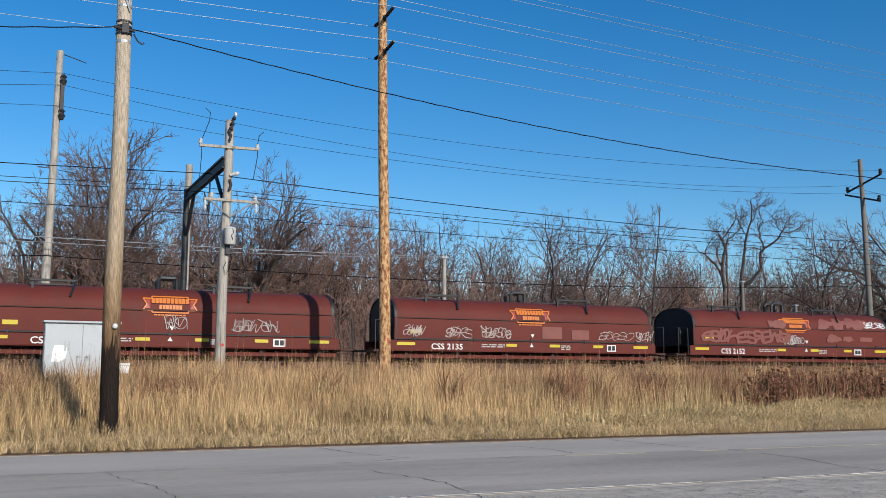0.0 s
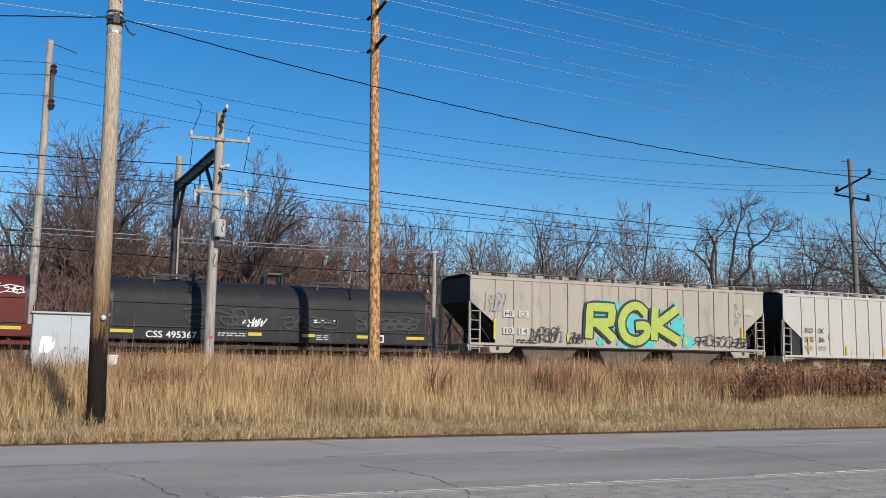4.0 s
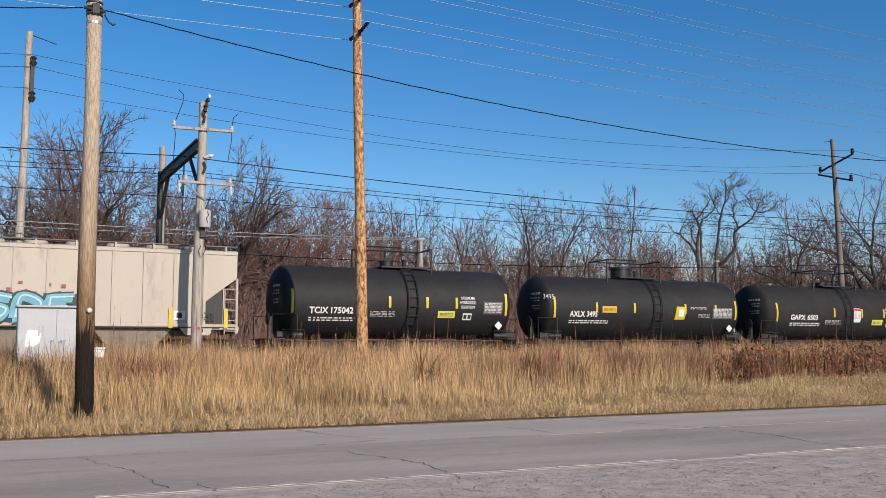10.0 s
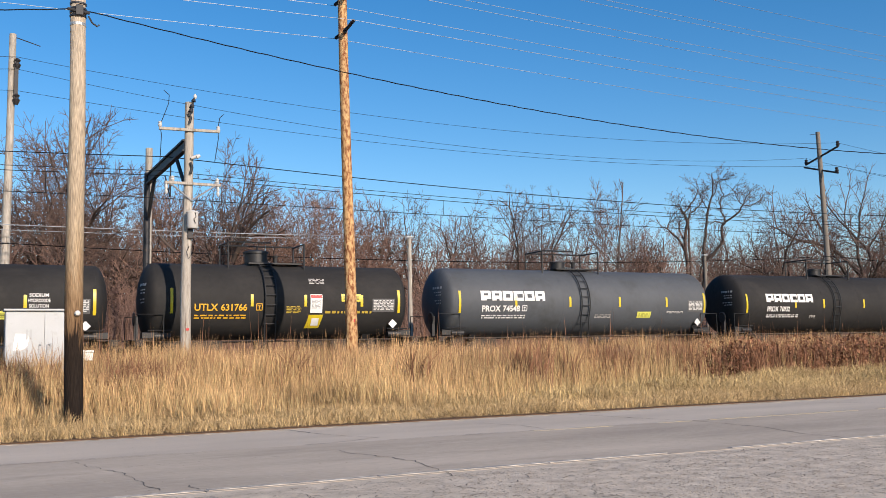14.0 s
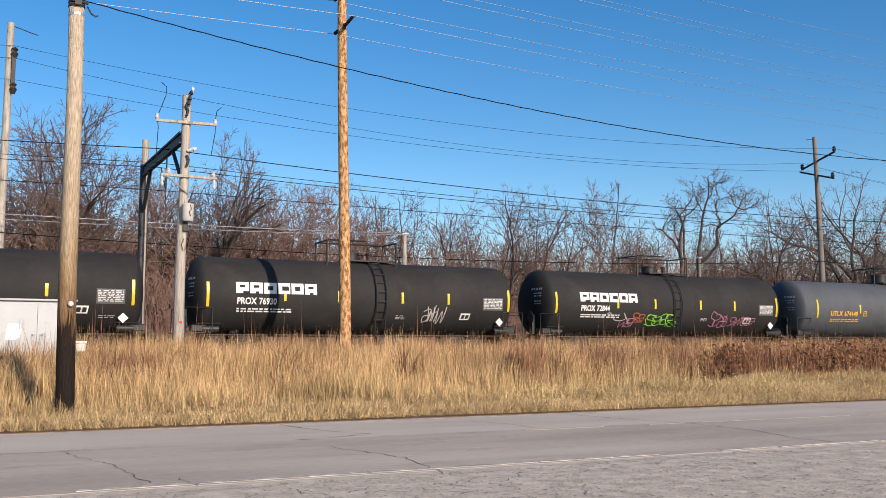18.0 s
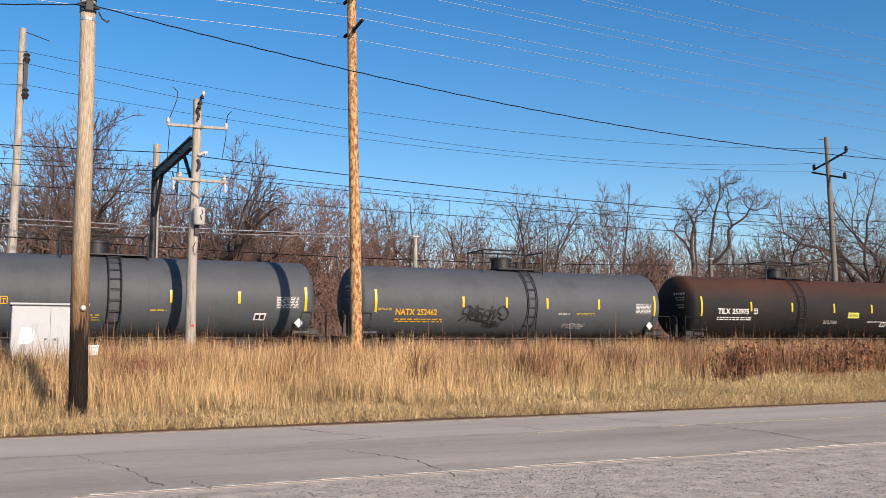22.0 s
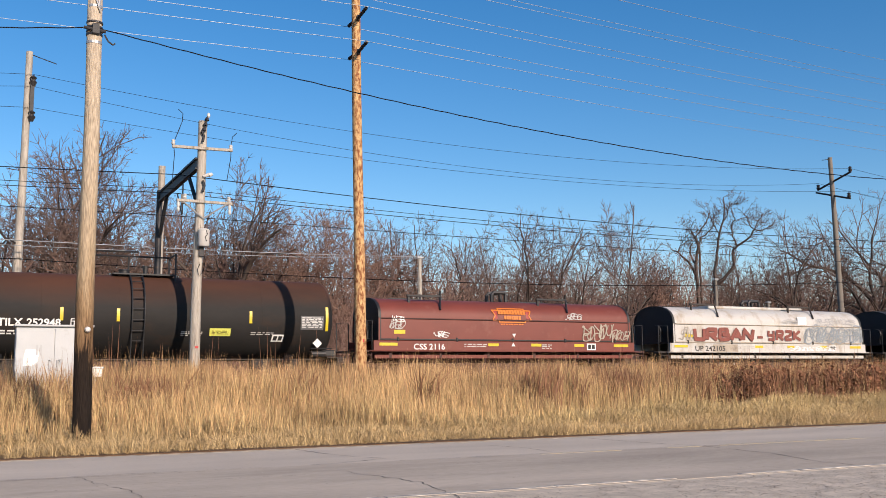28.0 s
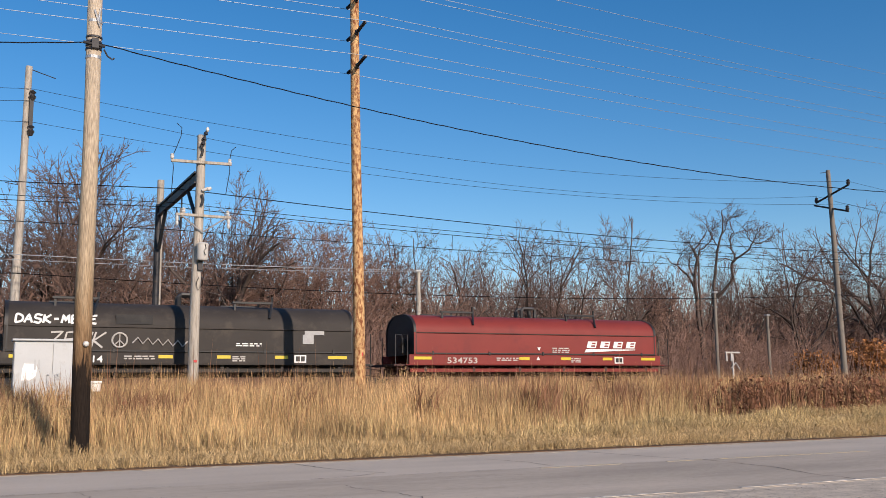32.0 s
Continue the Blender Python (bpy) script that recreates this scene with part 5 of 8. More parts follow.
def dress_v(car, L, h, rng):
    emblem(car, L, h, rng)
    marks(car, L)
    scrawl(car, -0.47 * L, 2.42, 0.6, 0.4, OFFWHITE, rng, 3, 0.03)
    scrawl(car, -0.46 * L, 2.7, 0.5, 0.25, WHITE, rng, 3, 0.025)
    scrawl(car, -0.31 * L, 2.08, 0.6, 0.25, WHITE, rng, 3, 0.03)
    scrawl(car, 0.22 * L, 2.95, 0.8, 0.28, OFFWHITE, rng, 4, 0.03)
    scrawl(car, 0.28 * L, 2.05, 1.9, 0.75, HOP_BAY, rng, 6, 0.05)
    scrawl(car, 0.42 * L, 2.05, 0.8, 0.4, HOP_BAY, rng, 4, 0.04)


def dress_w(car, L, h, rng):
    part("roof_plank", MB().box((-0.015 * L, 0, 3.78), (0.51 * L, 1.3, 0.14), 0.03), HOOD_WHITE, car, "raised flat plank along the roof")
    scrawl(car, -5.1, 2.12, 3.85, 0.52, SPRAY_BRICK, rng, thick=0.2, text="URBAN", label="large brick-red spray letters", lean=0.0)
    scrawl(car, -0.4, 2.14, 2.3, 0.46, SPRAY_BRICK, rng, thick=0.15, text="4R2K", label="brick-red spray letters", lean=0.0)
    plate(car, -0.85, 2.26, 0.35, 0.12, SPRAY_BRICK, "graffiti")
    scrawl(car, 2.1, 2.05, 3.8, 0.8, SPRAY_SLATE, rng, 7, 0.06)
    scrawl(car, 2.0, 2.02, 4.0, 0.8, SPRAY_SLATE, rng, 9, 0.045)
    scrawl(car, 2.2, 2.2, 3.6, 0.7, PANEL, rng, 8, 0.03)
    scrawl(car, 0.05 * L, 2.98, 1.2, 0.2, PANEL, rng, 7, 0.018)
    scrawl(car, 0.24 * L, 2.98, 2.6, 0.3, PANEL, rng, 9, 0.02)
    plate(car, 0.165 * L, 3.12, 0.6, 0.4, CAB_PATCH, "paint_patch", y=-HALF * 0.985)
    plate(car, -0.25 * L, 1.71, 1.6, 0.36, HOP_BAY, "paint_patch", d=0.006)
    scrawl(car, 0.08 * L, 1.6, 3.0, 0.2, CAB_PATCH, rng, 10, 0.02)
    scrawl(car, -0.48 * L, 2.1, 0.8, 0.6, HOP_BAY, rng, 4, 0.03)


def dress_x(car, L, h, rng):
    scrawl(car, -6.15, 2.96, 2.75, 0.3, WHITE, rng, thick=0.075, text="DASK-MEME", label="white spray letters", lean=0.1)
    scrawl(car, -5.1, 2.1, 1.95, 0.56, OFFWHITE, rng, thick=0.065, text="ZENK", label="white spray letters", lean=0.25)
    ring = MB()
    pts = [(0.26 * math.cos(a * math.pi / 8), -HALF - 0.02, 0.26 * math.sin(a * math.pi / 8)) for a in range(17)]
    ring.path(pts, 0.034, 5).path([(0, -HALF - 0.02, -0.26), (0, -HALF - 0.02, 0.26)], 0.02, 5).path([(0, -HALF - 0.02, 0), (0.18, -HALF - 0.02, -0.18)], 0.02, 5).path([(0, -HALF - 0.02, 0), (-0.18, -HALF - 0.02, -0.18)], 0.02, 5)
    part("graffiti", ring, OFFWHITE, car, "white spray circle", at=(-2.6, 0, 2.38))
    part("graffiti", MB().path([(-2.15 + 0.18 * i, -HALF - 0.02, (2.5 if i % 2 else 2.28) - 0.012 * i) for i in range(12)], 0.03, 5), OFFWHITE, car, "white zigzag spray line")
    plate(car, -2.1, 3.14, 1.3, 0.34, BLACK_CAR, "paint_patch", y=flank(3.14) + 0.04, d=0.1)
    bars(car, 0.13 * L, 2.3, 1.0, 0.045, 2, WHITE, rng)
    plate(car, 0.375 * L, 2.78, 0.8, 0.2, PANEL, "paint_patch", y=-HALF)
    plate(car, 0.355 * L, 2.5, 0.45, 0.36, PANEL, "paint_patch")


def dress_y(car, L, h, rng):
    # a slanted white name, kept as plain blocks over a tapering stripe
    for q in range(4):
        x = 2.62 + q * 0.72
        plate(car, x, 2.43, 0.5, 0.3, WHITE, "name_block", skew=0.3, y=-HALF)
        plate(car, x + 0.06, 2.37, 0.2, 0.07, BN_RED, "name_gap", skew=0.3, y=-HALF - 0.008)
        plate(car, x + 0.09, 2.49, 0.2, 0.07, BN_RED, "name_gap", skew=0.3, y=-HALF - 0.008)
    part("name_stripe", MB().extrude([(2.2, 2.08), (5.0, 2.2), (5.05, 2.23), (2.3, 2.23)], -0.012, at=-HALF), WHITE, car)
    bars(car, 0.5, 2.25, 0.9, 0.05, 3, OFFWHITE, rng)
    marks(car, L, -0.2)


def dress_rgk(car, L, h, w, rng):
    y = -HALF - 0.05
    x0 = -2.3
    for px, pz, rx, rz in ((1.0, 3.3, 0.55, 0.5), (1.55, 3.0, 0.4, 0.75), (0.6, 3.0, 0.3, 0.32), (2.3, 2.75, 0.5, 0.45), (1.8, 1.85, 0.35, 0.25), (2.9, 1.95, 0.6, 0.3), (4.55, 2.65, 0.4, 0.4), (4.3, 3.05, 0.22, 0.3), (4.85, 2.95, 0.13, 0.22), (4.4, 3.68, 0.14, 0.13), (5.1, 1.95, 0.35, 0.28), (5.0, 2.12, 0.13, 0.25), (0.65, 1.85, 0.16, 0.2), (3.85, 3.3, 0.16, 0.14), (4.98, 2.8, 0.05, 0.05)):
        blob(car, x0 + px * 1.12, pz, rx, rz, SPRAY_TEAL, rng, y + 0.016 - 0.0012 * (int(px * 10) % 15))
    for thick, m, lift in ((0.6, SPRAY_NAVY, 0.02), (0.39, SPRAY_GREEN, 0.06)):
        scrawl(car, x0 - 0.15, 2.0, 5.4, 1.5, m, random.Random(5), thick=thick, y=y - lift, text="RGK", lean=0.0, label="tall yellow-green spray letters with dark outline" if m is SPRAY_GREEN else "")
    scrawl(car, 3.6, 1.78, 3.4, 0.48, LETTER_BLACK, rng, 9, 0.04, y=y)
    scrawl(car, -0.46 * L, 3.1, 0.95, 0.8, PANEL, rng, 4, 0.03, y=y)
    scrawl(car, -0.325 * L, 1.78, 1.6, 0.7, LETTER_BLACK, rng, 5, 0.035, y=y)
    scrawl(car, -0.2 * L, 1.76, 0.6, 0.45, LETTER_BLACK, rng, 3, 0.035, y=y)
    for x in (-0.425, -0.2, 0.2, 0.41):
        plate(car, x * L, 2.0 if abs(x) < 0.4 else 2.3, 0.12, 0.35 if abs(x) < 0.4 else 0.9, YELLOW, "reflector", y=y)
    write(car, "S", 0.385 * L, 3.6, 0.32, PANEL, y=y)
    write(car, "O", 0.385 * L, 3.2, 0.32, PANEL, y=y)
    write(car, "P", 0.385 * L, 2.8, 0.32, PANEL, y=y)
    plate(car, 0.435 * L, 3.5, 0.6, 0.3, HOP_PALE, "paint_patch", y=y)
    for i, (dx, dz, word) in enumerate(((0, 0, "HI"), (0.75, 0, "CX"), (0, -0.74, "10"), (0.75, -0.74, "14"))):
        plate(car, -0.384 * L + dx, 2.97 + dz, 0.52, 0.3, FADED_PLATE, "paint_patch", y=y)
        write(car, word, -0.384 * L + dx - 0.17, 2.86 + dz, 0.23, LETTER_BLACK, y=y - 0.02, width=0.34)
    bars(car, -0.36 * L, 1.84, 0.9, 0.06, 2, LETTER_BLACK, rng, y=y)


def dress_roix(car, L, h, w, rng):
    y = -HALF - 0.05
    for text, xx, zz, ww in (("RO", -7.85, 2.6, 0.52), ("IX", -6.95, 2.6, 0.36), ("585", -7.88, 2.15, 0.58), ("36", -6.96, 2.15, 0.4)):
        write(car, text, xx, zz, 0.26, LETTER_BLACK, y=y, bold=0.004, width=ww)
    bars(car, -7.88, 1.92, 0.5, 0.07, 2, PANEL, rng, y=y)
    bars(car, -7.05, 1.92, 0.6, 0.07, 2, PANEL, rng, y=y)
    plate(car, -6.1, 2.45, 0.26, 0.26, PANEL, "stencil_mark", y=y)
    plate(car, -6.1, 2.45, 0.2, 0.2, HOP_WHITE, "stencil_mark", y=y - 0.01)
    for x in (-0.41, -0.27, -0.125, 0.03, 0.19, 0.32, 0.425):
        plate(car, x * L, 1.76 if abs(x) < 0.4 else 1.95, 0.1, 0.45 if abs(x) < 0.4 else 0.85, YELLOW, "reflector", y=y)
    scrawl(car, 0.035 * L, 1.6, 1.5, 0.5, PANEL, rng, 5, 0.022, y=y)
    for q in (0.265, 0.325, 0.375):
        bars(car, q * L, 1.88, 0.45, 0.03, 3, PANEL, rng, y=y)


def dress_aex(car, L, h, w, rng):
    y = -HALF - 0.05
    for x, a, b in ((-0.368, "AEX", "168"), (-0.318, "", "73")):
        plate(car, x * L + 0.28, 2.78, 0.62, 0.95, FADED_PLATE, "paint_patch", y=y + 0.006)
        if a:
            write(car, a, x * L + 0.02, 2.92, 0.28, LETTER_BLACK, y=y - 0.02, width=0.53)
        write(car, b, x * L + 0.02, 2.42, 0.28, LETTER_BLACK, y=y - 0.02, width=0.18 * len(b))
    bars(car, -0.345 * L, 2.15, 0.6, 0.06, 2, LETTER_BLACK, rng, y=y)
    for x in (-0.42, 0.34, 0.47):
        plate(car, x * L, 2.35 if x < 0 else 2.0, 0.15, 1.3 if x < 0 else 0.75, YELLOW, "reflector", y=y)
    for i in range(9):
        blob(car, -3.0 + i * 0.62, 2.24 + 0.08 * math.sin(i * 1.9), 0.42 if i == 0 else 0.5, 0.45 if i == 0 else 0.54, SPRAY_RUST if i == 0 else SPRAY_NAVY, rng, y + 0.016 - 0.0015 * i)
    # fat leaning letters: a dark outline, a pale blue body, a lit rim
    for thick, m, lift in ((0.46, SPRAY_NAVY, 0.018), (0.33, SPRAY_BLUE, 0.034), (0.06, SPRAY_PALE, 0.052)):
        scrawl(car, -3.15 + (0.05 if m is SPRAY_PALE else 0.0), 1.93 + (0.05 if m is SPRAY_PALE else 0.0), 5.05, 0.74, m, random.Random(3), thick=thick, y=y - lift, text="MASDE", lean=0.18, label="blue spray letters with a dark outline" if m is SPRAY_BLUE else "")
    for i in range(26):
        plate(car, -3.4 + rng.uniform(0, 5.6), 2.8 + rng.uniform(-0.1, 0.4), rng.uniform(0.05, 0.16), rng.uniform(0.05, 0.14), SPRAY_RUST, "paint_splash", y=y + 0.004)
    plate(car, 0.36 * L, 2.1, 0.42, 0.34, WHITE, "label", y=y)
    plate(car, 0.36 * L, 2.1, 0.2, 0.2, LETTER_BLACK, "label", y=y - 0.012)
    bars(car, 0.4 * L, 2.2, 0.7, 0.05, 4, LETTER_BLACK, rng, y=y)


def fit_out(*items):
    """What is painted or fixed on one tank's flank: kind, place along the car, and more."""
    def dress(car, L, h, wrap, rng):
        r, zc = wrap
        for kind, x, *more in items:
            if kind == "sodium":
                for i, word in enumerate(("SODIUM", "HYDROXIDE", "SOLUTION")):
                    write(car, word, x + (0.04 if i != 1 else 0.0), zc + 0.16 - i * 0.19, 0.125, WHITE, wrap=wrap, bold=0.015, width=0.74 if i == 1 else 0.64)
                pl = plate(car, x + 0.36, zc - 0.56, 0.42, 0.3, WHITE, "label", wrap=wrap)
                for q in (-0.1, 0.1):
                    plate(pl, x + 0.36 + q, zc - 0.56, 0.14, 0.18, LETTER_BLACK, "label_mark", wrap=wrap, d=0.022)
            elif kind == "lime":
                z, w, m = (more + [zc - 0.48, 0.8, LIME][len(more):])[:3]
                pl = plate(car, x, z, w, 0.3, m, "label", "bright yellow label", wrap=wrap)
                bars(pl, x - w / 2 + 0.08, z + 0.045, w - 0.16, 0.03, 3, LABEL_PRINT, rng, wrap=(r + 0.01, zc))
            elif kind == "print":
                w, rows, z, m, hh = (more + [1.0, 3, zc - 0.4, OFFWHITE, 0.035][len(more):])[:5]
                bars(car, x, z, w, hh, rows, m, rng, wrap=wrap)
            elif kind == "sign":
                sg = plate(car, x, zc - 0.12, 0.5, 0.74, WHITE, "warning_sign", "white sign with a red heading", wrap=wrap)
                plate(sg, x, zc + 0.16, 0.46, 0.12, RED_SIGN, "sign_heading", wrap=wrap, d=0.022)
                bars(sg, x - 0.2, zc + 0.02, 0.4, 0.03, 7, PANEL, rng, wrap=(r + 0.01, zc))
            elif kind == "slant":
                z = more[0]
                pl = plate(car, x, z, 0.6, 0.62, YELLOW, "warning_sign", "slanted yellow sign", wrap=wrap, skew=0.18)
                plate(pl, x + 0.04, z, 0.3, 0.34, WHITE, "sign_field", wrap=wrap, d=0.022)
            elif kind == "box":
                pl = plate(car, x, more[0] if more else zc - 0.75, 0.46, 0.3, WHITE, "label", wrap=wrap, skew=0.15)
                for q in (-0.1, 0.1):
                    plate(pl, x + q, more[0] if more else zc - 0.75, 0.15, 0.18, LETTER_BLACK, "label_mark", wrap=wrap, d=0.022, skew=0.15)
            elif kind == "tag":
                w, z, hh, m, n, th = more
                scrawl(car, x, z, w, hh, m, rng, n, th, wrap=wrap)
            elif kind == "splash":
                def stick(px, pz, lift):
                    t = math.asin((pz - zc) / r)
                    return (px, -math.cos(t) * (r + 0.02 + lift), zc + math.sin(t) * (r + 0.02 + lift))
                sp = part("paint_splash", MB().add(*ribbon([(x, zc + 0.2), (x + 0.12, zc - 0.1), (x + 0.3, zc - 0.4), (x + 0.48, zc - 0.75)], 0.15, stick)), SPLASH, car, "slanted streak of spilt white paint")
                for p, q, th in (((0.0, 0.12), (0.3, 0.3), 0.1), ((0.0, 0.16), (-0.16, 0.5), 0.07), ((0.12, -0.1), (0.02, -0.5), 0.06)):
                    part("paint_run", MB().add(*ribbon([(x + p[0], zc + p[1]), (x + (p[0] + q[0]) / 2 + 0.02, zc + (p[1] + q[1]) / 2), (x + q[0], zc + q[1])], th, stick)), SPLASH, sp)
            elif kind == "text":
                write(car, more[0], x, more[1], more[2], more[3], wrap=wrap)
    return dress


CARS = [
    coil_car(-0.44, 12.12, "oxide-red coil car with arched hood, orange emblem and white scrawl", CSS_RED, CSS_RED, BLACK, "CSS 2118", seed=1, extra=dress_a),
    coil_car(14.83, 27.41, "oxide-red coil car with orange emblem and many white tags", CSS_RED, CSS_RED, BLACK, "CSS 2135", seed=2, extra=dress_b),
    coil_car(29.96, 42.5, "oxide-red coil car with orange emblem and overpainted graffiti", CSS_RED, CSS_RED, BLACK, "CSS 2152", seed=3, extra=dress_c),
    coil_car(45.33, 57.81, "dull black coil car with an arched steel hood and faint tags", BLACK_CAR, BLACK_CAR, BLACK, "CSS 495367", high_mark=False, seed=4, extra=dress_d, under=UNDER, hood_h=3.84),
    hopper_car(59.78, 76.16, "dirty cream covered hopper car with tall yellow-green graffiti", HOP_CREAM, BAY_DIM, 15, "ribbed", 5, dress_rgk, sill=1.66, bays=3, solid=False),
    hopper_car(77.34, 95.97, "clean white covered hopper car with black corner panels", HOP_WHITE, HOP_BAY, 17, "smooth", 6, dress_roix, slope=1.75, bays=0),
    hopper_car(97.35, 113.16, "pale grey covered hopper car with blue graffiti above its bays", HOP_PALE, HOP_BAY, 12, "ribbed", 7, dress_aex, bays=3, bay=0.37, slope=1.6, sill=1.74),
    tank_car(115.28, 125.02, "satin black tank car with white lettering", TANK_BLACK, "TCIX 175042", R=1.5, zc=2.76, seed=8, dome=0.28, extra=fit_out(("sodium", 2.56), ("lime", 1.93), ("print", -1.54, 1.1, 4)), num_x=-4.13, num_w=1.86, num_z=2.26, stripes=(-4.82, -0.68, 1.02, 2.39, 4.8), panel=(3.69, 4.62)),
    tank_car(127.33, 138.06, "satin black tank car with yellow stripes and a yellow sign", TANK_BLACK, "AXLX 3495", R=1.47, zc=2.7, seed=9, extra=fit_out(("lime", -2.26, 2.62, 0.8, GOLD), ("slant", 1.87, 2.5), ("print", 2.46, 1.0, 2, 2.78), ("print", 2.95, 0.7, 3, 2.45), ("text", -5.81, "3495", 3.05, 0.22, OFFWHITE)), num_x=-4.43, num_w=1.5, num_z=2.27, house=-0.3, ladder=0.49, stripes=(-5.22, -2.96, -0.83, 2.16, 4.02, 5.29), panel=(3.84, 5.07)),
    tank_car(140.37, 150.84, "satin black tank car with a warning sign by its ladder", TANK_SOFT, "GAPX 6503", R=1.42, zc=2.66, seed=10, dome=0.24, extra=fit_out(("sodium", 2.95), ("lime", 2.39), ("sign", 0.85), ("print", -1.47, 1.15, 4)), num_x=-3.92, num_w=1.9, num_z=2.27, ladder=0.2, stripes=(-4.82, -0.82, 1.2, 2.86, 5.17), panel=(4.23, 5.02)),
    tank_car(152.96, 162.88, "weathered black tank car with golden lettering and yellow signs", TANK_SOFT, "UTLX 631766", GOLD, R=1.5, zc=2.73, seed=11, extra=fit_out(("sign", 1.23), ("slant", 1.18, 1.9), ("lime", 2.71, 2.85, 0.84, YELLOW), ("print", 1.61, 2.0, 1, 2.28, DULL_YELLOW, 0.1), ("print", 0.98, 0.65, 4, 3.6), ("print", 0.0, 0.6, 5, 2.5, DULL_YELLOW)), num_x=-3.59, num_w=2.02, num_z=2.33, mark=2.5, house=-0.59, ladder=-0.65, stripes=(-4.43, -1.38, 0.78, 3.17, 4.82), panel=(3.64, 4.62)),
    tank_car(165.34, 179.1, "slate grey tank car with a white block name", TANK_GREY, "PROX 74548", R=1.54, zc=2.74, seed=12, dome=0.34, extra=fit_out(("print", 0.39, 0.9, 3, 2.15), ("lime", 3.2, 2.15), ("print", 4.53, 1.0, 2, 2.3)), big_name=True, num_x=-5.56, num_w=1.9, mark=2.15, end_rails=True, ladder=-0.2, house=-0.39, stripes=(-6.64, -3.85, -1.0, 1.76, 4.51, 6.84), panel=(5.81, 6.74)),
    tank_car(181.75, 195.2, "black tank car with a white block name", TANK_SOFT, "PROX 76932", R=1.54, zc=2.72, seed=13, dome=0.34, extra=fit_out(("print", -2.26, 0.4, 3, 2.1), ("box", 4.92, 2.05), ("print", 5.51, 0.6, 2, 1.85)), big_name=True, num_x=-5.29, num_w=1.55, ladder=-0.34, stripes=(-6.64, -3.32, -1.29, 1.71, 3.73, 6.69), panel=(5.41, 6.4)),
    tank_car(197.85, 211.11, "black tank car with a block name and a small sprayed face", TANK_SOFT, "PROX 76930", R=1.54, zc=2.73, seed=14, dome=0.34, extra=fit_out(("tag", 2.41, 0.9, 1.75, 0.6, OFFWHITE, 4, 0.035), ("box", 4.53, 2.0), ("print", 1.28, 0.4, 3, 2.0)), big_name=True, num_x=-5.46, num_w=1.57, end_rails=True, num_z=2.35, ladder=0.54, stripes=(-6.59, -3.55, -1.29, 1.52, 3.67, 6.64), panel=(5.36, 6.35)),
    tank_car(213.56, 227.2, "black tank car with a white block name and coloured tags", TANK_SOFT, "PROX 72844", R=1.54, zc=2.73, seed=15, dome=0.34, extra=fit_out(("tag", -3.89, 0.7, 1.75, 0.5, OFFWHITE, 1, 0.035), ("tag", -3.15, 0.6, 1.65, 0.4, SPRAY_PINK, 2, 0.028), ("tag", -2.46, 0.55, 1.85, 0.45, SPRAY_RUST, 2, 0.03), ("tag", -1.72, 1.6, 1.72, 0.5, SPRAY_LIME, 4, 0.032), ("tag", 2.26, 1.1, 1.7, 0.65, SPRAY_PINK, 4, 0.028), ("tag", 3.54, 1.5, 1.75, 0.4, SPRAY_PINK, 4, 0.022), ("box", 4.82, 2.0), ("print", 1.77, 0.4, 3, 2.1)), big_name=True, num_x=-5.39, num_w=1.6, num_z=2.35, ladder=0.25, stripes=(-6.74, -3.31, -1.11, 1.69, 3.89, 6.74), panel=(5.53, 6.49)),
    tank_car(229.36, 244.67, "slate grey tank car with golden lettering", TANK_GREY, "UTLX 674149", GOLD, R=1.54, zc=2.72, seed=16, extra=fit_out(("print", -0.64, 0.45, 3, 2.0, DULL_YELLOW, 0.05), ("print", 1.57, 0.6, 1, 2.2, DULL_YELLOW, 0.06), ("box", 5.71, 2.0)), num_x=-5.98, num_w=2.05, num_z=2.33, mark=2.6, end_rails=True, ladder=0.3, stripes=(-6.94, -3.74, -0.67, 2.31, 4.87, 7.53), panel=(6.3, 7.28)),
    tank_car(247.12, 261.93, "slate grey tank car with golden lettering and a black tag", TANK_GREY, "NATX 252462", GOLD, R=1.54, zc=2.72, seed=17, extra=fit_out(("tag", -3.18, 2.1, 1.95, 0.55, LETTER_BLACK, 6, 0.06), ("tag", -1.97, 0.8, 1.7, 0.3, LETTER_BLACK, 4, 0.03), ("print", -6.89, 0.6, 2, 2.4, DULL_YELLOW), ("print", 1.87, 0.6, 2, 2.3), ("print", 2.85, 1.0, 2, 2.3, DULL_YELLOW), ("tag", 2.16, 1.0, 1.65, 0.25, OFFWHITE, 5, 0.025)), num_x=-6.1, num_w=1.9, num_z=2.14, end_rails=True, ladder=0.46, stripes=(-6.99, -2.96, -0.83, 1.26, 4.04, 7.23), panel=(6.1, 7.04)),
    tank_car(264.38, 279.19, "black tank car with rusty stains along its top", TANK_RUST, "TILX 253975", R=1.56, zc=2.76, seed=18, extra=fit_out(("lime", 3.2, 2.4), ("print", 1.08, 1.0, 3, 2.1), ("print", 4.33, 1.1, 2, 2.1), ("box", 5.61, 1.95)), num_x=-6.17, num_w=2.0, num_z=2.38, mark=2.45, ladder=-0.56, house=-0.59, stripes=(-7.18, -4.01, -1.24, 1.75, 4.56, 7.28), panel=(6.2, 7.08)),
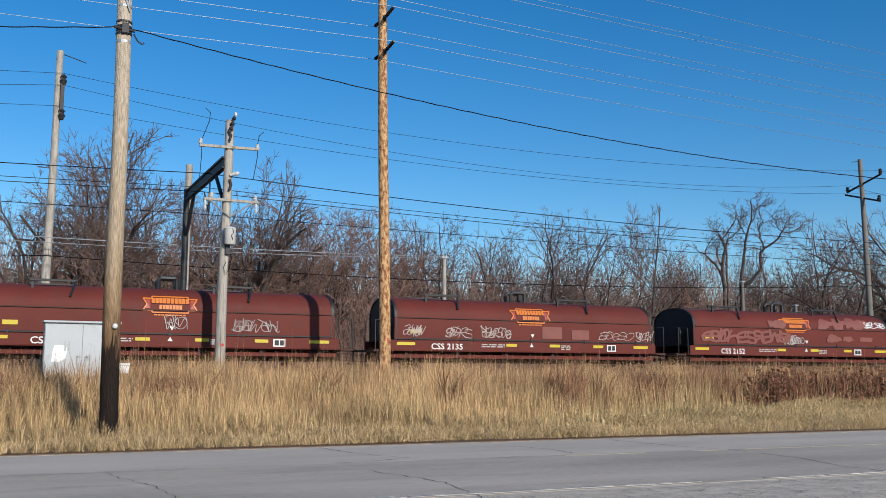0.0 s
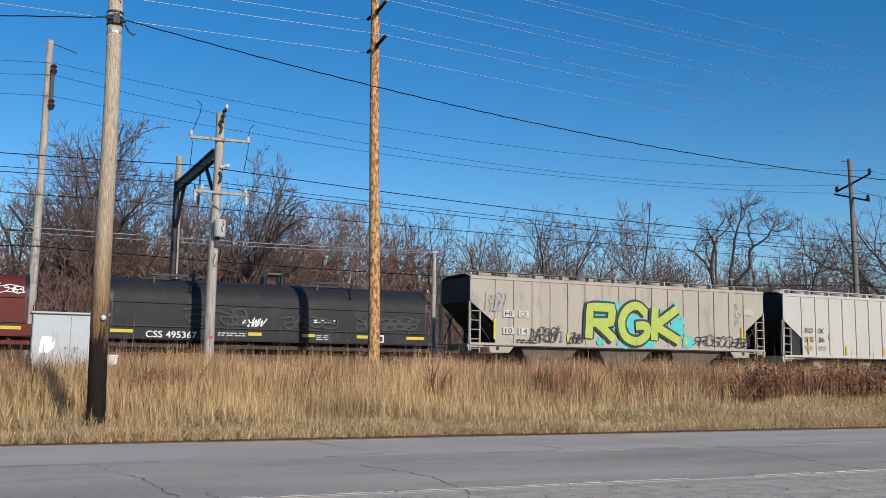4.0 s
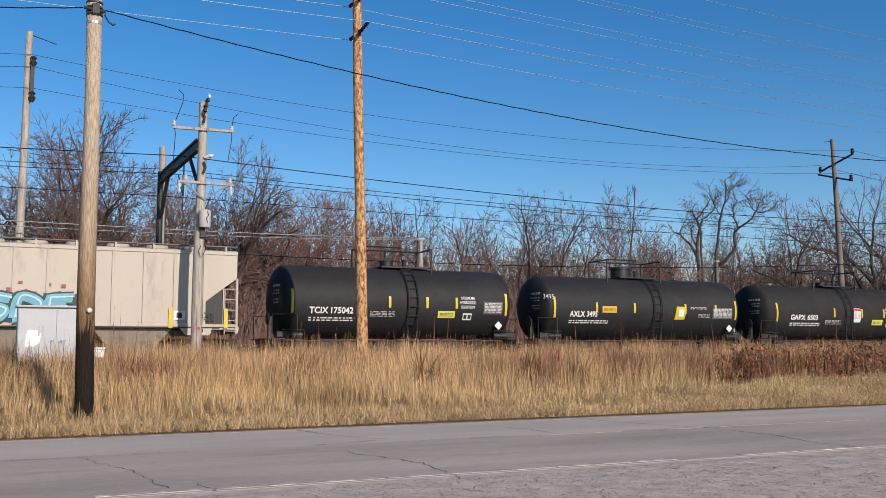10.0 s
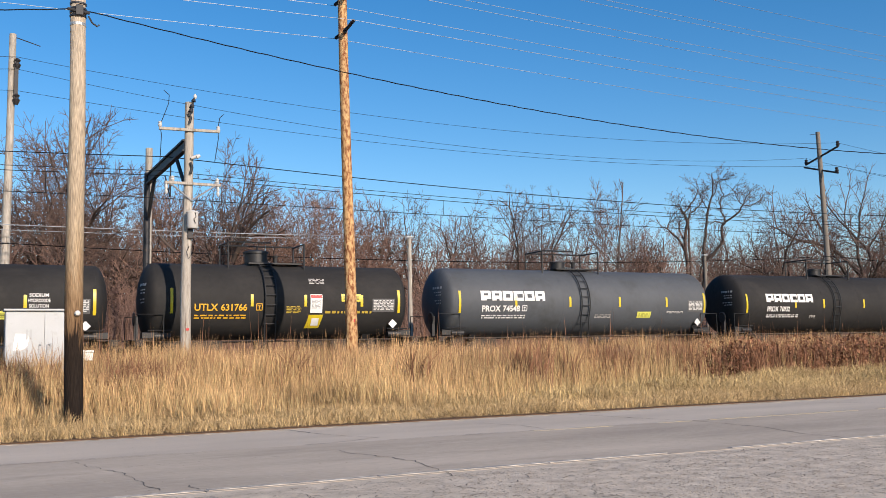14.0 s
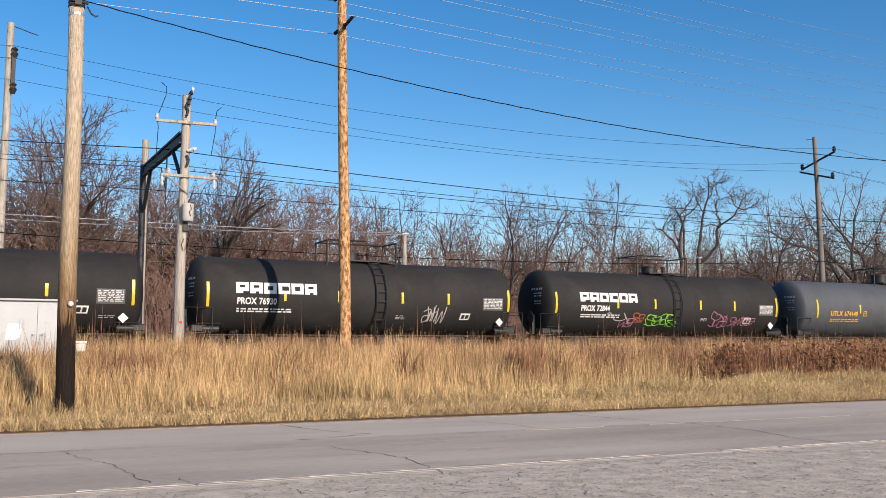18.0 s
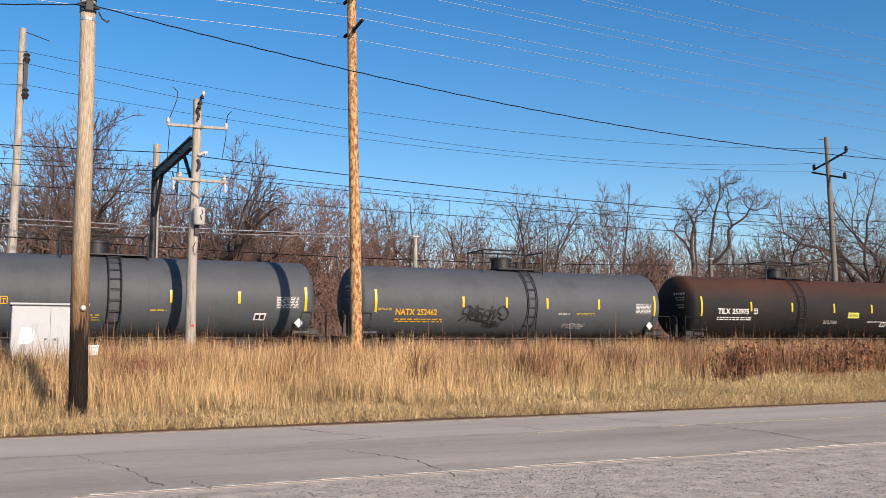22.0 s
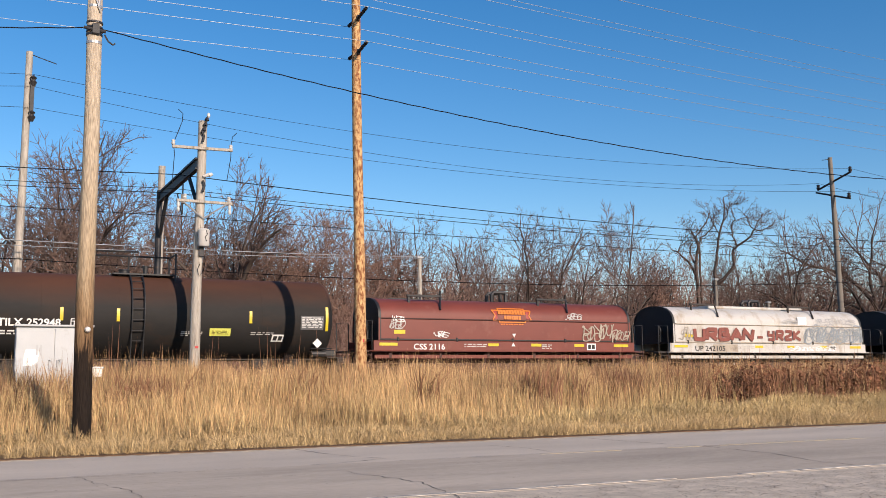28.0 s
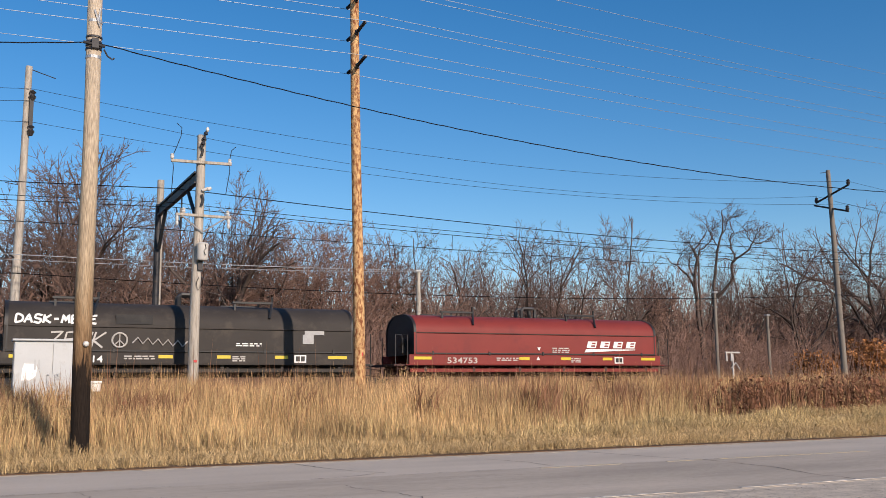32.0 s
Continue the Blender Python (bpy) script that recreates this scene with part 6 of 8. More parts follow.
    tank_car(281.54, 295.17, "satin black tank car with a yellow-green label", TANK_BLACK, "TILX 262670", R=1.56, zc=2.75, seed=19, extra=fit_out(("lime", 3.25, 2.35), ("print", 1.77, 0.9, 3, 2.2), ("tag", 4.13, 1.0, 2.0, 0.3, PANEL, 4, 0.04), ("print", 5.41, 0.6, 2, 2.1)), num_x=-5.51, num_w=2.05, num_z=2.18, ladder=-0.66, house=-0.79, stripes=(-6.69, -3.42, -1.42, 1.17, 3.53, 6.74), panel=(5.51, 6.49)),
    tank_car(297.53, 310.76, "rust-stained black tank car with a splash of white paint", TANK_RUST, "TILX 252948", dome=0.2, R=1.57, zc=2.78, seed=20, extra=fit_out(("splash", -6.1), ("lime", 2.36, 2.2), ("print", 0.89, 0.8, 3, 2.2), ("print", 3.54, 0.9, 2, 2.2), ("box", 4.62, 2.0)), num_x=-5.36, num_w=2.05, num_z=2.34, mark=2.5, ladder=-0.67, house=-0.79, stripes=(-6.49, -3.29, -1.37, 1.26, 3.51, 6.59), panel=(5.51, 6.45)),
    coil_car(313.02, 325.47, "faded red coil car with an orange emblem and pale tags", RED_FADED, RED_FADED, BLACK, "CSS 2116", seed=21, extra=dress_v),
    coil_car(328.12, 340.57, "weathered white coil car with rust-red graffiti letters", HOOD_WHITE, HOOD_WHITE, BLACK, "UP 242105", LETTER_BLACK, seed=22, extra=dress_w, under=UNDER),
    coil_car(343.17, 355.92, "dull black coil car with white graffiti on its hood", BLACK_COIL, BLACK_COIL, BLACK, "LW  42014", high_mark=False, seed=23, extra=dress_x, under=UNDER, hood_h=3.82),
    coil_car(358.71, 371.07, "bright red coil car with a slanted white name", BN_RED, BN_RED, BLACK, "534753", num_mat=OFFWHITE, high_mark=False, seed=24, extra=dress_y, under=UNDER_RED, hood_h=3.68),
]


# ---- poles and lines ----
def pole(name, label, x, y, z0, z1, r0, r1, material, lean=(0, 0), knots=10):
    """A round timber pole that tapers and wavers a little."""
    po = thing(name, label, "utility pole", "poles along the railway", (x, y, z0))
    H, n, m = z1 - z0, knots, 16
    def ring(k, extra=0.0):
        r = r0 + (r1 - r0) * k + extra
        ox, oy = lean[0] * k + 0.012 * math.sin(k * 9 + x), lean[1] * k
        return [(ox + r * math.cos(2 * math.pi * i / m) * (1 + 0.03 * math.sin(3 * i + k * 7)), oy + r * math.sin(2 * math.pi * i / m), H * k) for i in range(m)]
    ks = [i / (n * 2) for i in range(n * 2 + 1)]
    part("shaft", MB().sweep([ring(k) for k in ks]), material, po, smooth=True)
    return po, ring


def insulator(parent, p, q, n=5, r=0.075, name="insulator"):
    """A string of sheds from p to q."""
    p, q = Vector(p), Vector(q)
    d = q - p
    mb = MB().tube(p, q, r * 0.35, n=8)
    for i in range(n):
        a, b = p + d * ((i + 0.3) / n), p + d * ((i + 0.75) / n)
        mb.tube(a, b, r, r * 0.55, 10)
    return part(name, mb, INSUL, parent)


def wire(name, label, pts, r, material, sag=0.0, n=24, twist=0.0):
    """A hanging wire through its supports."""
    mb, line = MB(), []
    for k, (a, b) in enumerate(zip(pts, pts[1:])):
        a, b = Vector(a), Vector(b)
        for i in range(n + (k == len(pts) - 2)):
            t = i / n
            line.append(a.lerp(b, t) - Vector((0, 0, (sag[k] if isinstance(sag, tuple) else sag) * 4 * t * (1 - t) + twist * math.sin(i * 1.7))))
    rings = []
    for p in line:
        rings.append([(p.x, p.y + r * math.cos(2 * math.pi * i / 5), p.z + r * math.sin(2 * math.pi * i / 5)) for i in range(5)])
    mb.sweep(rings)
    return tagged(new(name, mb.mesh(name, material)), label, "overhead wire", "overhead wires")


# the near pole beside the road
LP = (2.187, 20.85)
near_pole, rings = pole("utility_pole", "brown wooden utility pole with a creosote-black foot beside the road", LP[0], LP[1], -0.1, 10.3, 0.187, 0.15, POLE_NEAR, (-0.08, 0))
part("white_knob", MB().lathe([(-0.27, 0.0), (-0.26, 0.04), (-0.22, 0.06), (-0.18, 0.05), (-0.15, 0.02)], "y", 14, (0.02, 0, 2.42)), PORCELAIN, near_pole, "white porcelain knob", True)
part("cable_clamp", MB().box((-0.06, -0.17, 8.8), (0.14, 0.1, 0.24), 0.02).tube((-0.3, -0.18, 8.8), (0.14, -0.18, 8.76), 0.035), STEEL_DARK, near_pole)
for z in (8.68, 8.76, 8.84, 8.95):
    part("cable_wrap", MB().lathe([(z, 0.158), (z + 0.01, 0.172), (z + 0.045, 0.172), (z + 0.055, 0.158)], "z", 16, (-0.07, 0, 0)), INSUL, near_pole)
part("bolt_bracket", MB().path([(-0.1, -0.17, 9.55), (-0.02, -0.19, 9.3), (0.02, -0.17, 9.2)], 0.022).path([(0.02, -0.17, 9.6), (-0.02, -0.19, 9.3)], 0.022), GALV, near_pole)
part("cable_loop", MB().path([(0.12, -0.16, 8.7), (0.2, -0.16, 8.56), (0.3, -0.16, 8.5), (0.34, -0.16, 8.54)], 0.018), STEEL_DARK, near_pole)
part("pole_strap", MB().lathe([(8.5, 0.156), (8.5, 0.164), (8.56, 0.164), (8.56, 0.156)], "z", 16, (-0.067, 0, 0)), GALV, near_pole)
part("pole_strap", MB().lathe([(9.3, 0.153), (9.3, 0.161), (9.36, 0.161), (9.36, 0.153)], "z", 16, (-0.072, 0, 0)), GALV, near_pole)

# the tall flaking pole of the power line
MP = (12.315, 31.0)
mid_pole, rings = pole("utility_pole", "tall orange-brown flaking wooden power pole in the grass", MP[0], MP[1], 0.3, 19.3, 0.21, 0.14, POLE_PATCH, (-0.37, 0), knots=14)
for i, z in enumerate((12.83, 14.08, 15.32, 16.56)):
    px = -0.37 * (z - 0.6) / 19
    for q in (-1, 1):
        insulator(mid_pole, (px, q * 0.16, z - 0.3), (px, q * (1.05 if q < 0 else 0.78), z - 0.3 + (0.12 if q < 0 else 0.02)), 7, 0.07)
    part("insulator_base", MB().box((px, 0, z - 0.3), (0.1, 0.46, 0.2), 0.02), STEEL_DARK, mid_pole)
part("red_tag", MB().box((0.0, -0.2, 2.2), (0.05, 0.02, 0.12)), RED_SIGN, mid_pole)

# catenary portal over the track
CP = (7.38, 34.9)
cat_pole, rings = pole("catenary_pole", "grey wooden catenary pole with crossarms and a transformer can", CP[0], CP[1], 0.25, 10.35, 0.19, 0.15, POLE_GREY, (0.1, 0))
part("crossarm", MB().box((0.08, -0.18, 9.07), (2.12, 0.09, 0.1), 0.012, Matrix.Rotation(radians(-1.5), 3, "Y")), POLE_GREY, cat_pole)
part("crossarm", MB().box((0.2, -0.18, 7.15), (1.95, 0.09, 0.095), 0.012), POLE_GREY, cat_pole)
for q in (-0.55, 0.95):
    part("arm_brace", MB().path([(q, -0.2, 7.1), (0.15, -0.2, 6.55)], 0.03), GALV, cat_pole)
for q in (-0.72, 1.08):
    part("hanging_insulator", MB().lathe([(6.74, 0.02), (6.78, 0.05), (6.86, 0.06), (6.9, 0.035), (6.96, 0.06), (7.06, 0.05), (7.1, 0.02)], "z", 10, (q, -0.2, 0)), PORCELAIN, cat_pole, "white hanging insulator", True)
for s in (-0.95, 1.08):
    part("lead_wire", MB().path([(s, -0.2, 8.2 if s > 0 else 7.7), (s + 0.05, -0.2, 8.8), (s, -0.2, 9.15), (s + 0.16, -0.2, 9.6), (s + 0.28, -0.2, 9.95), (s + 0.3, -0.2, 10.25), (s + 0.12, -0.2, 10.4)] if s < 0 else [(s - 0.12, -0.2, 8.0), (s, -0.2, 8.8), (s, -0.2, 9.3), (s + 0.05, -0.2, 9.6), (s + 0.2, -0.2, 9.75)], 0.013), WIRE_MID, cat_pole)
    part("arm_insulator", MB().lathe([(9.1, 0.05), (9.16, 0.08), (9.2, 0.05), (9.26, 0.07), (9.3, 0.02)], "z", 10, (s, -0.18, 0)), PORCELAIN, cat_pole)
for s in (-0.7, 0.85):
    part("arm_insulator", MB().lathe([(7.2, 0.05), (7.26, 0.08), (7.3, 0.05), (7.36, 0.07), (7.4, 0.02)], "z", 10, (0.2 + s, -0.18, 0)), PORCELAIN, cat_pole)
part("transformer_can", MB().lathe([(5.55, 0.0), (5.55, 0.17), (5.6, 0.2), (6.05, 0.2), (6.12, 0.22), (6.16, 0.16), (6.2, 0.0)], "z", 18, (0.16, -0.33, 0)), PORCELAIN, cat_pole, "pale grey transformer can", True)
part("can_lead", MB().path([(0.2, -0.54, 6.1), (0.24, -0.56, 5.95), (0.16, -0.56, 5.85), (0.22, -0.56, 5.7)], 0.012), WIRE_DARK, cat_pole)
part("hanging_lead", MB().path([(0.14, -0.2, 5.4), (0.26, -0.24, 5.1), (0.2, -0.24, 4.7), (0.06, -0.22, 4.5), (0.0, -0.22, 4.75), (0.08, -0.22, 4.95)], 0.012), WIRE_DARK, cat_pole)
part("can_bracket", MB().box((0.12, -0.2, 5.45), (0.16, 0.12, 0.5), 0.02), STEEL_DARK, cat_pole)
part("top_insulator", MB().tube((0.06, -0.18, 9.55), (0.22, -0.2, 10.22), 0.035, n=8).tube((0.1, -0.19, 9.72), (0.12, -0.19, 9.82), 0.09, 0.06, 10).tube((0.14, -0.19, 9.9), (0.16, -0.19, 10.0), 0.09, 0.06, 10).tube((0.19, -0.2, 10.1), (0.21, -0.2, 10.2), 0.085, 0.05, 10), INSUL, cat_pole, "dark slanted strain insulator")
part("top_knob", MB().lathe([(10.2, 0.03), (10.26, 0.06), (10.32, 0.06), (10.38, 0.02)], "z", 10, (0.25, -0.2, 0)), PORCELAIN, cat_pole)
part("clamp_bracket", MB().path([(0.02, -0.2, 9.7), (0.1, -0.25, 9.5), (0.06, -0.25, 9.3)], 0.04, 6), STEEL_DARK, cat_pole)
part("side_insulator", MB().tube((0.12, -0.2, 8.05), (0.34, -0.26, 8.14), 0.05, 0.07, 10).tube((0.3, -0.26, 8.1), (0.42, -0.26, 8.16), 0.085, 0.05, 10), PORCELAIN, cat_pole)
part("side_bracket", MB().path([(0.1, -0.22, 7.9), (0.16, -0.24, 7.72), (0.1, -0.24, 7.5)], 0.045, 6), STEEL_DARK, cat_pole)
part("painted_ring", MB().box((0.05, -0.185, 2.05), (0.12, 0.02, 0.08)), RED_SIGN, cat_pole, "faded red paint mark")
cat_pole.location.z, cat_pole.scale = 0.2, (1.042, 1.042, 1.042)
gantry = thing("catenary_gantry", "black steel lattice beam across the track on a far post", "gantry", at=(CP[0] - 0.05, 0, 0))
part("beam", MB().box((0, 38.75, 9.3), (0.18, 7.7, 0.08), 0.02).box((0, 38.75, 8.92), (0.18, 7.7, 0.08), 0.02).box((0, 38.75, 9.11), (0.05, 7.7, 0.34)), STEEL_DARK, gantry)
part("knee_brace", MB().path([(0, 42.2, 7.4), (0, 40.9, 8.85)], 0.08), STEEL_DARK, gantry)
part("knee_brace", MB().path([(0.0, 35.1, 7.8), (0.0, 36.3, 8.8)], 0.08), STEEL_DARK, gantry)
part("far_post", MB().tube((-0.02, 42.5, 0.2), (-0.02, 42.5, 9.4), 0.15, 0.13, 12), STEEL_DARK, gantry)
part("timber_post", MB().tube((0.1, 42.95, 0.2), (0.12, 42.95, 10.6), 0.18, 0.15, 12), POLE_GREY, gantry)
part("wire_hanger", MB().tube((0, 37.5, 8.8), (0, 37.5, 7.6), 0.03).box((0, 37.5, 8.2), (0.12, 0.12, 0.4), 0.02), INSUL, gantry)
part("registration_arm", MB().path([(0, 38.6, 8.6), (0.0, 37.6, 7.6)], 0.03), STEEL_DARK, gantry)

# poles of the line beyond the track
FY = 44.0


def far_pole(x, arms):
    p, rings = pole("utility_pole", "tall weathered wooden pole beyond the track with dark insulators", x, FY, 0.2, 15.4, 0.21, 0.14, POLE_FAR if arms else POLE_GREY, (-0.35 if arms else 0.1, 0))
    if arms:
        part("crossarm", MB().tube((-0.3, -1.55, 13.95), (-0.3, 1.2, 13.2), 0.07, n=8).tube((-0.3, 1.35, 13.05), (-0.3, -1.4, 12.2), 0.06, n=8), STEEL_DARK, p)
        for y, z in ((-1.5, 14.1), (1.15, 13.35), (-1.3, 12.4)):
            part("insulator", MB().lathe([(z - 0.15, 0.08), (z, 0.14), (z + 0.05, 0.08), (z + 0.15, 0.12), (z + 0.22, 0.03)], "z", 10, (-0.3, y, 0)), INSUL, p)
        part("ground_rod", MB().path([(-0.3, 0, 15.1), (-1.1, 0, 14.95)], 0.02), STEEL_DARK, p)
        part("low_bracket", MB().path([(-0.2, 0, 9.4), (-0.8, -0.3, 9.5), (-1.1, -0.3, 9.3)], 0.025), STEEL_DARK, p)
    else:
        for z in (13.9, 12.35):
            part("insulator", MB().lathe([(z - 0.3, 0.08), (z - 0.1, 0.16), (z, 0.08), (z + 0.1, 0.15), (z + 0.2, 0.04)], "z", 10, (0.28, -0.2, 0)), INSUL, p)
        part("bracket", MB().box((0.26, -0.2, 13.1), (0.16, 0.14, 1.9), 0.02), STEEL_DARK, p)
        part("ground_rod", MB().path([(0.1, 0, 15.1), (1.2, 0, 14.8)], 0.02).path([(-0.6, 0, 9.95), (1.1, 0, 9.75)], 0.015), STEEL_DARK, p)
        part("lamp_bracket", MB().path([(-0.1, -0.2, 6.7), (-0.4, -0.4, 6.9), (-0.6, -0.4, 6.6)], 0.04), STEEL_DARK, p)
    return p


far_pole(1.75, False)
far_pole(51.3, True)
far_pole(-46, True)
far_pole(104, True)

# short pale posts beyond the track
for x, y, h in ((20.2, 43.0, 6.85), (44.2, 48.0, 7.1), (48.8, 48.0, 5.7)):
    po = thing("marker_post", "pale grey slim post beyond the track", "post", "slim posts", (x, y, 0.3))
    part("shaft", MB().lathe([(0, 0.12), (h - 0.2, 0.1), (h - 0.1, 0.1)], "z", 12), POLE_GREY if x < 30 else POLE_FAR, po, smooth=True)
    part("cap", MB().box((0, 0, h - 0.06), (0.34, 0.26, 0.09), 0.02), GALV, po)

# small white timber frame beyond the track
wf = thing("white_sign_frame", "small white timber frame with a peaked brace beyond the track", "sign frame", at=(43.6, 46.0, 0.3))
part("post", MB().box((0.0, 0, 1.45), (0.1, 0.1, 2.9), 0.01), OFFWHITE, wf)
part("crossbar", MB().box((0.0, 0, 3.0), (1.2, 0.09, 0.1), 0.01), OFFWHITE, wf)
for q in (-0.5, -0.1):
    part("upright", MB().box((q, 0, 2.75), (0.1, 0.08, 0.6), 0.01), OFFWHITE, wf)
part("brace", MB().path([(-0.15, 0, 2.0), (0.25, 0, 2.35), (0.6, 0, 1.9)], 0.05), OFFWHITE, wf)

# wires
wire("overhead_cable", "black twisted communication cable sagging from the near pole", [(-38, 20.68, 8.74), (LP[0] - 0.07, 20.68, 8.73), (40.85, 20.68, 8.73)], 0.0135, WIRE_DARK, (1.7, 1.28), 200, 0.006)
for zb, zf in ((12.83, 12.94), (14.08, 14.21), (15.32, 15.45), (16.56, 16.7)):
    for z, o in ((zf, -1.05), (zb, 0.78)):
        wire("power_wire", "bare aluminium power wire along the road", [(-60, MP[1] + o, z), (MP[0] - 0.37 * (z - 0.3) / 19, MP[1] + o, z), (85, MP[1] + o, z)], 0.0085, WIRE_BRIGHT, 0.62, 30)
for z, y, sag in ((14.38, -1.5, 1.25), (13.85, 1.15, 1.5), (12.9, -1.3, 1.1)):
    wire("line_wire", "thin dark line wire beyond the track", [(-46, FY + y, z), (2.0, FY - 0.2, z - 0.03), (51.0, FY + y, z), (104, FY + y, z)], 0.01, WIRE_MID, sag, 30)
wire("messenger_wire", "dark messenger wire of the catenary", [(-46, TRACK_Y - 0.6, 9.05), (7.05, TRACK_Y - 0.6, 9.05), (58, TRACK_Y - 0.6, 9.05), (109, TRACK_Y - 0.6, 9.05)], 0.018, WIRE_DARK, 0.6, 30)
wire("messenger_wire", "dark messenger wire of the catenary", [(-46, TRACK_Y, 8.42), (7.05, TRACK_Y, 8.42), (58, TRACK_Y, 8.42), (109, TRACK_Y, 8.42)], 0.015, WIRE_MID, 0.45, 30)
wire("messenger_wire", "dark messenger wire of the catenary", [(-46, TRACK_Y + 0.1, 8.62), (7.05, TRACK_Y + 0.1, 8.62), (58, TRACK_Y + 0.1, 8.62), (109, TRACK_Y + 0.1, 8.62)], 0.013, WIRE_MID, 0.45, 30)
for i in range(9):
    x = 11.08 - 16.54 + i * 8.27
    t = (x - 7.05) % 51 / 51
    top = 8.42 - 0.45 * 4 * t * (1 - t)
    tagged(new("dropper", MB().tube((x, TRACK_Y, 7.46), (x, TRACK_Y, top), 0.011, n=5).mesh("dropper", WIRE_MID)), "thin dropper between the catenary wires", "dropper", "catenary droppers")
wire("contact_wire", "dark contact wire over the track", [(-46, TRACK_Y, 7.5), (7.05, TRACK_Y, 7.52), (58, TRACK_Y, 7.5), (109, TRACK_Y, 7.5)], 0.015, WIRE_MID, 0.12, 20)
wire("low_line", "thin dark line beyond the track", [(-46, FY, 6.6), (1.75, FY - 0.2, 6.25), (51.2, FY - 0.2, 7.05), (104, FY, 7.0)], 0.018, WIRE_DARK, 0.6, 30)
wire("span_wire", "pale bundled wires to the slim post", [(-20, 42.9, 7.15), (6.8, 42.9, 6.92), (20.2, 42.9, 7.12)], 0.02, WIRE_BRIGHT, 0.06, 20)
wire("span_wire", "pale bundled wires to the slim post", [(-20, 42.9, 6.9), (6.8, 42.9, 6.72), (20.2, 42.9, 7.05)], 0.014, WIRE_BRIGHT, 0.08, 20)


# ---- signal cabinet by the near pole ----
def cabinet():
    w, d, hgt, x, y, z = 1.96, 0.75, 2.2, 2.2, 29.0, 0.52
    cb = thing("signal_cabinet", "pale grey two-door steel signal cabinet in the tall grass", "cabinet", at=(x, y, z))
    part("body", MB().box((0, 0, hgt / 2), (w, d, hgt), 0.015), CABINET, cb)
    part("roof", MB().box((0, -0.02, hgt + 0.03), (w + 0.1, d + 0.14, 0.06), 0.015), CABINET, cb)
    part("plinth", MB().box((0, 0, -0.2), (w + 0.2, d + 0.2, 0.5), 0.02), CONCRETE, cb)
    for s, x0 in ((-1, -w / 4), (1, w / 4)):
        dr = part("door", MB().box((x0, -d / 2 - 0.02, hgt / 2), (w / 2 - 0.03, 0.04, hgt - 0.1), 0.01), CABINET, cb)
        part("handle", MB().box((-s * 0.02 + (-0.12 if s < 0 else 0.12), -d / 2 - 0.06, 1.14), (0.05, 0.04, 0.3), 0.012).tube((-0.12 if s < 0 else 0.12, -d / 2 - 0.05, 1.27), (-0.08 if s < 0 else 0.16, -d / 2 - 0.12, 1.27), 0.02), CAB_SHADE, dr)
        for q in (-0.05, 0.05):
            part("louvre", MB().box((x0 + q + (0.1 if s < 0 else 0.15), -d / 2 - 0.045, 1.55), (0.05, 0.012, 0.28)), CAB_SHADE, dr)
    # small patch on the left door, whiter than the rest of it
    part("paint_patch", MB().extrude([(-0.16, 0.0), (0.06, 0.0), (0.2, 0.1), (0.24, 0.3), (0.2, 0.44), (-0.1, 0.46), (-0.14, 0.3)], -0.008, at=-d / 2 - 0.042), CAB_PATCH, cb, "bright white patch on the cabinet door", at=(-0.62, 0, 1.12))
    rng = random.Random(4)
    scrawl(cb, 0.1, 1.15, 0.1, 0.2, CAB_SHADE, rng, 1, 0.01, y=-d / 2 - 0.045)
    bx = thing("junction_box", "small white box on a post in the grass beside the cabinet", "box", at=(3.3, 29.0, 0.34))
    part("lid", MB().box((0, 0, 1.24), (0.5, 0.42, 0.07), 0.02), WHITE, bx)
    part("body", MB().box((0, 0, 1.1), (0.44, 0.36, 0.24), 0.02), WHITE, bx)
    part("post", MB().box((0, 0, 0.48), (0.14, 0.14, 1.0), 0.02), CONCRETE, bx)


cabinet()


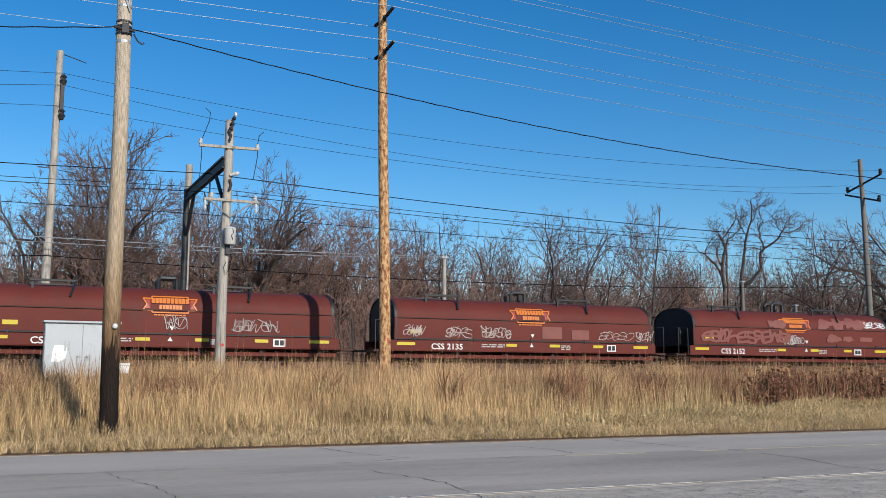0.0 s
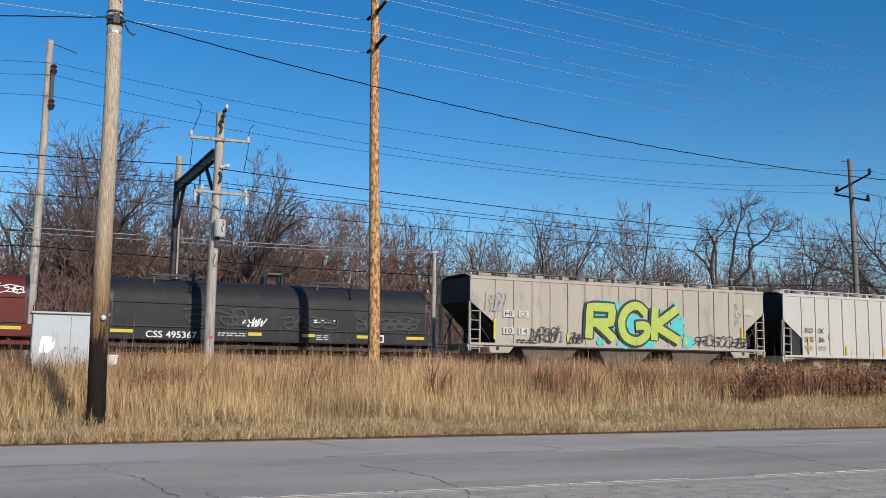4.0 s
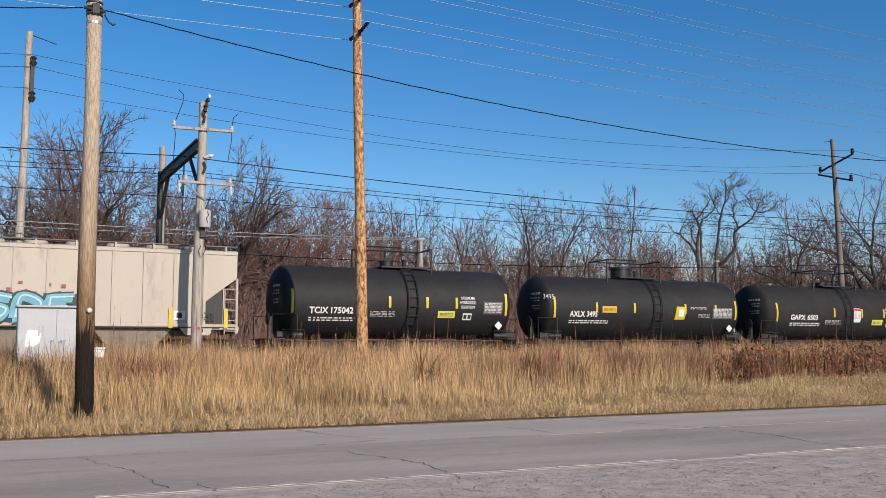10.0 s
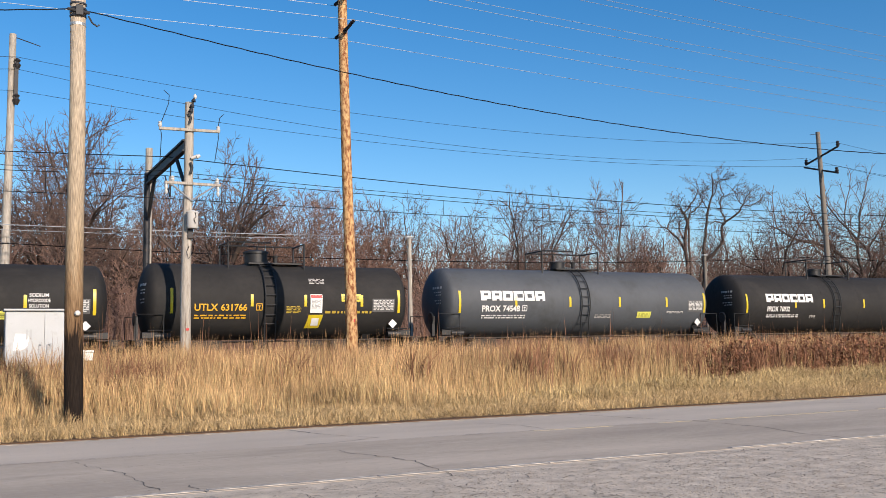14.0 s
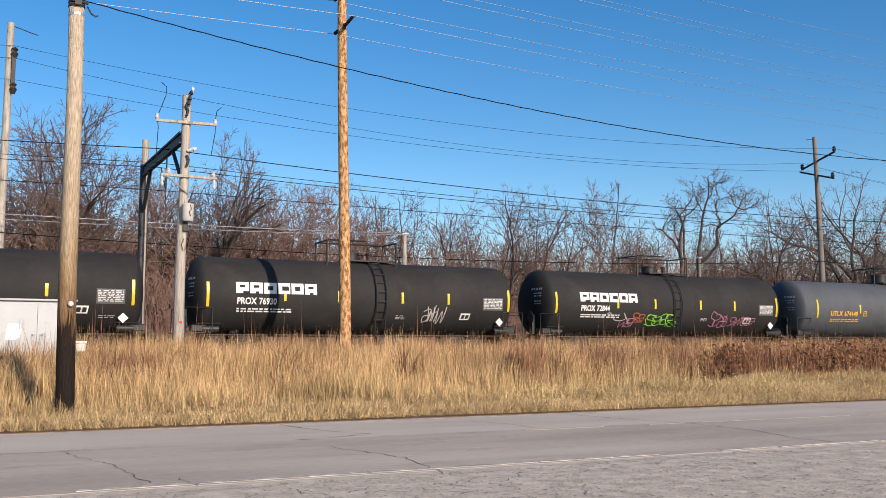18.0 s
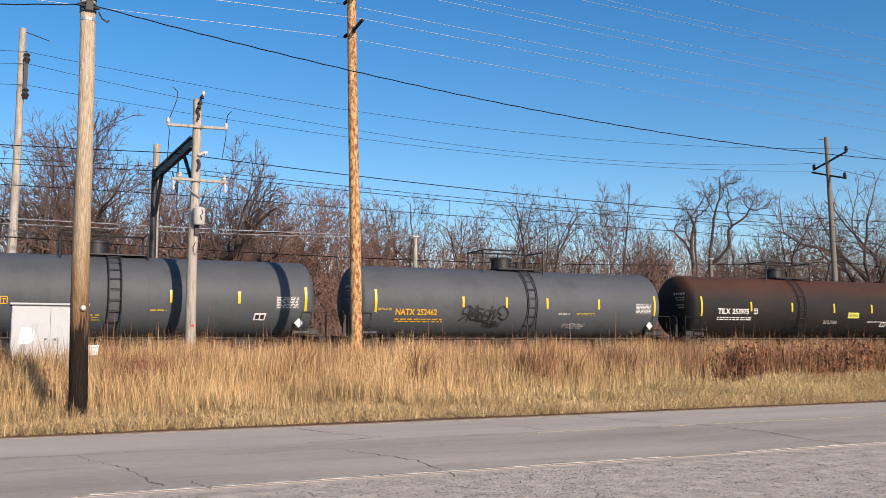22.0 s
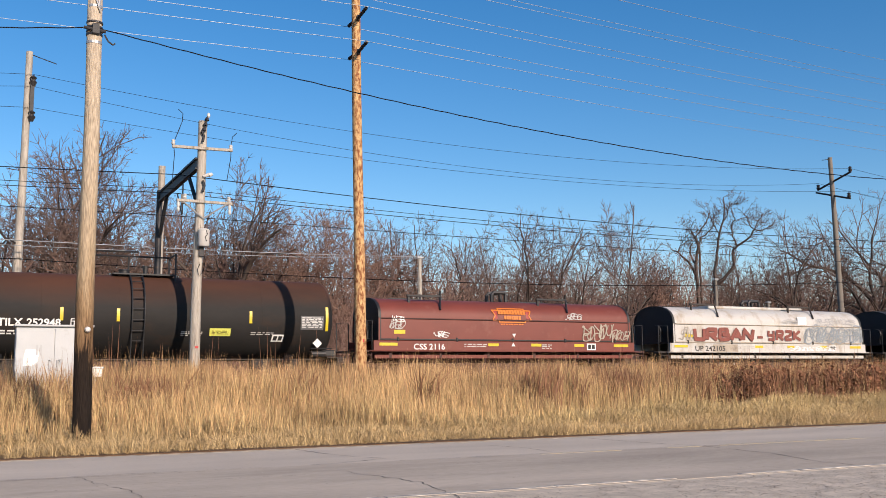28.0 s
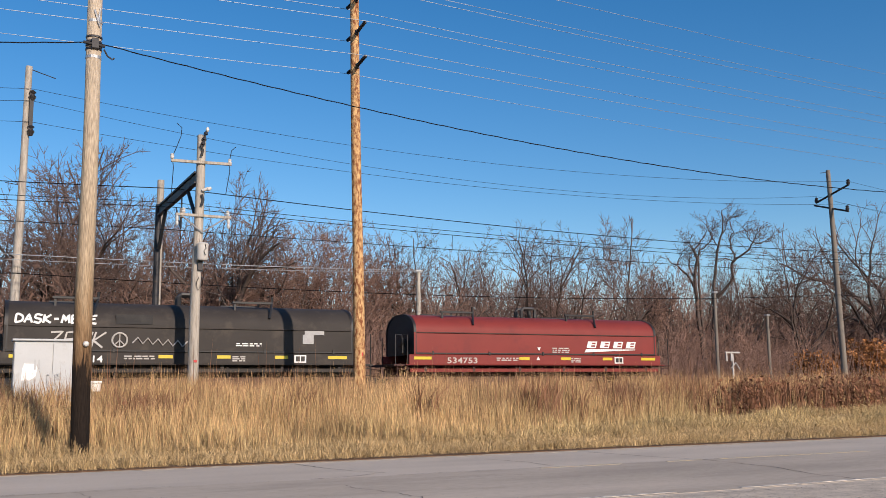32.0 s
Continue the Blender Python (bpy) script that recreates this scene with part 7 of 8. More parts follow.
# ---- bare trees ----
def grow(seed, height, width, limbs=4, fork_at=0.22, spread=0.6, wig=0.09, up=0.02, least=0.45, keep=(0.82, 0.68), shoots=2, thick=0.022, fat=0.0125, leader=False, frame_of=None, low=0.12, first=0.24):
    """A bare tree by repeated forking inside a rounded crown: rows for the trunk and big limbs, rows for the twigs."""
    rng = random.Random(seed)
    bold, fine = [], []
    mid, tall, lobe = height * (0.5 + low / 2), height * (0.5 - low / 2), rng.uniform(0, 6.28)
    def outside(p):
        az = math.atan2(p.y, p.x)
        k = 1 + 0.1 * math.sin(3 * az + lobe) + 0.08 * math.sin(5 * az + 2 * lobe + p.z) + 0.06 * math.sin(p.z * 2.1 + lobe)
        return (p.x * p.x + p.y * p.y) / (width * k / 2) ** 2 + ((p.z - mid) / (tall * (1 + 0.5 * (k - 1)))) ** 2 > 1
    def turn(d, a, az):
        s = d.orthogonal().normalized()
        s = s * math.cos(az) + d.cross(s) * math.sin(az)
        return (d * math.cos(a) + s * math.sin(a)).normalized()
    def limb(p, d, length, r, depth):
        n = max(1, min(5, int(length / 0.5)))
        last = length < least or depth > 11
        tip = fat * 0.45 if last else max(r * 0.8, fat * 0.8)
        nodes = []
        for i in range(n):
            d = (d + Vector((rng.gauss(0, wig), rng.gauss(0, wig), rng.gauss(0, wig * 0.7) + up))).normalized()
            q = p + d * length / n
            ra, rb = max(r, fat) + (tip - max(r, fat)) * i / n, max(r, fat) + (tip - max(r, fat)) * (i + 1) / n
            (bold if ra > 0.042 else fine).append((*p, *q, ra, rb))
            nodes.append((q, d.copy(), rb))
            p = q
            if not frame_of and q.z > height * 0.25 and outside(q):
                return
        if last:
            return
        az = rng.uniform(0, 6.283)
        limb(p, turn(d, spread * rng.uniform(0.15, 0.45), az), length * keep[0] * rng.uniform(0.85, 1.1), tip * 0.87, depth + 1)
        limb(p, turn(d, spread * rng.uniform(0.6, 1.05), az + math.pi + rng.uniform(-0.6, 0.6)), length * keep[1] * rng.uniform(0.8, 1.2), tip * 0.68, depth + 1)
        for k in range(shoots):
            q, dd, rr = rng.choice(nodes)
            limb(q, turn(dd, spread * rng.uniform(0.8, 1.4), rng.uniform(0, 6.283)), max(length * rng.uniform(0.4, 0.65), least * 0.9), rr * 0.42, depth + 2)
    r0 = height * thick
    if frame_of:
        # crooked limbs of a known shape, each a bent line that sprouts twigs
        for ra, rb, line in frame_of:
            m = len(line) - 1
            for i, ((xa, za), (xb, zb)) in enumerate(zip(line, line[1:])):
                a, b = (Vector((x, 0.35 * math.sin(x * 1.3) + 0.3 * math.sin(z * 0.8), z)) for x, z in ((xa, za), (xb, zb)))
                mid = a.lerp(b, 0.5) + Vector((rng.uniform(-0.1, 0.1), rng.uniform(-0.1, 0.1), 0))
                r1, r2 = ra + (rb - ra) * i / m, ra + (rb - ra) * (i + 1) / m
                bold += [(*a, *mid, r1, (r1 + r2) / 2), (*mid, *b, (r1 + r2) / 2, r2)]
                for k in range(3 if ra < 0.1 else 2):
                    d = ((b - a).normalized() * 0.6 + Vector((rng.uniform(-1, 1), rng.uniform(-1, 1), rng.uniform(-0.1, 0.8)))).normalized()
                    limb(a.lerp(b, rng.uniform(0.2 if zb > 9.5 else 0.8, 1.0)), d, rng.uniform(0.3, 0.65), 0.026, 4)
        return bold, fine
    trunk = height * fork_at
    at, d = Vector((0, 0, -0.2)), Vector((rng.gauss(0, 0.04), rng.gauss(0, 0.04), 1)).normalized()
    steps = 4 if not leader else 9
    reach = trunk if not leader else height * 0.8
    first *= height
    for i in range(steps):
        d = (d + Vector((rng.gauss(0, 0.05), rng.gauss(0, 0.05), 0.05))).normalized()
        q = at + d * reach / steps
        k = 1 - (0.35 if not leader else 0.75) * i / steps
        bold.append((*at, *q, r0 * k, r0 * (1 - (0.35 if not leader else 0.75) * (i + 1) / steps)))
        at = q
        if leader and i >= 2:
            for j in range(2):
                limb(at, turn(d, rng.uniform(0.6, 1.0), j * 3.1 + i * 1.3), first * rng.uniform(0.55, 0.95) * (1.1 - 0.6 * i / steps), r0 * 0.4 * k, 2)
    if leader:
        limb(at, d, first * 0.7, r0 * 0.25, 2)
    else:
        for j in range(limbs):
            limb(at - Vector((0, 0, trunk * 0.25 * rng.random())), turn(d, spread * (0.2 if j == 0 else rng.uniform(0.45, 0.85)), 6.283 * j / limbs + rng.uniform(-0.5, 0.5)), first * rng.uniform(0.85, 1.15), r0 * (0.72 if j == 0 else rng.uniform(0.45, 0.62)), 1)
    return bold, fine


def tree(seed, label, bark, twig, **kw):
    bold, fine = grow(seed, **kw)
    tr = thing("bare_tree", label, "tree", "bare trees beyond the track")
    part("trunk", tubes("trunk", bold, bark), bark, tr, "trunk and large limbs")
    part("crown", tubes("crown", fine, twig), twig, tr, "bare twigs")
    return tr


CROOKED = (
    (0.24, 0.13, ((-0.35, -0.2), (-1.0, 5.4), (-1.14, 8.23), (-1.26, 9.88), (-0.92, 11.52), (-1.35, 12.4))),
    (0.15, 0.1, ((-0.3, -0.2), (-0.75, 5.9), (-0.83, 8.22), (-0.87, 10.57), (-0.92, 11.52))),
    (0.13, 0.05, ((-1.35, 9.08), (-1.92, 10.24), (-2.62, 10.88), (-3.07, 11.23), (-3.38, 11.29))),
    (0.05, 0.03, ((-2.86, 11.13), (-2.41, 11.92), (-2.07, 12.43))),
    (0.1, 0.05, ((-1.26, 9.88), (-1.77, 11.08), (-1.7, 11.51), (-1.43, 11.83))),
    (0.08, 0.03, ((-1.25, 12.2), (-0.71, 12.75), (-0.15, 13.49), (0.1, 14.34))),
    (0.09, 0.03, ((-0.92, 11.62), (-0.73, 12.23), (-0.2, 12.49), (0.34, 12.99), (0.52, 13.65))),
    (0.05, 0.03, ((-1.35, 12.4), (-1.57, 13.08), (-1.23, 13.68))),
    (0.22, 0.05, ((-0.2, -0.2), (0.2, 5.4), (0.41, 8.41), (0.39, 9.12), (0.66, 10.28), (0.82, 11.45), (1.04, 12.63), (1.46, 13.79), (1.57, 14.98), (1.51, 15.7))),
    (0.06, 0.03, ((0.98, 12.49), (0.65, 13.12), (0.33, 13.85), (0.71, 14.16))),
    (0.06, 0.03, ((1.5, 13.65), (1.85, 14.49), (2.19, 15.04), (2.74, 14.92))),
    (0.19, 0.07, ((0.61, 8.31), (1.35, 8.8), (1.99, 9.53), (2.22, 9.99), (2.18, 11.16), (2.5, 11.43), (3.28, 11.82), (3.8, 12.18), (4.14, 12.72))),
    (0.07, 0.03, ((4.14, 12.72), (4.83, 12.6), (5.2, 12.82), (5.69, 12.75))),
    (0.06, 0.03, ((4.14, 12.72), (3.71, 13.12), (3.54, 13.69), (3.25, 14.09))),
    (0.06, 0.03, ((4.14, 12.72), (4.43, 13.37), (4.74, 13.64), (4.97, 14.1))),
    (0.08, 0.03, ((2.5, 11.43), (2.14, 12.29), (2.08, 13.01), (2.47, 13.7), (2.16, 14.47))),
    (0.06, 0.03, ((2.24, 11.3), (1.64, 11.56), (0.97, 11.31))),
)
KINDS = [
    tree(11, "tall bare deciduous tree with a broad twiggy crown", BARK, TWIG, height=13, width=11, limbs=5, fork_at=0.16, spread=0.74, up=0.01, wig=0.12, low=0.1),
    tree(12, "bare deciduous tree with upswept crooked limbs", BARK, TWIG, height=12, width=7, limbs=4, fork_at=0.3, spread=0.72, up=0.005, wig=0.16, thick=0.026, low=0.2),
    tree(13, "bare reddish-brown tree with dense fine twigs", BARK, TWIG_RED, height=10, width=7.5, limbs=5, fork_at=0.16, spread=0.74, up=0.0, least=0.42, fat=0.011, thick=0.016, low=0.12),
    tree(14, "slender bare tree with a narrow crown", PALE_BARK, TWIG, height=12, width=5, leader=True, spread=0.6, least=0.42, thick=0.015, low=0.2),
    tree(15, "low bare multi-stemmed thicket tree", BARK, TWIG_RED, height=7.5, width=7, limbs=7, fork_at=0.05, spread=0.6, least=0.55, fat=0.018, thick=0.012, shoots=2, low=0.0),
    tree(16, "gnarled old tree with crooked forking limbs", BARK, TWIG, height=16, width=9, spread=0.85, wig=0.2, up=0.03, least=0.26, frame_of=CROOKED, fat=0.012),
    tree(17, "bare vase-shaped tree with a rounded crown", BARK, TWIG, height=11, width=8, limbs=4, fork_at=0.25, spread=0.76, up=0.0, wig=0.12, low=0.25, thick=0.022, fat=0.0115),
    tree(21, "bare tree in the depth of the woods", BARK, TWIG, height=12, width=9, limbs=5, fork_at=0.15, spread=0.8, up=0.0, least=0.62, fat=0.016),
    tree(22, "bare tree with a straight stem in the depth of the woods", PALE_BARK, TWIG, height=11, width=6.5, leader=True, spread=0.62, least=0.6, fat=0.016),
    tree(23, "bare reddish tree in the depth of the woods", BARK, TWIG_RED, height=10, width=8.5, limbs=6, fork_at=0.12, spread=0.8, up=0.0, least=0.58, fat=0.017),
    tree(24, "broad old bare tree with heavy low limbs", BARK, TWIG, height=14, width=14, limbs=6, fork_at=0.18, spread=0.75, wig=0.12, thick=0.026, low=0.15, least=0.58),
]
HEIGHTS = (13, 12, 10, 12, 7.5, 16, 11, 12, 11, 10, 14)


def plant(k, x, y, tall, turn, wide=1.0):
    m = pose(x, y, ground_z(x, y) - 0.05, 0, 0, turn)
    t = copy_thing(KINDS[k], m)
    s = tall / HEIGHTS[k]
    t.scale = (s * wide, s * wide, s)
    return t


def woods():
    rng = random.Random(77)
    spots = [(0, 6.8, 60, 15.9, 1.0), (0, 4.6, 62, 14.0, 0.95), (10, 8.2, 63, 13.2, 0.8), (6, 1.2, 61, 11.4, 1.0), (6, 11.2, 62, 12.6, 0.8), (0, 11.6, 64, 12.4, 0.8), (1, 14.6, 58, 14.3, 0.95), (10, 16.6, 60, 11.8, 0.75), (2, 13.4, 61, 11.2, 1.1), (2, 18.6, 58, 11.2, 1.1), (6, 17.6, 62, 12.4, 0.7), (2, 20.0, 60, 12.0, 1.1), (2, 23.4, 60, 12.2, 1.1),
             (3, 26.2, 61, 11.2, 1.0), (1, 28.4, 60, 11.7, 0.9), (6, 31.4, 61, 11.0, 0.9), (3, 33.4, 62, 10.8, 1.0), (6, 36.0, 60, 12.9, 0.85), (6, 39.6, 60, 13.0, 0.85), (10, 42.6, 61, 10.8, 0.8), (3, 45.8, 60, 13.7, 1.1), (1, 49.0, 62, 11.8, 0.9),
             (2, 51.6, 62, 10.8, 1.0), (3, 58.6, 62, 11.2, 1.0), (6, 63.5, 59, 13.8, 1.05), (1, 67.6, 62, 12.6, 0.9), (10, 75.5, 60, 18.3, 1.0), (3, 71.4, 62, 12.8, 1.0), (2, 82, 61, 14, 1.1), (6, 88, 63, 14, 1.0)]
    for k, x, y, s, wide in spots:
        plant(k, x, y, s, rng.uniform(0, 360), wide)
    plant(5, 54.7, 60, 15.6, -42, 0.9)
    for k, x, y, s in ((3, 52.6, 63, 10.0), (4, 54.0, 61, 7.5), (4, 50.0, 59, 7.0), (4, 29, 57, 7.5), (4, 58.0, 60, 7.0)):
        plant(k, x, y, s, rng.uniform(0, 360), 1.1)
    for row, y0, n in ((0, 67, 27), (1, 75, 25), (2, 84, 24)):
        for i in range(n):
            x = -12 + i * (112 + row * 14) / n + rng.uniform(-1.5, 1.5)
            plant(rng.choice((7, 8, 9)), x, y0 + rng.uniform(-2.5, 2.5), rng.uniform(8.8, 11.4), rng.uniform(0, 360), 1.1)
    for x in (-1.5, 2.6, 5.4, 8.9, 11.2, 13.1, 16.9, 20.6):
        plant(4, x, rng.uniform(56, 60), rng.uniform(6.5, 8.2), rng.uniform(0, 360), 1.05)
    for i in range(34):
        plant(4, -8 + i * 3.0 + rng.uniform(-1, 1), rng.uniform(51, 57), rng.uniform(3.5, 6.0), rng.uniform(0, 360), 1.2)
    for ob in KINDS:
        for o in (*ob.children_recursive, ob):
            bpy.data.objects.remove(o)


woods()


def brush(name, label, n, xr, yr, hr, material, rad, seed, bend=0.25):
    """A thicket of thin bare stems."""
    rng = np.random.default_rng(seed)
    x, y = rng.uniform(*xr, n), rng.uniform(*yr, n)
    hgt = rng.uniform(*hr, n) * (0.6 + 0.5 * np.abs(np.sin(x * 0.37 + y * 0.2)))
    a = rng.uniform(0, 6.283, n)
    z0 = np.full(n, 0.3)
    segs, px, py, pz = [], x, y, z0
    for k in range(3):
        b = bend * hgt * (k + 1) / 3
        nx, ny, nz = x + np.cos(a + k * 0.3) * b, y + np.sin(a + k * 0.3) * b, z0 + hgt * (k + 1) / 3
        segs.append(np.c_[px, py, pz, nx, ny, nz, np.full(n, rad * (1 - 0.28 * k)), np.full(n, rad * (1 - 0.28 * (k + 1)))])
        px, py, pz = nx, ny, nz
    return tagged(new(name, tubes(name, np.concatenate(segs), material)), label, "brush", kind="stuff")


brush("brush", "tangle of bare brown brush under the trees", 10000, (-12, 105), (46, 68), (1.5, 5.5), TWIG_RED, 0.026, 1)
brush("far_woods", "grey-brown mass of far bare woods", 12000, (-25, 170), (88, 122), (8, 15.0), TWIG_RED, 0.085, 2, 0.3)


def leafy_bush(x, y, r, n, seed):
    """A low bush that has kept its withered leaves."""
    rng = np.random.default_rng(seed)
    bs = thing("withered_bush", "low bush with withered orange-brown leaves", "bush", at=(x, y, 0.3))
    segs = []
    for i in range(60):
        a, t = rng.uniform(0, 6.28), rng.uniform(0.2, 1.1)
        segs.append((0, 0, 0, math.cos(a) * r * math.sin(t), math.sin(a) * r * math.sin(t), r * 1.5 * math.cos(t) + 0.4, 0.03, 0.01))
    part("branchwork", tubes("branchwork", segs, BARK), BARK, bs)
    d = rng.normal(size=(n, 3))
    d /= np.linalg.norm(d, axis=1, keepdims=True)
    c = d * (rng.random((n, 1)) ** 0.45) * np.array([r, r, r * 0.8]) * (0.75 + 0.3 * np.sin(d[:, :1] * 7 + d[:, 2:] * 5)) + np.array([0, 0, r * 1.0])
    a, b = rng.normal(size=(n, 3)) * 0.07, rng.normal(size=(n, 3)) * 0.07
    v = np.stack([c - a, c + b, c + a, c - b], 1).reshape(-1, 3)
    part("foliage", big_mesh("foliage", v, np.arange(n * 4).reshape(-1, 4), LEAF), LEAF, bs)


def weed_clump(x, y, r, hgt, seed):
    """Dead upright weeds that have kept their shrivelled leaves."""
    rng = np.random.default_rng(seed)
    wc = thing("weed_clump", "clump of dark reddish-brown dead weeds in the grass", "weeds", "dead weed clumps", (x, y, ground_z(x, y) - 0.05))
    segs, leaves = [], []
    for i in range(int(38 * r)):
        a, q = rng.uniform(0, 6.28), 1.25 * r * math.sqrt(rng.random())
        bx, by, hh = q * math.cos(a), q * math.sin(a) * 0.6, hgt * rng.uniform(0.6, 1.05)
        tx, ty = bx + rng.normal() * 0.12, by + rng.normal() * 0.1
        segs.append((bx, by, 0, tx, ty, hh, 0.008, 0.004))
        for k in range(17):
            f = rng.uniform(0.2, 1.0)
            leaves.append((bx + (tx - bx) * f + rng.normal() * 0.05, by + (ty - by) * f + rng.normal() * 0.05, hh * f))
    tagged(part("stem_tangle", tubes("stem_tangle", segs, WEED), WEED, wc), kind="stuff")
    c = np.array(leaves)
    n = len(c)
    a, b = rng.normal(size=(n, 3)) * 0.032, rng.normal(size=(n, 3)) * 0.036
    part("foliage", big_mesh("foliage", np.stack([c - a, c + b, c + a, c - b], 1).reshape(-1, 3), np.arange(n * 4).reshape(-1, 4), WEED_LEAF), WEED_LEAF, wc)


WEED_CLUMPS = ((24.9, 26.0, 0.9, 1.35), (26.4, 26.4, 1.0, 1.45), (27.6, 26.9, 0.7, 1.2), (28.8, 26.1, 1.0, 1.45), (30.9, 26.2, 1.2, 1.5), (32.7, 26.4, 1.2, 1.5), (34.8, 26.7, 1.3, 1.55), (37.1, 27.3, 1.3, 1.55),
               (40.1, 27.9, 1.5, 1.6), (43.9, 28.8, 1.6, 1.6), (48.2, 30.1, 1.8, 1.6), (0.4, 26.2, 0.8, 1.0), (1.4, 25.8, 0.7, 0.9), (3.9, 26.0, 0.6, 0.9), (14.6, 29.6, 0.35, 1.2), (12.6, 26.6, 0.3, 0.7))
def twig_bush(x, y, r, hgt, seed):
    """A small dome of fine upright bare twigs."""
    rng = random.Random(seed)
    tb = thing("twig_bush", "small dense bush of fine reddish-purple bare twigs in the grass", "bush", at=(x, y, ground_z(x, y) - 0.05))
    segs = []
    for i in range(int(420 * r)):
        a, t = rng.uniform(0, 6.28), rng.uniform(0.0, 0.75)
        p, l = Vector((0.3 * r * rng.gauss(0, 1), 0.2 * r * rng.gauss(0, 1), 0.0)), hgt * rng.uniform(0.65, 1.05) / 4
        for k in range(4):
            q = p + Vector((math.cos(a) * math.sin(t) + rng.gauss(0, 0.14), math.sin(a) * math.sin(t) + rng.gauss(0, 0.14), math.cos(t))) * l
            segs.append((*p, *q, 0.008 - 0.0014 * k, 0.0066 - 0.0014 * k))
            p, t = q, t * 0.85
    tagged(part("twig_tangle", tubes("twig_tangle", segs, TWIG_PURPLE), TWIG_PURPLE, tb), kind="stuff")


twig_bush(20.9, 27.5, 1.0, 1.25, 3)
twig_bush(34.6, 29.6, 1.1, 1.5, 4)
for i, (x, y, r, hgt) in enumerate(WEED_CLUMPS):
    weed_clump(x, y, r, hgt, 30 + i)

leafy_bush(60.6, 50.0, 2.5, 5200, 4)
leafy_bush(55.6, 50.5, 2.0, 2200, 5)
leafy_bush(35.4, 53.5, 2.3, 500, 6)
leafy_bush(38.8, 53.5, 2.2, 420, 7)


# ---- grasses ----
def blades(name, label, material, n, xr, yr, hr, width, lean, seed, clump=0.5, head=0.0, dens=None, ramp=False, tuft=0.0):
    rng = np.random.default_rng(seed)
    x, y = rng.uniform(*xr, n), rng.uniform(*yr, n)
    keep = x < y * 1.5 + 3
    x, y = x[keep], y[keep]
    patch = 0.5 + 0.25 * np.sin(x * 1.3 + 2 * np.sin(y * 0.9)) + 0.25 * np.sin(y * 2.1 + 1.7 * np.sin(x * 0.6))
    if dens is not None:
        k = rng.random(len(x)) < dens(x, y, patch)
        x, y, patch = x[k], y[k], patch[k]
    n = len(x)
    if tuft:
        # draw the stems together into tussocks
        g = 0.32
        cx, cy = np.floor(x / g), np.floor(y / g)
        jx, jy = np.modf(np.abs(np.sin(cx * 12.99 + cy * 78.23) * 4375.5))[0], np.modf(np.abs(np.sin(cx * 39.35 + cy * 11.13) * 9642.3))[0]
        x, y = x + tuft * ((cx + 0.2 + 0.6 * jx) * g - x), y + tuft * ((cy + 0.2 + 0.6 * jy) * g - y)
    k = np.clip((y - 18) / 14, 0, 1)
    z = 0.42 * k * k * (3 - 2 * k) + 0.05 * k * np.sin(x * 0.31 + y * 0.2) - 0.02
    h = rng.uniform(*hr, n) * (1 - clump / 2 + clump * patch) * (np.clip((y - 18.2) / 7.0, 0.22, 1) if ramp else 1)
    a = rng.uniform(0, 2 * np.pi, n)
    f = rng.uniform(0, 2 * np.pi, n)
    l = lean * h * rng.random(n) ** 0.7
    dx, dy = np.cos(a) * l, np.sin(a) * l
    w = width * rng.uniform(0.6, 1.3, n)
    ox, oy = np.cos(f) * w / 2, np.sin(f) * w / 2 * 0.6
    v = np.zeros((n, 5, 3))
    v[:, 0], v[:, 1] = np.c_[x - ox, y - oy, z], np.c_[x + ox, y + oy, z]
    g = 0.62
    wk = 0.8 + head
    mx, my, mz = x + dx * 0.42, y + dy * 0.42, z + h * g
    v[:, 2], v[:, 3] = np.c_[mx + ox * wk, my + oy * wk, mz], np.c_[mx - ox * wk, my - oy * wk, mz]
    v[:, 4] = np.c_[x + dx, y + dy, z + h * np.sqrt(np.clip(1 - (l / np.maximum(h, 0.01)) ** 2 * 0.5, 0.2, 1))]
    b = np.arange(n)[:, None] * 5
    me = big_mesh(name, v.reshape(-1, 3), b + np.array([[0, 1, 2, 3]]), material, b + np.array([[3, 2, 4]]))
    return tagged(new(name, me), label, "grass", kind="stuff")


blades("verge_grass", "short matted straw-coloured grass along the road", OLIVE, 270000, (-5, 45), (17.9, 24.5), (0.06, 0.3), 0.0075, 1.7, 3, 0.9, dens=lambda x, y, p: np.clip(1.3 - (y - 18) / 6.5, 0, 1) * np.clip(0.45 + 0.8 * p, 0, 1), tuft=0.25)
blades("tall_grass", "tall tan dry prairie grass between road and track", TALL, 300000, (-6, 62), (20.0, 34.6), (0.6, 1.3), 0.0075, 0.34, 4, 0.6, 0.3, ramp=True, dens=lambda x, y, p: np.clip((y - 20 - np.clip((x - 12) * 0.45, 0, 6.0)) / 4.0, 0, 1) * np.clip(0.25 + p, 0, 1), tuft=0.55)
blades("pale_tall_grass", "pale straw stalks standing among the tall grass", STRAW, 165000, (-6, 62), (19.2, 34.6), (0.55, 1.2), 0.0075, 0.45, 5, 0.65, 0.3, ramp=True, dens=lambda x, y, p: np.clip((y - 19.4 - np.clip((x - 12) * 0.42, 0, 6.0)) / 3.0, 0, 1) * np.clip(p * 1.2, 0, 1), tuft=0.6)
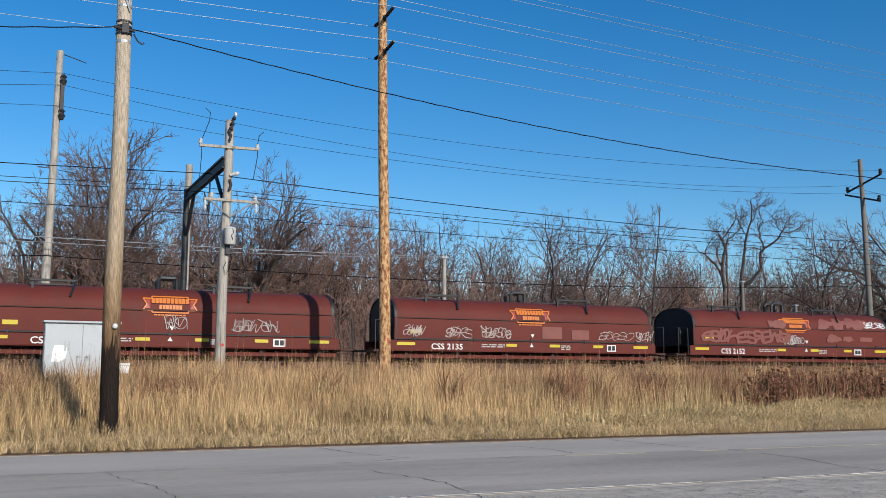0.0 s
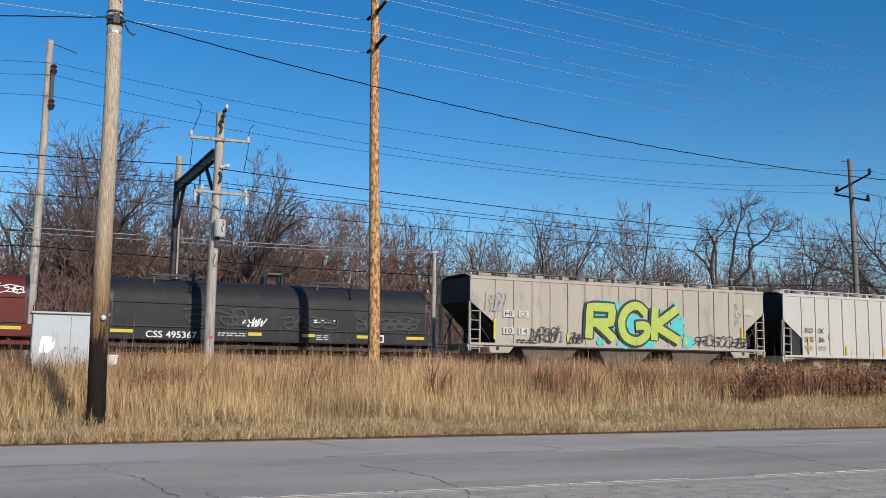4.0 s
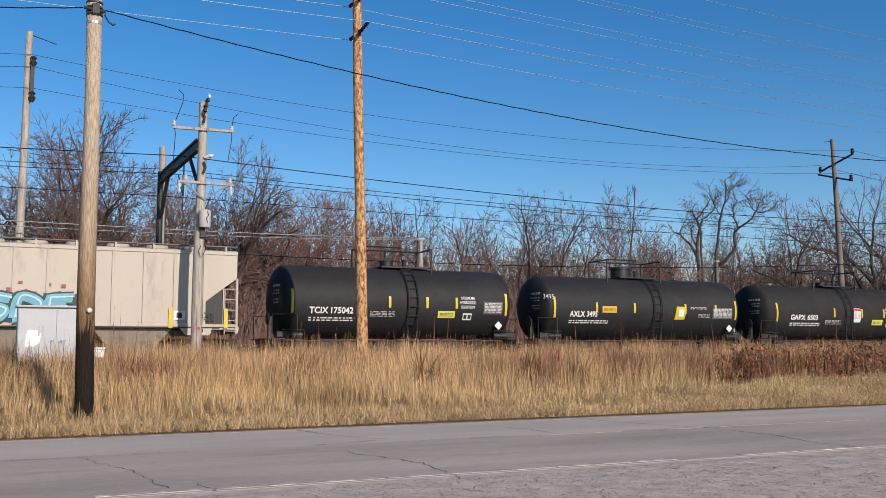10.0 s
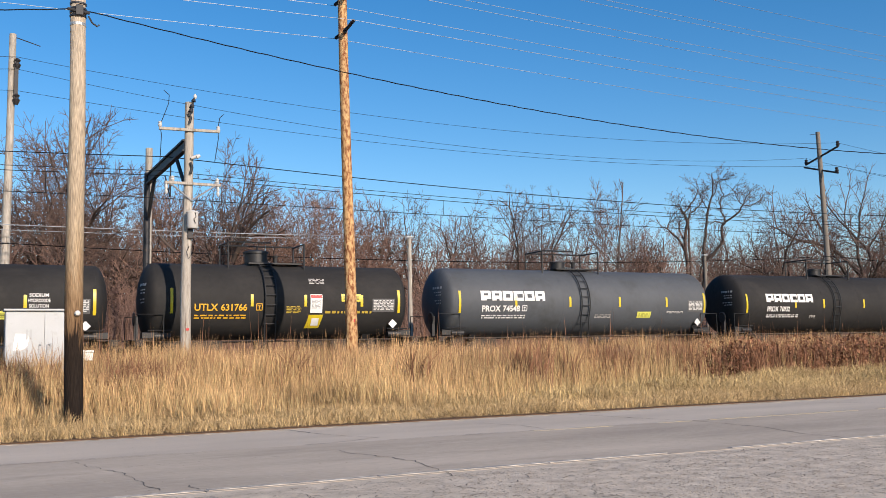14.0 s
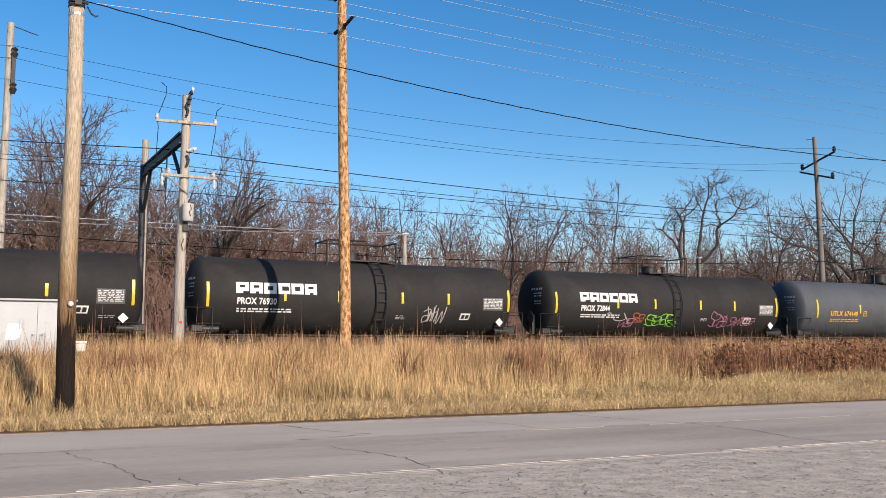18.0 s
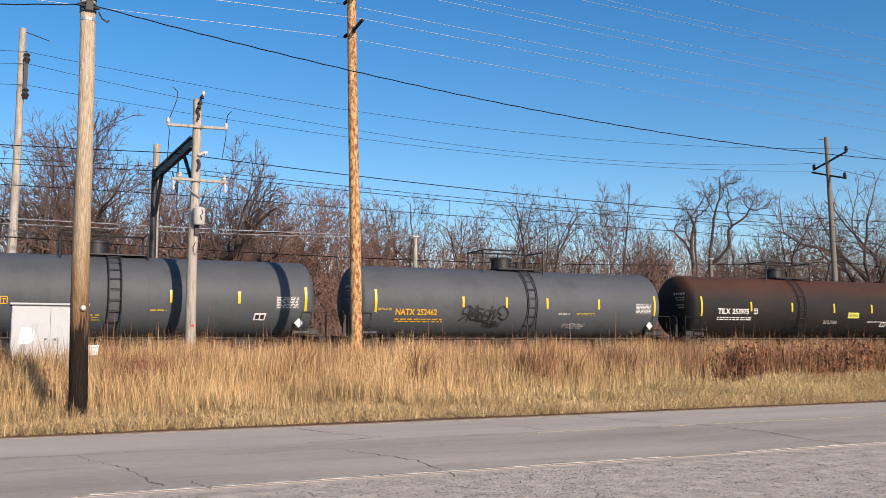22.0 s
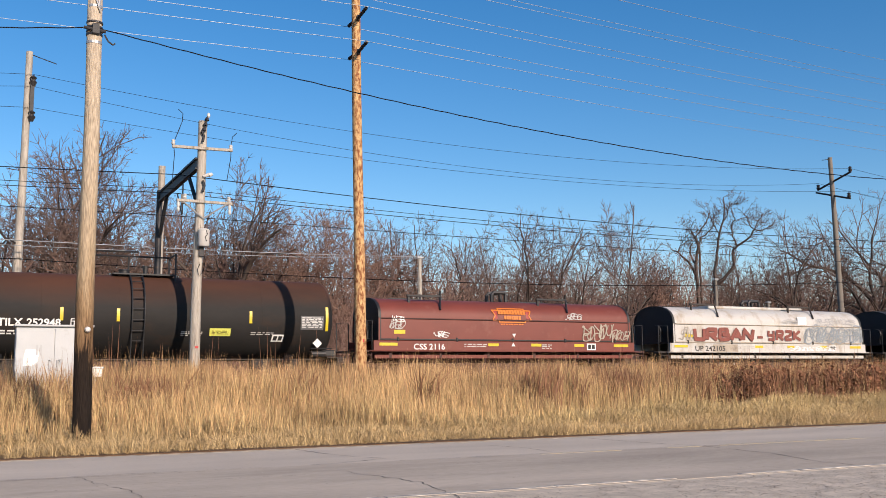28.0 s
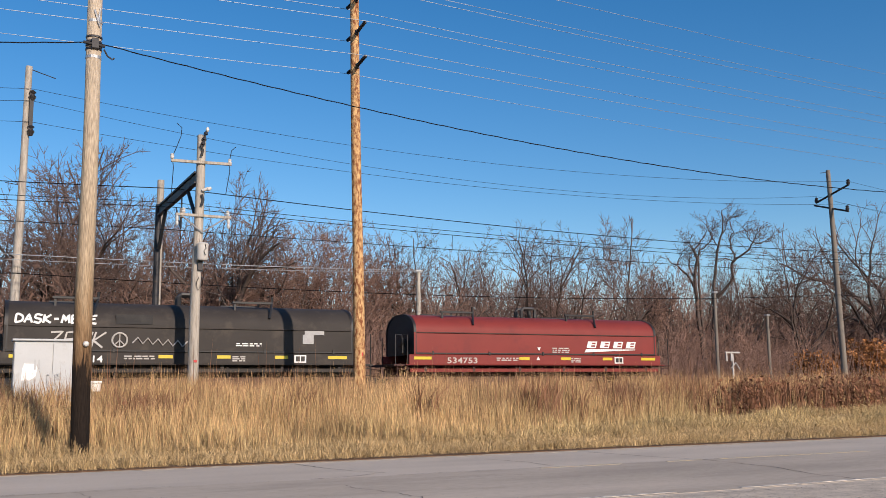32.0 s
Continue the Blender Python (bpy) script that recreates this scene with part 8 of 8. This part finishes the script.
blades("matted_grass", "matted tufts of flattened straw grass along the road", STRAW, 180000, (9, 58), (19.5, 29.5), (0.12, 0.46), 0.0095, 1.8, 8, 0.9, 0.2, dens=lambda x, y, p: np.clip((x - 9) / 6, 0, 1) * np.clip(1.4 - np.abs(y - 24) / 4.0, 0, 1) * np.clip(2 * p - 0.35, 0.08, 1), tuft=0.5)
blades("seed_stalks", "thin dark seed stalks above the grass", WEED, 11000, (-6, 62), (24.5, 34.6), (0.9, 1.7), 0.01, 0.2, 7, 0.3, 0.5)
blades("tan_stalks", "thin tan stalks above the grass", TALL, 7000, (-6, 62), (26, 34.6), (1.1, 1.75), 0.01, 0.2, 17, 0.3, 0.5)
blades("tall_stalks", "few tall dead weed stalks above the grass", WEED, 160, (-4, 58), (28, 34.0), (1.7, 2.6), 0.02, 0.12, 9, 0.3, 0.2)
WEED_SPOTS = ((20.2, 26.8, 1.1), (19.4, 27.2, 0.7), (23.0, 26.6, 0.9), (26.2, 26.6, 1.1), (31.0, 27.6, 1.1), (34, 28, 1.4), (38, 29.5, 1.7), (43, 30.5, 2.0), (48, 31.5, 2.2), (15.2, 24.2, 0.7), (8.4, 25.8, 0.4), (4.3, 25.6, 0.8), (0.3, 26.3, 1.1), (1.4, 25.6, 0.6), (17, 25.0, 0.4), (16.4, 25.4, 0.6), (28.6, 27.4, 1.2), (11.6, 24.4, 0.4))
blades("brown_weeds", "dark reddish-brown dead weeds in the grass", WEED, 150000, (-2, 54), (23, 34), (0.7, 1.5), 0.024, 0.55, 6, 0.4, 0.5, dens=lambda x, y, p: np.clip(sum(np.exp(-((x - a) ** 2 + (y - b) ** 2) / (r * r * 0.55)) for a, b, r in WEED_SPOTS), 0, 1))


# ---- what moves ----
def run(t):
    """How far the train has gone, in metres."""
    return 10.22126 * t + 0.0175165 * t * t - 0.00009557 * t ** 3


def motions():
    for car in CARS:
        u = car["u"]
        del car["u"]
        walk(car, [(t, pose(u - run(t), track_y(u - run(t)), RAIL_Z, 0, 0, math.degrees(math.atan(SKEW)))) for t in range(0, 33)])
    # every wheelset rolls alike: one keyed, its keys shared by the rest
    first = WHEELSETS[0]
    walk(first, [((f - 1) / FPS, Euler((0, -run((f - 1) / FPS) / 0.42, 0)).to_matrix().to_4x4()) for f in range(1, frame(SECONDS) + 1)])
    for w in WHEELSETS[1:]:
        w.rotation_mode = "QUATERNION"
        keys = w.animation_data_create()
        keys.action = first.animation_data.action
        keys.action_slot = first.animation_data.action_slot


motions()
